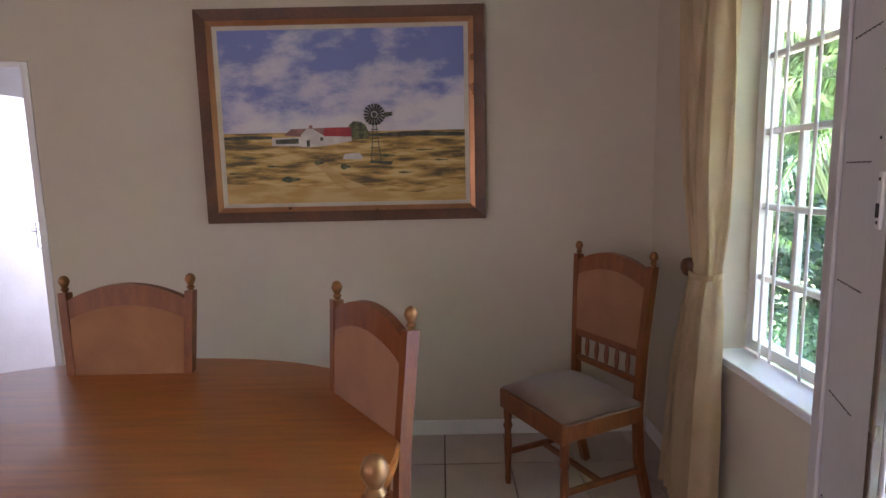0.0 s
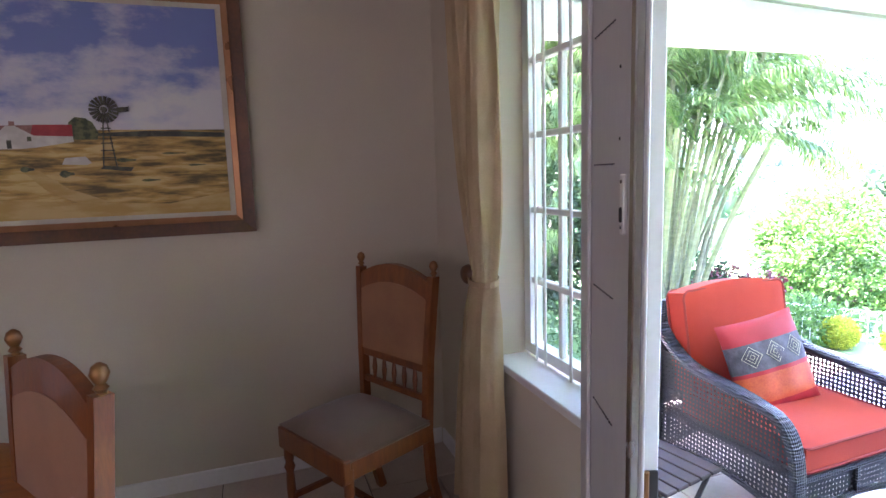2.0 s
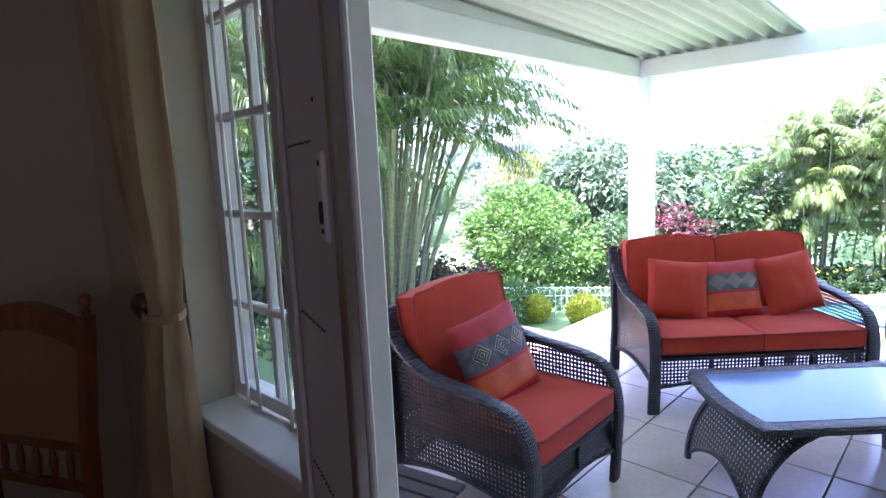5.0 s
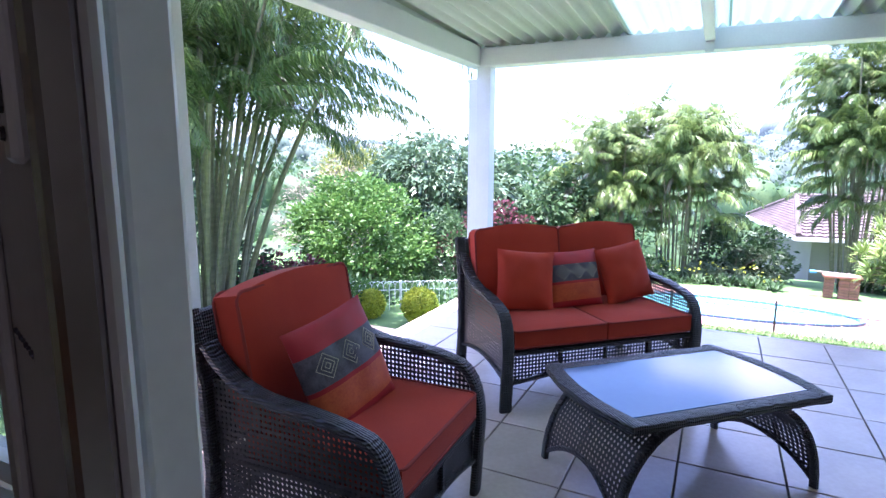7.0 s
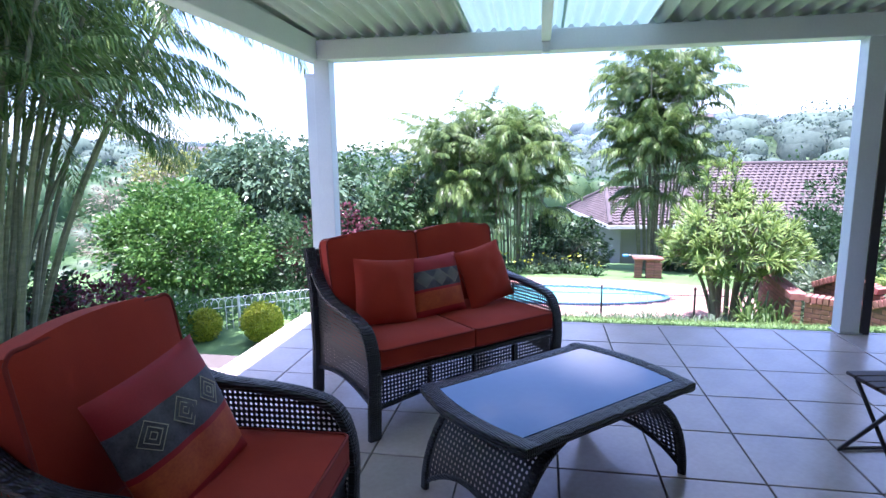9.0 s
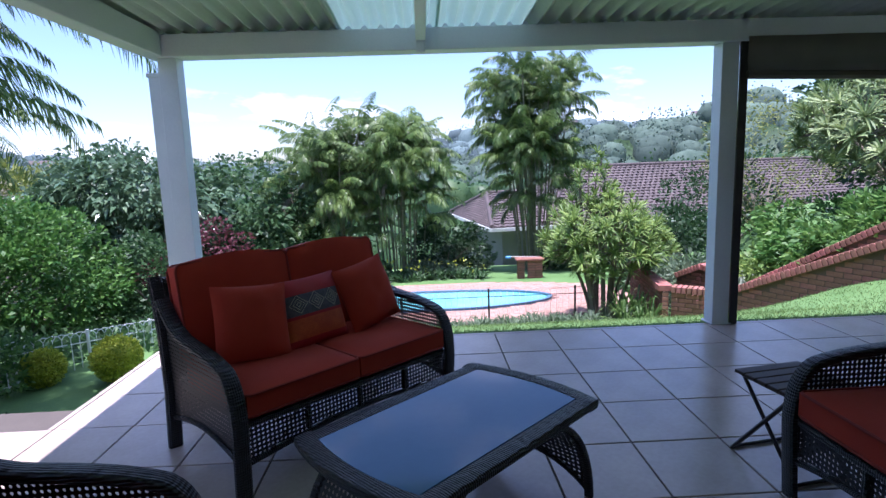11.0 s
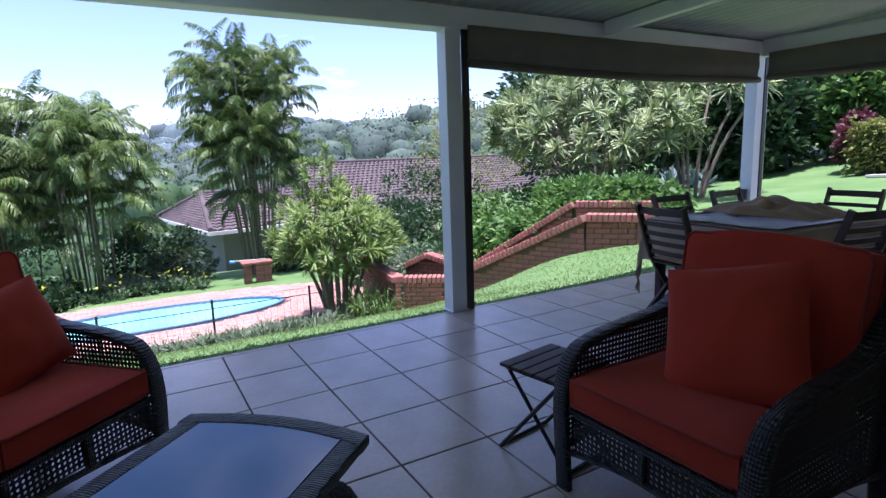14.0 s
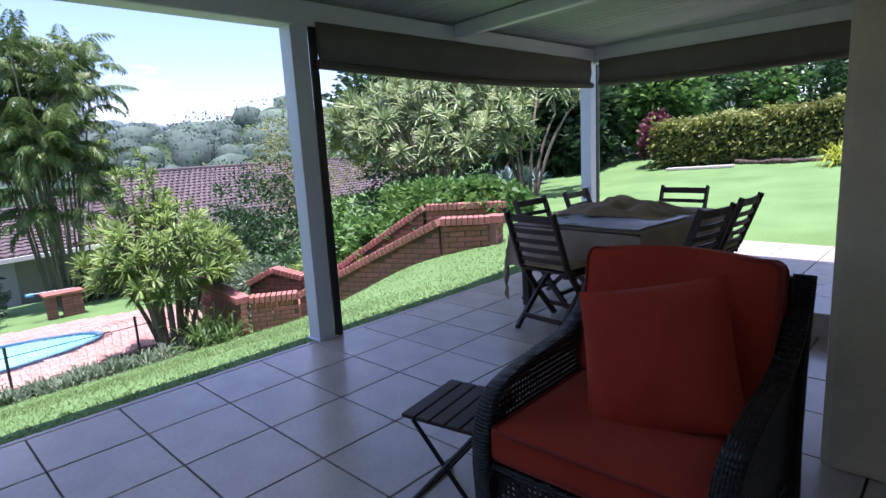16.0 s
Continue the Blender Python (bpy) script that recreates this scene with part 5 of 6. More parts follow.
def fronds(name, parent, material, specs, seed, leaflet=0.36, per=44, width=0.022, kind="stuff"):
    """Feathered palm fronds joined into one mesh: specs are (base, angle, length, lift, bend)."""
    rg = np.random.default_rng(seed)
    V, F = [], []
    n0 = 0
    for base, ang, length, lift, bend in specs:
        P = frond_points(rg, base, ang, length, lift, bend)
        d = np.array([math.cos(ang), math.sin(ang), 0.0])
        side = np.array([-d[1], d[0], 0.0])
        for i in range(len(P) - 1):
            w = 0.012 * (1 - i / len(P)) + 0.003
            V += [P[i] - side * w, P[i] + side * w, P[i + 1] + side * w, P[i + 1] - side * w]
            F.append((n0, n0 + 1, n0 + 2, n0 + 3))
            n0 += 4
        for k in range(per):
            t = 0.16 + 0.84 * (k + 0.5) / per
            f = t * (len(P) - 1)
            i = min(int(f), len(P) - 2)
            p = P[i] + (P[i + 1] - P[i]) * (f - i)
            tan = (P[i + 1] - P[i]) / np.linalg.norm(P[i + 1] - P[i])
            L = leaflet * (math.sin(math.pi * min(1, 0.18 + t * 0.8)) * 0.75 + 0.25) * rg.uniform(0.85, 1.1)
            for s in (-1, 1):
                up = np.cross(side, tan)
                dr = side * s * 0.75 + tan * 0.65 + up * 0.2 + rg.normal(size=3) * 0.1
                dr /= np.linalg.norm(dr)
                m1 = p + dr * L * 0.5
                m1[2] -= L * 0.06
                tip = p + dr * L - np.array([0, 0, 1]) * L * rg.uniform(0.35, 0.8)
                ww = tan * width * 0.5
                V += [p, m1 + ww, tip, m1 - ww]
                F.append((n0, n0 + 1, n0 + 2, n0 + 3))
                n0 += 4
    me = bpy.data.meshes.new(name)
    me.from_pydata([tuple(v) for v in V], [], F)
    me.materials.append(material)
    ob = new(name, me)
    ob.parent = parent
    return tagged(ob, kind=kind)


def palm_clump(name, x, y, z, label, stems, h, lean, flen, seed, leaflet=0.36, per=44, r=0.035, dead=10, skirt=0.0, width=0.024, low=0.45, reach=1.0, lift=(0.4, 1.5), bend=(1.0, 2.3), crown=(6, 10), foliage=None):
    e = empty(name, pose(x, y, z), label, "palm clump", "areca palm clumps of the garden")
    rg = np.random.default_rng(seed)
    specs, dry = [], []
    for k in range(stems):
        a = rg.uniform(0, 2 * math.pi)
        rad = rg.uniform(0.05, 0.45) * reach
        hh = h * rg.uniform(low, 1.0)
        ln = lean * rg.uniform(0.3, 1.2) * hh
        top = (math.cos(a) * (rad + ln), math.sin(a) * (rad + ln), hh)
        pts = arc((math.cos(a) * rad, math.sin(a) * rad, -0.3), (math.cos(a) * (rad + ln * 0.25), math.sin(a) * (rad + ln * 0.25), hh * 0.5), top, 9)
        rr = r * rg.uniform(0.7, 1.25)
        part("stem", tube(pts, [rr * (1.1 - 0.04 * i) for i in range(10)], 7), M_bark, e, smooth=True)
        for j in range(int(rg.integers(*crown))):
            aa = rg.uniform(0, 2 * math.pi)
            specs.append((top, aa, flen * rg.uniform(0.7, 1.15), rg.uniform(*lift), rg.uniform(*bend)))
        if k < dead:
            dry.append((top, rg.uniform(0, 6.28), flen * 0.7, -0.3, 1.3))
    for k in range(int(skirt)):
        a = rg.uniform(0, 6.28)
        q = rg.uniform(0.2, 0.6) * reach
        specs.append(((q * math.cos(a), q * math.sin(a), h * rg.uniform(0.3, 0.78)), a + rg.normal() * 0.5, flen * rg.uniform(0.7, 1.0), rg.uniform(0.2, 1.1), rg.uniform(1.2, 2.2)))
    fronds("crown", e, foliage or L_palm, specs, seed, leaflet, per, width)
    if dry:
        fronds("dry_fronds", e, L_dead, dry, seed + 1, leaflet * 0.9, per // 2, width)
    return e


def rosettes(name, parent, material, centres, ways, blades, length, width, seed, droop=0.35, up=0.25):
    """Rosettes of strap leaves."""
    rg = np.random.default_rng(seed)
    V, F = [], []
    n0 = 0
    for c, w in zip(centres, ways):
        w = np.array(w, float)
        w /= np.linalg.norm(w)
        sc = rg.uniform(0.75, 1.2)
        for b in range(blades):
            d = rg.normal(size=3)
            d -= w * (d @ w)
            d /= np.linalg.norm(d)
            el = rg.uniform(-0.25, 1.3)
            d = d * math.cos(el) + w * math.sin(el) + np.array([0, 0, up * 0.3])
            d /= np.linalg.norm(d)
            s = np.cross(d, w + rg.normal(size=3) * 0.1)
            s /= np.linalg.norm(s) + 1e-6
            L = length * sc * rg.uniform(0.8, 1.15)
            p0 = np.array(c)
            p1 = p0 + d * L * 0.45
            p2 = p0 + d * L * 0.8 - np.array([0, 0, 1]) * L * droop * 0.25
            p3 = p0 + d * L - np.array([0, 0, 1]) * L * droop
            ws = s * width * 0.5
            V += [p0 - ws * 0.6, p0 + ws * 0.6, p1 + ws, p1 - ws, p2 + ws * 0.75, p2 - ws * 0.75, p3]
            F += [(n0, n0 + 1, n0 + 2, n0 + 3), (n0 + 3, n0 + 2, n0 + 4, n0 + 5), (n0 + 5, n0 + 4, n0 + 6)]
            n0 += 7
    me = bpy.data.meshes.new(name)
    me.from_pydata([tuple(v) for v in V], [], F)
    me.materials.append(material)
    ob = new(name, me)
    ob.parent = parent
    return tagged(ob, kind="stuff")


def dracaena(name, x, y, z, rx, ry, h, heads, material, label, seed, length=0.42, width=0.03, blades=34, low=0.25, droop=0.35, stems=10):
    e = empty(name, pose(x, y, z), label, "dracaena")
    rg = np.random.default_rng(seed)
    C, Wy, bm = [], [], bmesh.new()
    forks = []
    for k in range(stems):
        a = rg.uniform(0, 6.28)
        q = rg.uniform(0.2, 0.75)
        f = (rx * q * math.cos(a), ry * q * math.sin(a), h * rg.uniform(0.45, 0.7))
        forks.append(f)
        tube(arc((rx * 0.12 * math.cos(a), ry * 0.12 * math.sin(a), -0.3), (f[0] * 0.4, f[1] * 0.4, f[2] * 0.6), f, 6), [0.05 - 0.004 * i for i in range(7)], 7, bm=bm)
    for k in range(heads):
        d = rg.normal(size=3)
        d /= np.linalg.norm(d)
        d[2] = abs(d[2]) * 1.0 if rg.random() < 0.7 else d[2] * 0.4
        u = rg.uniform(0.7, 1.0)
        c = np.array([d[0] * rx * u, d[1] * ry * u, h * (low + (1 - low) * (0.4 + 0.6 * d[2] * u))])
        f = min(forks, key=lambda p: (p[0] - c[0]) ** 2 + (p[1] - c[1]) ** 2 + 0.4 * (p[2] - c[2]) ** 2)
        if k % 2 == 0:
            tube(arc(f, ((f[0] + c[0]) / 2, (f[1] + c[1]) / 2, min(f[2], c[2])), tuple(c), 4), [0.024, 0.021, 0.018, 0.016, 0.014], 5, bm=bm)
        C.append(c)
        Wy.append((d[0] * 0.6, d[1] * 0.6, 0.8))
    part("branches", bm, M_trunk, e, smooth=True)
    rosettes("leaf_heads", e, material, C, Wy, blades, length, width, seed + 3, droop)
    return e


def gz(x, y):
    return slope(x, y)


# north bed, beyond the low fence
palm_clump("palm_clump", 6.8, 7.7, gz(6.8, 7.7), "tall dense palm clump with many olive green stems", 40, 5.4, 0.42, 2.3, 11, 0.36, 54, 0.038, 3, 0, 0.026, low=0.5, reach=1.1, lift=(0.2, 1.4), bend=(0.9, 2.0), crown=(8, 12), foliage=L_palm_shady)
bush("dark_tree", 9.0, 12.6, gz(9, 12.6), 2.2, 2.2, 5.8, L_dark, "dark leafy tree behind the palm clump", 150, 60, 0.2, 131, category="tree", trunk=0.02)
bush("dark_tree", 6.6, 11.6, gz(6.6, 11.6), 1.6, 1.6, 6.0, L_dark, "dark leafy tree behind the palm clump", 120, 60, 0.2, 132, category="tree", trunk=0.02)
palm_clump("palm_clump", 3.6, 8.6, gz(3.6, 8.6), "shady palm clump beside the house", 16, 5.0, 0.16, 2.0, 12, 0.42, 34, 0.035, 1, 14, 0.03, reach=1.3)
dead = empty("dead_frond", pose(7.00, 6.2, 1.80), "grey dead palm frond hanging down", "dead frond")
fronds("dry_leaf", dead, L_dead, [((0, 0, 1.4 - 0.05 * i), 1.3 * i, 1.25, -1.35 - 0.05 * i, 0.15) for i in range(4)], 5, 0.14, 46, 0.016)
bush("round_shrub", 12.4, 8.8, gz(12.4, 8.8) - 0.1, 1.6, 1.6, 2.95, L_lime, "big round bright green leafy shrub behind the fence", 200, 110, 0.11, 21, trunk=0.02, spread=0.2)
bush("shrub", 13.6, 6.9, gz(13.6, 6.9), 1.05, 1.05, 2.1, L_mid, "dark green leafy shrub behind the fence", 70, 60, 0.11, 22, trunk=0.02)
bush("broadleaf_tree", 16.5, 8.9, gz(16.5, 8.9), 2.1, 2.3, 4.0, L_glossy, "large glossy grey green tree behind the fence", 170, 65, 0.24, 23, category="tree", trunk=0.25, droop=0.4, shape=2.6)
bush("broadleaf_tree", 19.0, 7.0, gz(19.0, 7.0), 2.1, 2.1, 3.9, L_mid, "mid green tree behind the corner post", 90, 50, 0.22, 24, category="tree", trunk=0.2, droop=0.3)
bush("red_shrub", 14.2, 5.9, gz(14.2, 5.9), 1.1, 1.25, 2.25, L_redl, "purple red leafed shrub behind the loveseat", 60, 45, 0.1, 25, trunk=0.1)
bush("red_shrub", 8.6, 7.8, gz(8.6, 7.8), 0.7, 0.7, 1.0, L_redl, "small dark red shrub beside the palm stems", 40, 40, 0.1, 26, trunk=0.05)
bush("shrub", 7.8, 8.6, gz(7.8, 8.6), 0.9, 0.9, 1.5, L_dark, "dark shrub beside the palm stems", 60, 45, 0.1, 27, trunk=0.05)
bush("low_shrub", 6.0, 5.4, gz(6.0, 5.4), 0.8, 0.5, 0.5, L_grey, "low grey green ground cover beside the paving", 50, 40, 0.07, 28, trunk=0.0)
bush("low_shrub", 8.3, 6.3, gz(8.3, 6.3), 0.8, 0.6, 0.6, L_green, "low bright green plants below the palm", 50, 40, 0.08, 29, trunk=0.0)
bush("dry_bush", 15.0, 11.6, gz(15, 11.6) + 0.2, 1.8, 1.8, 3.2, L_dead, "pale dry twiggy bush on the slope", 70, 50, 0.12, 30, trunk=0.0, shape=5)
bush("yellow_tree", 22.0, 15.2, gz(22, 15.2), 1.8, 1.8, 5.2, L_rust, "rusty yellow tree on the slope", 60, 45, 0.25, 31, category="tree")
for i, (x, y) in enumerate(((8.05, 4.78), (8.25, 5.75))):
    b = empty("clipped_ball", pose(x, y, gz(x, y) + 0.02), "clipped yellow green ball shrub beside the fence", "shrub", "ball shrubs by the fence")
    rg = np.random.default_rng(40 + i)
    R = (0.26, 0.22)[i]
    core = bmesh.new()
    bmesh.ops.create_icosphere(core, subdivisions=3, radius=R * 0.86)
    part("core", core, L_yell, b, m=pose(0, 0, R * 0.95), smooth=True)
    d = rg.normal(size=(3800, 3))
    d /= np.linalg.norm(d, axis=1)[:, None]
    wob = 1 + 0.05 * np.sin(d[:, :1] * 9 + d[:, 1:2] * 7)
    leaves("crown", b, L_yell, d * R * wob * rg.uniform(0.84, 0.97, (3800, 1)) + np.array([0, 0, R * 0.95]), 0.035, d, 0.1, 41 + i, 1.8)

rg = np.random.default_rng(19)
N = 26000
cxy = np.stack([rg.uniform(5.0, 17.0, N), rg.uniform(4.3, 14.0, N)], 1)
keepb = ~((cxy[:, 0] < 9.0) & (cxy[:, 1] < 6.6))
cxy = cxy[keepb]
patch = np.array([noise.noise(Vector((a * 0.7, b * 0.7, 4))) for a, b in cxy])
cz = np.array([slope(a, b) for a, b in cxy]) + rg.uniform(0, 1, len(cxy)) * (0.18 + 0.45 * np.maximum(0, patch + 0.2))
gcv = leaves("ground_cover", None, L_mid, np.stack([cxy[:, 0], cxy[:, 1], cz], 1), 0.13, None, 0.5, 20, 2.4)
tagged(gcv, "dark leafy ground cover below the shrubs", "ground cover")
# beyond the lawn
for k, (x, y, h, st, sd, rc, sk) in enumerate(((20.2, 4.1, 6.0, 24, 51, 2.0, 46), (20.0, 2.0, 5.9, 24, 52, 1.8, 46), (20.3, -2.5, 8.0, 36, 53, 1.2, 80))):
    palm_clump("palm_clump", x, y, gz(x, y), "palm clump with slender stems beyond the pool lawn" if k < 2 else "tall palm clump in front of the neighbouring house", st, h * (0.81 if k < 2 else 0.8), 0.12 if k < 2 else 0.15, 1.6, sd, 0.36, 40, 0.024, 14, sk, 0.036, low=0.5, reach=rc, lift=(0.3, 1.5), bend=(0.9, 2.5), crown=(8, 12))
for k, (x, y, rx, h, ml, sd) in enumerate(((19.3, 5.9, 1.6, 2.6, L_dark, 61), (20.4, 0.5, 1.3, 2.1, L_dark, 62), (22, 5, 2.2, 3.4, L_mid, 63), (21.0, -0.2, 0.9, 1.2, L_grey, 64), (20.3, -3.4, 0.9, 1.0, L_mid, 65), (20.8, -5.0, 1.1, 1.7, L_dark, 66), (17.5, 6.6, 1.3, 2.0, L_mid, 67), (16.8, -5.6, 1.6, 2.2, L_dark, 68), (19.5, -8.5, 2.0, 3.0, L_dark, 69), (18.4, 3.0, 0.9, 0.6, L_dark, 70), (19.2, 1.0, 0.9, 0.6, L_grey, 71))):
    bush("shrub", x, y, gz(x, y) - 0.1, rx, rx, h, ml, ("dark" if ml is L_dark else "mid green" if ml is L_mid else "grey green") + " shrub beyond the pool lawn", 70, 45, 0.15, sd, trunk=0.0)
dracaena("dracaena", 12.3, -2.25, gz(12.3, -2.3) - 0.1, 1.2, 1.2, 2.75, 250, L_drac, "bright green spiky dracaena clump beside the brick wall", 71, 0.25, 0.022, 30, low=0.3, droop=0.15, stems=12)
dracaena("dracaena", 12.4, -2.1, gz(12.4, -2.1) + 0.1, 0.4, 0.4, 3.5, 22, L_drac, "tall bright green dracaena stem beside the brick wall", 72, 0.2, 0.022, 30, low=0.5, droop=0.15, stems=3)
fl = empty("flax_plant", pose(11.0, -2.4, gz(11.0, -2.4)), "strappy green flax clump at the brick wall's corner", "flax")
rosettes("leaf_fans", fl, L_palm, [(0.25 * math.cos(a), 0.25 * math.sin(a), 0.0) for a in range(8)], [(0, 0, 1)] * 8, 26, 0.65, 0.03, 75, 0.25, 1.2)
dracaena("variegated_dracaena", 12.8, -9.2, gz(12.8, -9.2) + 0.1, 2.9, 2.4, 3.4, 300, L_var, "large variegated dracaena thicket with pale branching trunks", 73, 0.4, 0.04, 32, low=0.08, droop=0.18, stems=18)
dracaena("variegated_dracaena", 11.2, -11.0, gz(11.2, -11.0) + 0.1, 1.8, 1.6, 3.4, 70, L_var, "variegated dracaena with a long leaning branch", 74, 0.42, 0.04, 32, low=0.5, droop=0.18, stems=6)
for k, (x, y, rx, ry, h, ml, sd, sz) in enumerate(((10.6, -6.9, 1.4, 0.9, 1.05, L_green, 81, 0.16), (12.4, -6.0, 1.5, 0.9, 1.0, L_drac, 82, 0.15), (14.2, -5.6, 1.3, 0.9, 1.1, L_mid, 83, 0.14), (13.4, -4.4, 1.2, 0.8, 1.2, L_grey, 84, 0.16), (18.8, -9.4, 1.8, 1.8, 4.4, L_rust, 85, 0.12), (15.4, -4.4, 0.9, 0.8, 1.0, L_mid, 86, 0.14))):
    bush("bed_shrub", x, y, gz(x, y) - 0.1, rx, ry, h, ml, "leafy bed planting behind the sloping brick wall" if k < 4 else "loose shrub beyond the brick wall", 70, 50, sz, sd, trunk=0.0, shape=3)
for k, (x, y, rx, h, ml, sd) in enumerate(((10.9, -6.0, 0.8, 0.95, L_green, 181), (10.1, -6.6, 0.8, 1.0, L_green, 182), (9.2, -7.1, 0.7, 0.8, L_green, 183), (11.9, -6.2, 0.9, 1.1, L_lime, 184), (13.3, -7.4, 1.3, 1.2, L_green, 185), (11.6, -7.8, 1.1, 0.9, L_dark, 186))):
    bush("bed_shrub", x, y, gz(x, y) - 0.1, rx, rx, h, ml, "lush broad-leaved bed planting behind the sloping brick wall", 60, 45, 0.17, sd, trunk=0.0, shape=2.4, droop=0.2)
for k, (x, y) in enumerate(((13.2, -4.9), (13.9, -5.4), (12.6, -5.4))):
    sg = empty("silver_grass", pose(x, y, gz(x, y)), "arching silvery white strap-leaved clump behind the brick wall", "grass clump")
    rosettes("leaf_fans", sg, L_silver, [(0.4 * math.cos(a * 1.1), 0.4 * math.sin(a * 1.1), 0.0) for a in range(9)], [(0, 0, 1)] * 9, 60, 0.95, 0.03, 190 + k, 0.45, 1.4)
ag = empty("agave_clump", pose(13.0, -13.2, gz(13, -13.2)), "blue green agave clump on the lawn's edge", "agave")
rosettes("leaf_heads", ag, L_blue, [(0.5 * math.cos(a * 1.3), 0.6 * math.sin(a * 1.3), 0.1) for a in range(7)], [(0, 0, 1)] * 7, 26, 0.55, 0.1, 76, 0.1, 0.8)
# dark trees behind the lawn
for k, (x, y, rx, h, ml) in enumerate(((15.5, -15.5, 2.6, 6.5, L_dark), (13.8, -19.0, 2.8, 7.0, L_dark), (18.5, -14, 2.8, 6.2, L_dark), (12.2, -22, 2.6, 4.6, L_mid), (10.5, -24.5, 2.4, 3.7, L_green), (8.0, -26.5, 2.6, 3.1, L_mid), (17.5, -20, 3.0, 6.5, L_dark), (5.0, -27.5, 3.0, 2.9, L_mid), (2.0, -28, 3.2, 3.3, L_dark), (21, -17, 3.0, 6.5, L_mid), (-1.5, -27, 3.2, 3.8, L_dark), (13.0, -16.2, 1.6, 3.2, L_dark), (10.9, -18.6, 1.3, 3.6, L_green))):
    bush("garden_tree", x, y, gz(x, y) - 0.2, rx, rx, h, ml, ("dark" if ml is L_dark else "fresh green") + " garden tree behind the lawn", 110, 50, 0.3, 90 + k, category="tree", trunk=0.06, group="trees behind the lawn")
hedge = empty("hedge", pose(0, 0, 0), "long clipped hedge with rusty green leaves rising along the lawn", "hedge")
rg = np.random.default_rng(77)
N = 15000
t = rg.uniform(0, 1, N)
cx, cy = 9.3 - 8.3 * t, -15.2 - 2.0 * t
q = rg.uniform(-1, 1, (N, 2))
on_top = rg.random(N) < 0.35
hx = np.where(on_top, q[:, 0] * 0.65, np.sign(q[:, 0]) * 0.62 + rg.normal(size=N) * 0.06)
hz = np.where(on_top, 1.12 + rg.normal(size=N) * 0.06, (q[:, 1] * 0.5 + 0.5) * 1.12)
bumpy = 0.1 * np.sin(t * 41) + 0.07 * np.sin(t * 97 + 1)
bz = np.array([slope(a, b) for a, b in zip(cx, cy)])
P3 = np.stack([cx + hx * 0.25, cy + hx * 0.97, bz + hz * (1 + bumpy * 0.5)], 1)
leaves("crown", hedge, L_rust, P3, 0.17, np.stack([hx * 0.2, hx * 1.0, np.full(N, 0.3)], 1), 0.1, 78, 2.4, droop=0.35)
# dark box inside the leaf shell, standing in for the shade between leaves
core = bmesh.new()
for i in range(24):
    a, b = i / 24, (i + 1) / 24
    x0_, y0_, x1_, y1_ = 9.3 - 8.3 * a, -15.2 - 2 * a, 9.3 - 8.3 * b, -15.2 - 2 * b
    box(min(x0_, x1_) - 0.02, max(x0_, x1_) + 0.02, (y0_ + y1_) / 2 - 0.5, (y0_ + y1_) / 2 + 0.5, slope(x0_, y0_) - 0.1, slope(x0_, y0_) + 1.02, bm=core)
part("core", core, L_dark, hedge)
bush("red_shrub", 9.7, -15.6, gz(9.7, -15.6), 0.6, 0.6, 1.5, L_redl, "crimson leafed shrub at the hedge's end", 50, 40, 0.14, 79, trunk=0.2)
gr = empty("grass_tuft", pose(4.75, -13.3, gz(4.75, -13.3)), "striped strappy grass clump on the lawn", "grass clump")
rosettes("leaf_fans", gr, L_yell, [(0.12 * math.cos(a), 0.12 * math.sin(a), 0.0) for a in range(6)], [(0, 0, 1)] * 6, 40, 0.62, 0.03, 80, 0.5, 1.2)
bed = empty("stone_edging", pose(0, 0, 0), "row of rough dark stones edging a lawn bed", "stone edging")
rg = np.random.default_rng(5)
for i in range(26):
    x = 4.0 + 0.13 * i
    y = -13.9 - 0.04 * i + rg.normal() * 0.05
    s = rg.uniform(0.07, 0.14)
    b = box(-s, s, -s * 0.7, s * 0.7, -0.03, s * 0.9, s * 0.35)
    part("stone", b, M_soil, bed, m=pose(x, y, gz(x, y), 0, 0, rg.uniform(0, 90)))
slab = empty("paving_strip", pose(0, 0, 0), "pale flat slab strip lying in the lawn", "paving slab")
for i in range(4):
    x, y = 7.4 + 0.42 * i, -14.3
    part("slab", box(-0.2, 0.2, -0.16, 0.16, -0.02, 0.045, 0.006), M_concrete, slab, m=pose(x, y, gz(x, y) + 0.02, 0, 3, 4))

# tufted border in front of the pool
tuft = empty("border_planting", pose(0, 0, 0), "row of grey green tufted border plants in front of the pool", "border plants")
rg = np.random.default_rng(9)
C = []
for i in range(110):
    y = rg.uniform(-2.4, 3.0)
    x = 11.3 + 0.2 * math.sin(y * 1.3) + rg.uniform(-0.25, 0.25)
    C.append((x, y, gz(x, y) - 0.02))
rosettes("leaf_heads", tuft, L_grey, C, [(0, 0, 1)] * len(C), 30, 0.34, 0.02, 13, 0.35, 1.0)
fd = empty("flower_bed", pose(0, 0, 0), "low bed with small yellow flowers at the lawn's far edge", "flower bed")
C = [(18.3 + rg.uniform(-0.4, 0.5), y, gz(18.3, y)) for y in np.linspace(-0.5, 5.5, 60)]
rosettes("leaf_heads", fd, L_mid, C, [(0, 0, 1)] * len(C), 24, 0.4, 0.04, 14, 0.3, 1.0)
fp = np.array(C) + rg.normal(size=(60, 3)) * 0.1 + np.array([0, 0, 0.45])
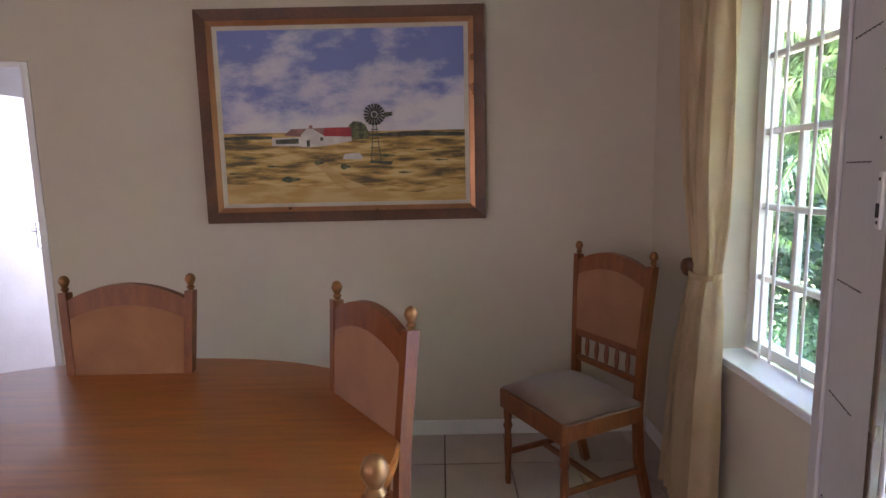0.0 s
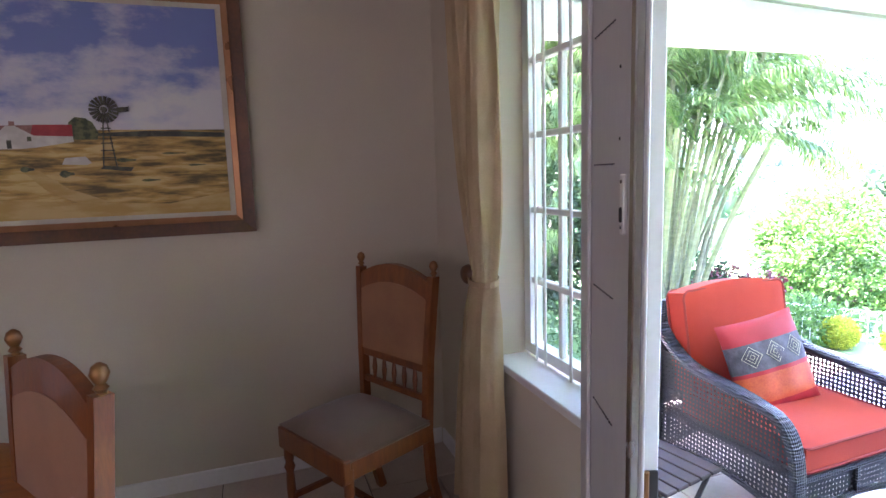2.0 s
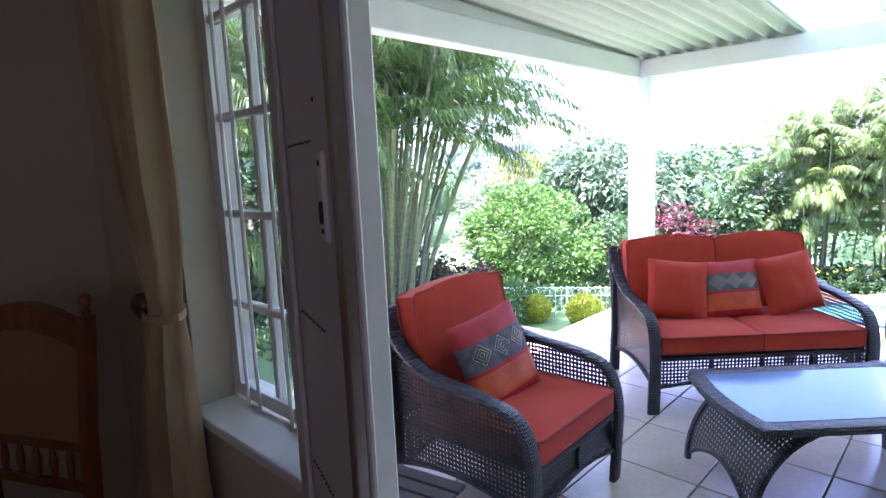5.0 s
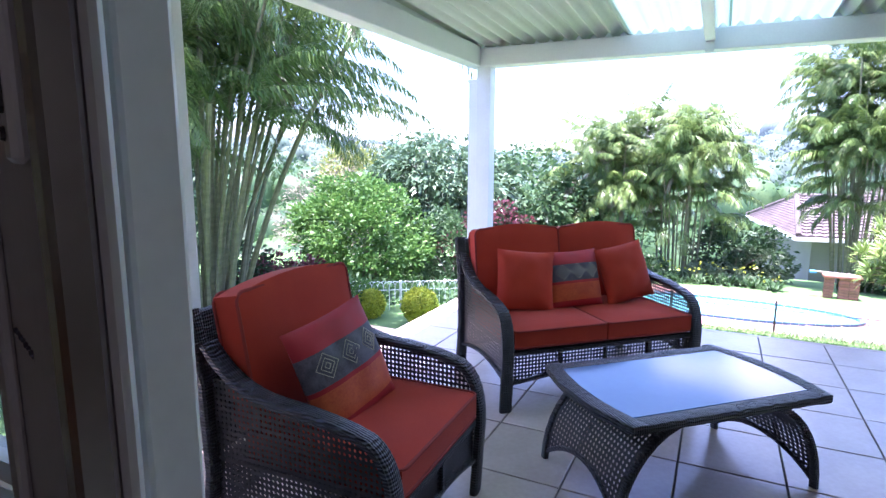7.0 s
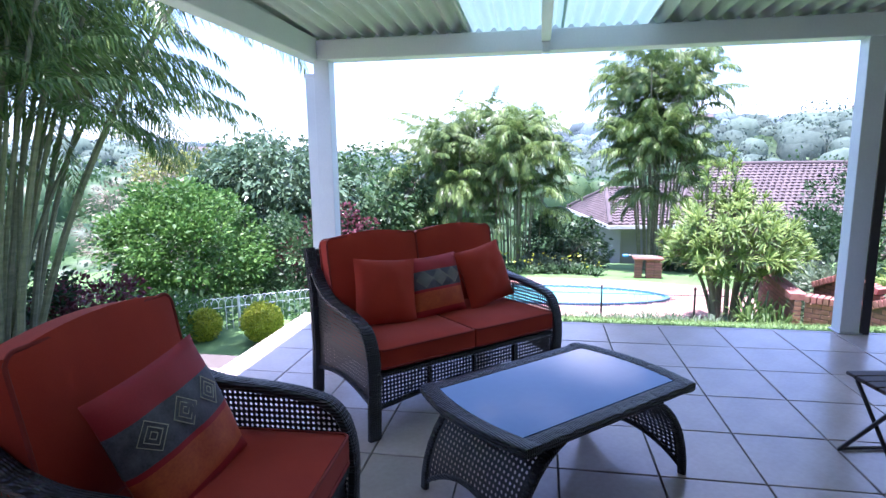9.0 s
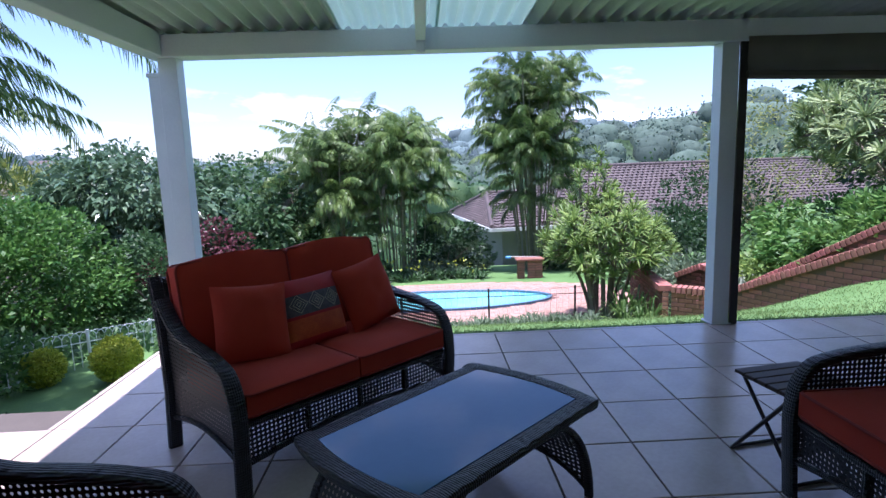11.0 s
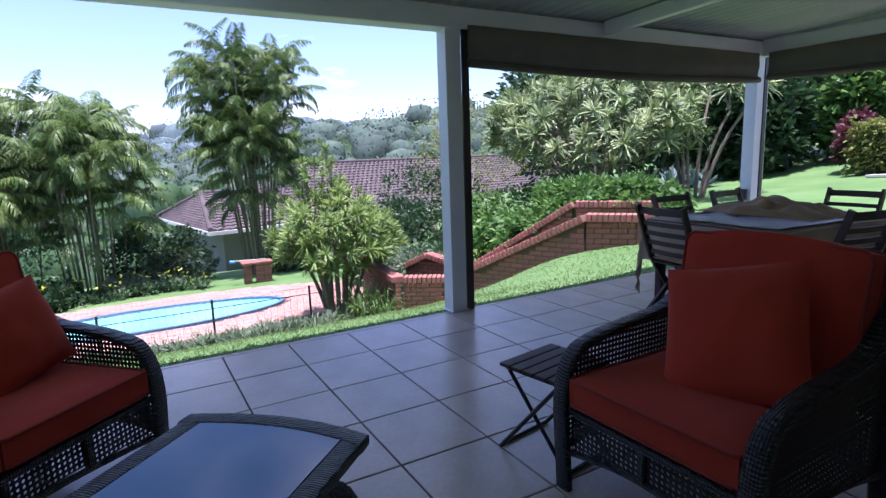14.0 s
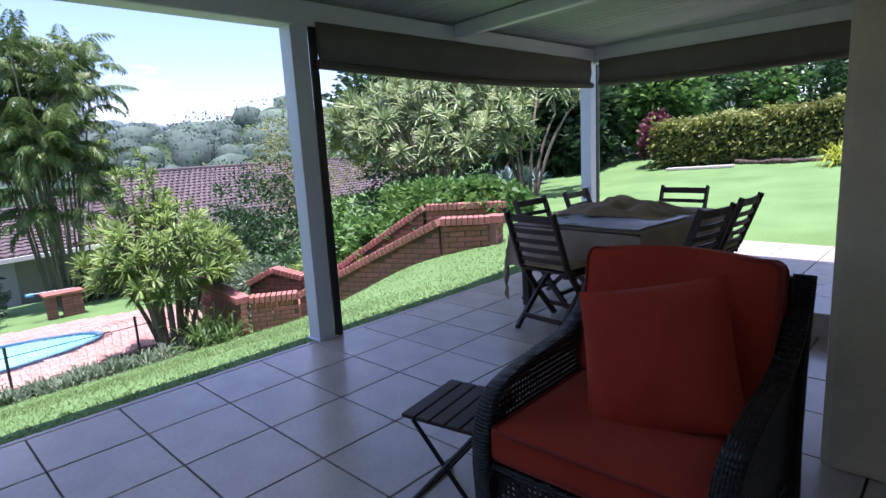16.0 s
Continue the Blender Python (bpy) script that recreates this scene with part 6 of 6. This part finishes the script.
leaves("flowers", fd, L_yell, np.repeat(fp, 3, 0) + rg.normal(size=(180, 3)) * 0.04, 0.07, None, 0.3, 15, 1.3)

# grass blades on the near lawn
rg = np.random.default_rng(3)
N = 90000
u = rg.uniform(0, 1, N)
gx = 6.0 + 5.9 * u ** 1.4
gy = rg.uniform(-8.0, 3.0, N)
gp = np.stack([gx, gy, np.array([slope(a, b) for a, b in zip(gx, gy)]) - 0.004], 1)
blades = leaves("grass_blades", None, M_blade, gp, 0.035, None, 1.1, 4, 7)
blades["kind"] = "stuff"
tagged(blades, "short mown grass blades of the lawn", "grass")
# ---------- neighbouring house ----------
nh = empty("neighbour_house", pose(0, 0, 0), "single-storey grey house with a brown tiled hipped roof below the garden", "house")
HM2 = pose(23.8, -1.5, 0, 0, 0, 9.2)           # near corner of the eaves; x runs back, -y along the front
HL, HD, HB, EV, RG, WG = 24.0, 8.0, -3.9, -1.3, 0.9, -0.15


def roof_plane(a, b, c, d, tiles):
    """A plane of the roof from the eave a-b up to the ridge d-c, with its rows of tiles."""
    a, b, c, d = (Vector(p) for p in (a, b, c, d))
    bm = bmesh.new()
    pts = [a, b, c] + ([d] if (d - c).length > 0.01 else [])
    bm.faces.new([bm.verts.new(p) for p in pts])
    ob = part("roof", bm, M_houseroof, nh, m=HM2)
    if not tiles:
        return ob
    n_ = (b - a).cross(d - a).normalized()
    if n_.z < 0:
        n_ = -n_
    rows_ = int(((d - a).length + (c - b).length) / 2 / 0.3)
    tv, tf = [], []
    for j in range(rows_):
        f0, f1 = j / rows_, min(1, (j + 1.12) / rows_)
        l0, r0, l1, r1 = a + (d - a) * f0, b + (c - b) * f0, a + (d - a) * f1, b + (c - b) * f1
        k = max(1, int((r0 - l0).length / 0.26))
        for i in range(k):
            g0, gm, g1 = i / k, (i + 0.45) / k, (i + 0.93) / k
            n = len(tv)
            lo, hi = n_ * 0.055, n_ * 0.012
            for g, up in ((g0, 0), (gm, 0.035), (g1, 0)):
                tv.append(tuple(l0 + (r0 - l0) * g + lo + n_ * up))
                tv.append(tuple(l1 + (r1 - l1) * g + hi + n_ * up))
                tv.append(tuple(l0 + (r0 - l0) * g + n_ * 0.004))
            tf += [(n, n + 3, n + 4, n + 1), (n + 3, n + 6, n + 7, n + 4), (n + 2, n + 5, n + 3, n), (n + 5, n + 8, n + 6, n + 3)]
    me = bpy.data.meshes.new("roof_tile")
    me.from_pydata(tv, [], tf)
    me.materials.append(M_houseroof)
    t = new("roof_tile", me)
    t.parent = ob
    tagged(t, kind="stuff")
    return ob


part("wall", box(0.6, HD - 0.6, -HL + 0.6, -0.6, HB, EV - 0.004), M_housewall, nh, m=HM2)
# low wing nearest the garden, then the higher main roof
roof_plane((0, 0, EV), (0, -9.0, EV), (HD / 2, -9.0, WG), (HD / 2, -0.9, WG), True)
roof_plane((HD, 0, EV), (0, 0, EV), (HD / 2, -0.9, WG), (HD / 2, -0.9, WG), True)
roof_plane((HD, -9.0, EV), (HD, 0, EV), (HD / 2, -0.9, WG), (HD / 2, -9.0, WG), False)
roof_plane((0.0, -2.2, EV + 0.02), (0.0, -HL, EV + 0.02), (HD / 2, -HL + 4, RG), (HD / 2, -5.2, RG), True)
roof_plane((HD, -2.2, EV + 0.02), (0.0, -2.2, EV + 0.02), (HD / 2, -5.2, RG), (HD / 2, -5.2, RG), True)
roof_plane((HD, -HL, EV + 0.02), (HD, -2.2, EV + 0.02), (HD / 2, -5.2, RG), (HD / 2, -HL + 4, RG), False)
roof_plane((0, -HL, EV + 0.02), (HD, -HL, EV + 0.02), (HD / 2, -HL + 4, RG), (HD / 2, -HL + 4, RG), False)
part("soffit", box(0.02, HD - 0.02, -HL + 0.02, -0.02, EV - 0.003, EV - 0.001), M_white, nh, m=HM2)
ridge_cap = bmesh.new()
for p_, q_ in (((HD / 2, -5.2, RG + 0.05), (HD / 2, -HL + 4, RG + 0.05)), ((0, -2.2, EV + 0.1), (HD / 2, -5.2, RG + 0.05)), ((HD / 2, -0.9, WG + 0.05), (HD / 2, -5.0, WG + 0.05)), ((0, 0, EV + 0.06), (HD / 2, -0.9, WG + 0.05)), ((HD, 0, EV + 0.06), (HD / 2, -0.9, WG + 0.05))):
    tube([p_, q_], 0.1, 8, bm=ridge_cap)
part("ridge_tiles", ridge_cap, M_houseroof, nh, m=HM2)["kind"] = "stuff"
part("gutter", box(-0.1, 0.0, -HL, 0.06, EV - 0.14, EV - 0.004), M_white, nh, "white gutter board", m=HM2)
part("gutter", box(0.0, HD, 0.0, 0.1, EV - 0.14, EV - 0.004), M_white, nh, m=HM2)
part("plinth_wall", box(-1.0, -0.8, -2.6, 0.6, HB, -3.0), M_concrete, nh, m=HM2)
for y in (-3.2, -6.6, -10.1):
    w_ = part("window", box(0.57, 0.598, y - 0.6, y + 0.6, -2.6, -1.6), M_steel, nh, m=HM2)
    part("pane", box(0.562, 0.567, y - 0.56, y - 0.02, -2.56, -1.64), glass, w_)
    part("pane", box(0.562, 0.567, y + 0.02, y + 0.56, -2.56, -1.64), glass, w_)

# ---------- pool ----------
pool = tagged(new("pool"), "oval turquoise swimming pool with a blue mosaic rim and pink brick surround", kind="structure")
PCX, PCY, PA, PB, PZ = 14.8, 0.9, 0.85, 2.6, -1.95


def ell(a, b, n=56):
    return [(PCX + a * math.cos(2 * math.pi * i / n), PCY + b * math.sin(2 * math.pi * i / n)) for i in range(n)]


def ringmesh(o_, i_, z0, z1):
    bm = bmesh.new()
    vv = [[bm.verts.new((x, y, z)) for x, y in p] for p, z in ((o_, z0), (o_, z1), (i_, z1), (i_, z0))]
    n = len(o_)
    for a, b in zip(vv, vv[1:]):
        for k in range(n):
            bm.faces.new((a[k], a[(k + 1) % n], b[(k + 1) % n], b[k]))
    bmesh.ops.recalc_face_normals(bm, faces=bm.faces)
    return bm


bm = bmesh.new()
top = [bm.verts.new((x, y, PZ + 0.02)) for x, y in ell(PA, PB)]
bm.faces.new(top)
part("water", bm, M_water, pool)
part("coping", ringmesh(ell(PA + 0.1, PB + 0.1), ell(PA, PB), PZ - 0.2, PZ + 0.07), M_coping, pool)
pav = part("surround", ringmesh([(x, y) for x, y in ell(PA + 1.1, PB + 2.6)], ell(PA + 0.1, PB + 0.1), PZ - 0.5, PZ + 0.015), M_mortar, pool)
pv, pf = [], []
rg = np.random.default_rng(8)
for i in range(-24, 60):
    for j in range(-60, 60):
        x, y = 12.0 + 0.11 * i + 0.0, -3.5 + 0.21 * j + 0.105 * (i % 2)
        e1 = ((x - PCX) / (PA + 1.05)) ** 2 + ((y - PCY) / (PB + 2.5)) ** 2
        e2 = ((x - PCX) / (PA + 0.17)) ** 2 + ((y - PCY) / (PB + 0.2)) ** 2
        if e1 < 1 and e2 > 1:
            z = PZ + 0.032 + rg.uniform(-0.003, 0.003)
            n = len(pv)
            pv += [(x - 0.05, y - 0.1, z), (x + 0.05, y - 0.1, z), (x + 0.05, y + 0.1, z), (x - 0.05, y + 0.1, z)]
            pf.append((n, n + 1, n + 2, n + 3))
me = bpy.data.meshes.new("paver")
me.from_pydata(pv, [], pf)
me.materials.append(M_paver)
po = new("paver", me)
po.parent = pav
tagged(po, kind="stuff")

# pool fence and north fence
def loop_fence(name, a, b, z0, z1, h, label, step=0.1, post_every=8):
    e = empty(name, pose(0, 0, 0), label, "fence")
    a, b = Vector(a), Vector(b)
    L = (b - a).length
    n = int(L / step)
    ux = (b - a) / n
    for i in range(n):
        p, q = a + ux * i, a + ux * (i + 1)
        zb = z0 + (z1 - z0) * i / n
        pts = [Vector((p.x, p.y, zb)), Vector((p.x, p.y, zb + h - 0.05))]
        w = ux * 1.0
        pts += [Vector((p.x, p.y, zb + h - 0.05)) + Vector((w.x, w.y, 0)) * (1 - math.cos(t)) * 1.0 + Vector((0, 0, 0.07 * math.sin(t))) for t in (0.8, 1.57, 2.34, 3.14)]
        part("picket", tube(pts, 0.006 if name == "low_fence" else 0.0028, 5), M_white if name == "low_fence" else M_concrete, e)
    for zz in (0.12, h - 0.12):
        part("rail", tube([(a.x, a.y, z0 + zz), (b.x, b.y, z1 + zz)], 0.008, 5), M_white if name == "low_fence" else M_steel, e)
    for i in range(0, n + 1, post_every):
        p = a + ux * i
        zb = z0 + (z1 - z0) * i / n
        part("fence_post", tube([(p.x, p.y, zb - 0.15), (p.x, p.y, zb + h + 0.04)], 0.02, 8), M_white if name == "low_fence" else M_steel, e)
    return e


loop_fence("low_fence", (7.8, 6.7, 0), (11.0, 4.1, 0), gz(7.8, 6.7), gz(11.0, 4.1), 0.62, "white hooped wire fence below the patio")
loop_fence("pool_fence", (12.35, 3.4, 0), (12.35, -2.3, 0), -2.0, -2.0, 0.85, "thin hooped wire fence in front of the pool", 0.12, 14)

# braai stand and net by the pool
br = empty("brick_stand", pose(17.8, -2.0, gz(17.8, -2.0)), "low brick stand with a blue net pole on it", "brick stand")


def brick_mesh(l, w, h, bev=0.006):
    b = box(-l / 2, l / 2, -w / 2, w / 2, -h / 2, h / 2, bev)
    return mesh_of("brick", b, M_brick)


B_FULL, B_HALF, B_SOL = brick_mesh(0.212, 0.105, 0.066), brick_mesh(0.101, 0.105, 0.066), brick_mesh(0.068, 0.235, 0.105)


def lay(me, parent, m):
    ob = new("brick", me)
    ob.parent = parent
    ob.matrix_basis = m
    return ob


for c_ in range(7):
    for i in range(2):
        lay(B_FULL, br, pose(0, -0.11 + 0.22 * i, 0.04 + 0.076 * c_, 0, 0, 90))
    lay(B_FULL, br, pose(0, 0.42, 0.04 + 0.076 * c_, 0, 0, 90))
part("mortar", join(box(-0.04, 0.04, -0.2, 0.2, 0, 0.52), box(-0.04, 0.04, 0.33, 0.51, 0, 0.52)), M_mortar, br)
part("slab", box(-0.12, 0.25, -0.25, 0.56, 0.533, 0.59, 0.008), M_brick, br)
part("net_pole", tube([(0.0, 0.8, 0.66), (0.0, -0.1, 0.63)], 0.015, 6), M_concrete, br)
part("net_head", box(-0.05, 0.05, 0.7, 0.86, 0.6, 0.68, 0.02), mat("blue plastic", (0.05, 0.25, 0.5), 0.5), br, "blue net head")

# ---------- paving ----------
TILE = 0.433
TX, TY = 0.44, 0.42
tx = [5.955 - TX * i for i in range(11)]
ty0 = 0.273
tile_cache = {}


def tile(parent, x0, x1, y0, y1, z=0.0, material=M_tile, h=0.014):
    w, d = round(x1 - x0, 3), round(y1 - y0, 3)
    if w < 0.02 or d < 0.02:
        return
    k = (w, d, material.name)
    if k not in tile_cache:
        b = box(-w / 2, w / 2, -d / 2, d / 2, -h, 0, 0.0025)
        tile_cache[k] = mesh_of("tile", b, material)
    ob = new("tile", tile_cache[k])
    ob.parent = parent
    ob.matrix_basis = Matrix.Translation(((x0 + x1) / 2, (y0 + y1) / 2, z + random.uniform(-0.0006, 0.0006)))


patio = tagged(new("patio_floor"), "large dusty brown ceramic patio tiles with dark joints", kind="structure")
part("edge_course", box(EDGE - 0.019, EDGE + 0.02, -6.2, 3.26, -0.32, -0.004, 0.004), M_tile, patio)
G2 = 0.004
for i in range(10):
    x1_, x0_ = tx[i], tx[i + 1]
    x0_ = max(x0_, WX1)
    for j in range(-16, 9):
        y0_, y1_ = ty0 + TY * j, ty0 + TY * (j + 1)
        y0_, y1_ = max(y0_, -6.2), min(y1_, 3.72 if x1_ < 5.0 else 3.25)
        if x1_ <= WX1 + 0.02 or y1_ - y0_ < 0.03:
            continue
        if y1_ <= -1.35 and x1_ <= HX:
            continue
        xx0 = max(x0_, HX) if y1_ <= -1.3 else x0_
        if y1_ <= -2.9 and x0_ < 3.42:
            xx0 = max(xx0, 3.42)
        if x1_ - xx0 < 0.03:
            continue
        tile(patio, xx0 + G2, x1_ - G2, y0_ + G2, y1_ - G2)
for j in range(8):
    y1_ = -2.95 - TILE * j
    y0_ = max(-6.1, y1_ - TILE)
    if y1_ - y0_ > 0.03:
        tile(landing, HX + G2, 3.43, y0_ + G2, y1_ - G2, 0.153)
inner = tagged(new("room_floor"), "beige square ceramic floor tiles", kind="structure")
TI = 0.33
for i in range(18):
    for j in range(19):
        x0_, y0_ = WX1 - TI * (i + 1), PY - TI * (j + 1)
        if x0_ < -4.0:
            continue
        tile(inner, x0_ + 0.003, x0_ + TI - 0.003, y0_ + 0.003, y0_ + TI - 0.003, 0.0, M_tile_in)

# ---------- brick garden walls ----------


def brick_wall(name, a, b, za, zb, ta, tb, label, courses_down=9):
    """From a to b in plan; ground za, zb, top ta, tb. Level courses cut by the sloping coping."""
    w = tagged(new(name), label, kind="structure")
    a, b = Vector((*a, 0)), Vector((*b, 0))
    L = (b - a).length
    u = (b - a).normalized()
    ang_ = math.degrees(math.atan2(u.y, u.x))
    low, high = min(za, zb) - 0.15, max(ta, tb)
    cn = int((high - low) / 0.076) + 1
    bm = bmesh.new()
    c0 = [(0, za - 0.3), (L, zb - 0.3), (L, tb - 0.055), (0, ta - 0.055)]
    f0 = [bm.verts.new((x, -0.045, z)) for x, z in c0]
    f1 = [bm.verts.new((x, 0.045, z)) for x, z in c0]
    bm.faces.new(f0)
    bm.faces.new(f1[::-1])
    for i in range(4):
        j = (i + 1) % 4
        bm.faces.new((f0[j], f0[i], f1[i], f1[j]))
    bmesh.ops.recalc_face_normals(bm, faces=bm.faces)
    base = Matrix.Translation(a) @ pose(0, 0, 0, 0, 0, ang_)
    part("mortar", bm, M_mortar, w, m=base)
    for c_ in range(cn):
        z = high - 0.11 - 0.076 * c_
        x = -0.11 if c_ % 2 else 0.0
        while x < L - 0.02:
            l_ = 0.212
            x_a, x_b = max(x, 0), min(x + 0.222, L)
            if x_b - x_a < 0.08:
                x += 0.222
                continue
            xm_ = (x_a + x_b) / 2
            g_, t_ = za + (zb - za) * xm_ / L, ta + (tb - ta) * xm_ / L
            if z + 0.035 < t_ - 0.04 - abs(tb - ta) / L * 0.08 and z > g_ - 0.12:
                lay(B_FULL if x_b - x_a > 0.15 else B_HALF, w, base @ pose(xm_, random.uniform(-0.003, 0.003), z, 0, random.uniform(-0.6, 0.6), 0))
            x += 0.222
    pitch = math.degrees(math.atan2(tb - ta, L))
    n = max(1, int(math.hypot(L, tb - ta) / 0.077))
    for i in range(n):
        f = (i + 0.5) / n
        lay(B_SOL, w, base @ pose(L * f, 0, ta + (tb - ta) * f, 0, -pitch + random.uniform(-1, 1), random.uniform(-0.8, 0.8)))
    return w


GA, GB, GC, GZ = (12.7, -3.9), (12.2, -4.15), (11.65, -4.45), (-1.07, -0.8, -0.95)
lab = "red face-brick garden wall with a brick-on-edge coping"
brick_wall("brick_wall_1", (13.2, -3.15), (10.9, -2.85), -2.15, -1.65, -0.9, -0.9, lab + ", end wall beside the dracaena")
brick_wall("brick_wall_2", (10.88, -2.95), (10.45, -3.55), -1.7, -1.3, -0.9, -0.9, lab + ", low level part")
brick_wall("brick_wall_3", (10.4, -3.6), (8.15, -4.55), -1.25, -0.28, -0.9, 0.26, lab + ", sloping up along the steps")
brick_wall("brick_wall_4", (8.14, -4.56), (7.6, -5.0), -0.28, -0.2, 0.27, 0.27, lab + ", top level part")
brick_wall("brick_wall_5", (7.55, -5.0), (7.62, -5.25), -0.2, -0.2, 0.27, 0.27, lab + ", pier at the steps")
brick_wall("brick_wall_6", GA, GB, -2.0, -1.8, GZ[0], GZ[1], lab + ", lower far part")
brick_wall("brick_wall_9", GB, GC, -1.8, -1.6, GZ[1], GZ[2], lab + ", lower far part beside the steps")
brick_wall("brick_wall_7", (11.4, -4.65), (9.75, -5.8), -1.4, -0.3, -1.0, 0.26, lab + ", far side of the steps")
brick_wall("brick_wall_8", (9.7, -5.82), (8.6, -6.7), -0.3, -0.15, 0.27, 0.27, lab + ", far level part")
st = tagged(new("garden_steps"), "red brick garden steps between the sloping walls", kind="structure")
for i in range(8):
    f = i / 8
    part("tread", box(-0.17, 0.17, -0.62, 0.62, -0.3, 0.0, 0.006), M_brick, st, m=pose(8.4 + 3.2 * f, -5.65 + 1.5 * f, -0.18 - 1.25 * f, 0, 0, -25 + 90 - 90))

# ---------- far hills ----------


def hill(name, x0, x1, zbase, zfun, seed, ml, ang0, ang1, size, n, label):
    """A wooded slope: a sheet with a canopy of leaf clumps, between two distances and two bearings."""
    K, J = 90, 14
    bm = bmesh.new()
    rows = []
    for j in range(J + 1):
        f = j / J
        r = x0 + (x1 - x0) * f
        row = []
        for i in range(K + 1):
            az = radians(ang0 + (ang1 - ang0) * i / K)
            zt = zfun(math.degrees(az))
            z = zbase + (zt - zbase) * sstep(0, 1, f) + 0.03 * r * noise.noise(Vector((az * 9, f * 5, seed)))
            row.append(bm.verts.new((r * math.cos(az), r * math.sin(az), z)))
        rows.append(row)
    for a, b in zip(rows, rows[1:]):
        for i in range(K):
            bm.faces.new((a[i], a[i + 1], b[i + 1], b[i]))
    bm.normal_update()
    co = [[v.co.copy() for v in r] for r in rows]
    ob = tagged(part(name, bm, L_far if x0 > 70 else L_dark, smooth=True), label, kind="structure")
    rg = np.random.default_rng(seed)
    cs, rad = [], []
    for k in range(n):
        f, i = rg.uniform(0.0, 1) ** 0.8 * (J - 0.01), rg.uniform(0, K - 0.01)
        p = co[int(f)][int(i)] * (1 - (i - int(i))) + co[int(f)][int(i) + 1] * (i - int(i))
        q = co[int(f) + 1][int(i)]
        p = p * (1 - (f - int(f))) + q * (f - int(f))
        cs.append(tuple(p))
        rad.append(rg.uniform(0.5, 1.4))
    cs, rad = np.array(cs), np.array(rad) * size
    dome_v, dome_f = [], []
    for c_, r_ in zip(cs, rad):
        n0 = len(dome_v)
        ph = rg.uniform(0, 6.28)
        for ring, (q, hgt) in enumerate(((1.0, -0.35), (0.98, 0.2), (0.72, 0.62))):
            for k in range(9):
                a = ph + 2 * math.pi * k / 9
                w_ = rg.uniform(0.72, 1.0)
                dome_v.append((c_[0] + r_ * q * w_ * math.cos(a), c_[1] + r_ * q * w_ * math.sin(a), c_[2] + r_ * (hgt + rg.uniform(-0.08, 0.08) - 0.12)))
        dome_v.append((c_[0], c_[1], c_[2] + r_ * 0.68))
        for ring in (0, 1):
            for k in range(9):
                k2 = (k + 1) % 9
                dome_f.append((n0 + ring * 9 + k, n0 + ring * 9 + k2, n0 + ring * 9 + 9 + k2, n0 + ring * 9 + 9 + k))
        dome_f += [(n0 + 18 + k, n0 + 18 + (k + 1) % 9, n0 + 27) for k in range(9)]
    dm = bpy.data.meshes.new("canopy")
    dm.from_pydata(dome_v, [], dome_f)
    dm.materials.append(ml)
    dm.shade_smooth()
    tagged(new("canopy", dm), "", kind="stuff").parent = ob
    per = 70 if x0 < 50 else 34
    d = rg.normal(size=(n * per, 3))
    d[:, 2] = np.abs(d[:, 2])
    d /= np.linalg.norm(d, axis=1)[:, None]
    lum = 1 + 0.35 * np.sin(d[:, :1] * 6 + np.repeat(rad, per)[:, None] * 9) * np.cos(d[:, 1:2] * 7)
    P = np.repeat(cs, per, 0) + d * np.repeat(rad, per)[:, None] * np.array([1, 1, 0.9]) * lum
    t = leaves("treetops", ob, ml, P, size * 0.15, d, 0.15, seed + 1, 1.5)
    return ob


hill("backdrop_near", 27, 46, -9, lambda a: pw(a, [(-60, 3.2), (-45, 2.4), (-25, -0.8), (0, -1.6), (20, -1.4), (32, -0.8), (60, 0.5), (80, 2)]), 301, L_mid, -62, 85, 1.7, 900, "wooded slope just beyond the garden")
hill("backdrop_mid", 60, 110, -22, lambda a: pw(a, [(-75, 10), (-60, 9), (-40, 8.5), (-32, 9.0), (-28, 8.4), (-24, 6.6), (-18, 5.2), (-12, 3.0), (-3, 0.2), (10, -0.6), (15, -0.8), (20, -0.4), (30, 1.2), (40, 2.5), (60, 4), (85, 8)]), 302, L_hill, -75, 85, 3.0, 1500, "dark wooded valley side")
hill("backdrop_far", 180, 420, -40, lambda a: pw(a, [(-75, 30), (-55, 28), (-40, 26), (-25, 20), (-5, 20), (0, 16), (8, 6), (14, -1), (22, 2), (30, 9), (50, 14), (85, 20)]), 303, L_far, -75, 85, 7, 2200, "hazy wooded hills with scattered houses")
rg = np.random.default_rng(17)
for i in range(16):
    az, r = radians(rg.uniform(-28, 55)), rg.uniform(300, 400)
    w_ = rg.uniform(3, 6)
    zt = pw(math.degrees(az), [(-28, 20), (-12, 20), (0, 15), (8, 2), (14, -6), (22, -3), (30, 4), (50, 10), (60, 10)])
    zt -= 3
    h_ = empty("hill_house", pose(r * math.cos(az), r * math.sin(az), zt, 0, 0, math.degrees(az) + rg.uniform(-20, 20)), "tiny pale house on the far hillside", "house", "houses on the far hill")
    part("wall", box(-4, 4, -w_, w_, -6, 4), M_concrete, h_)
    rb = box(-5, 5, -w_ - 1, w_ + 1, 4, 6.5)
    for v_ in rb.verts:
        if v_.co.z > 5:
            v_.co.x *= 0.1
    part("roof", rb, M_houseroof, h_)
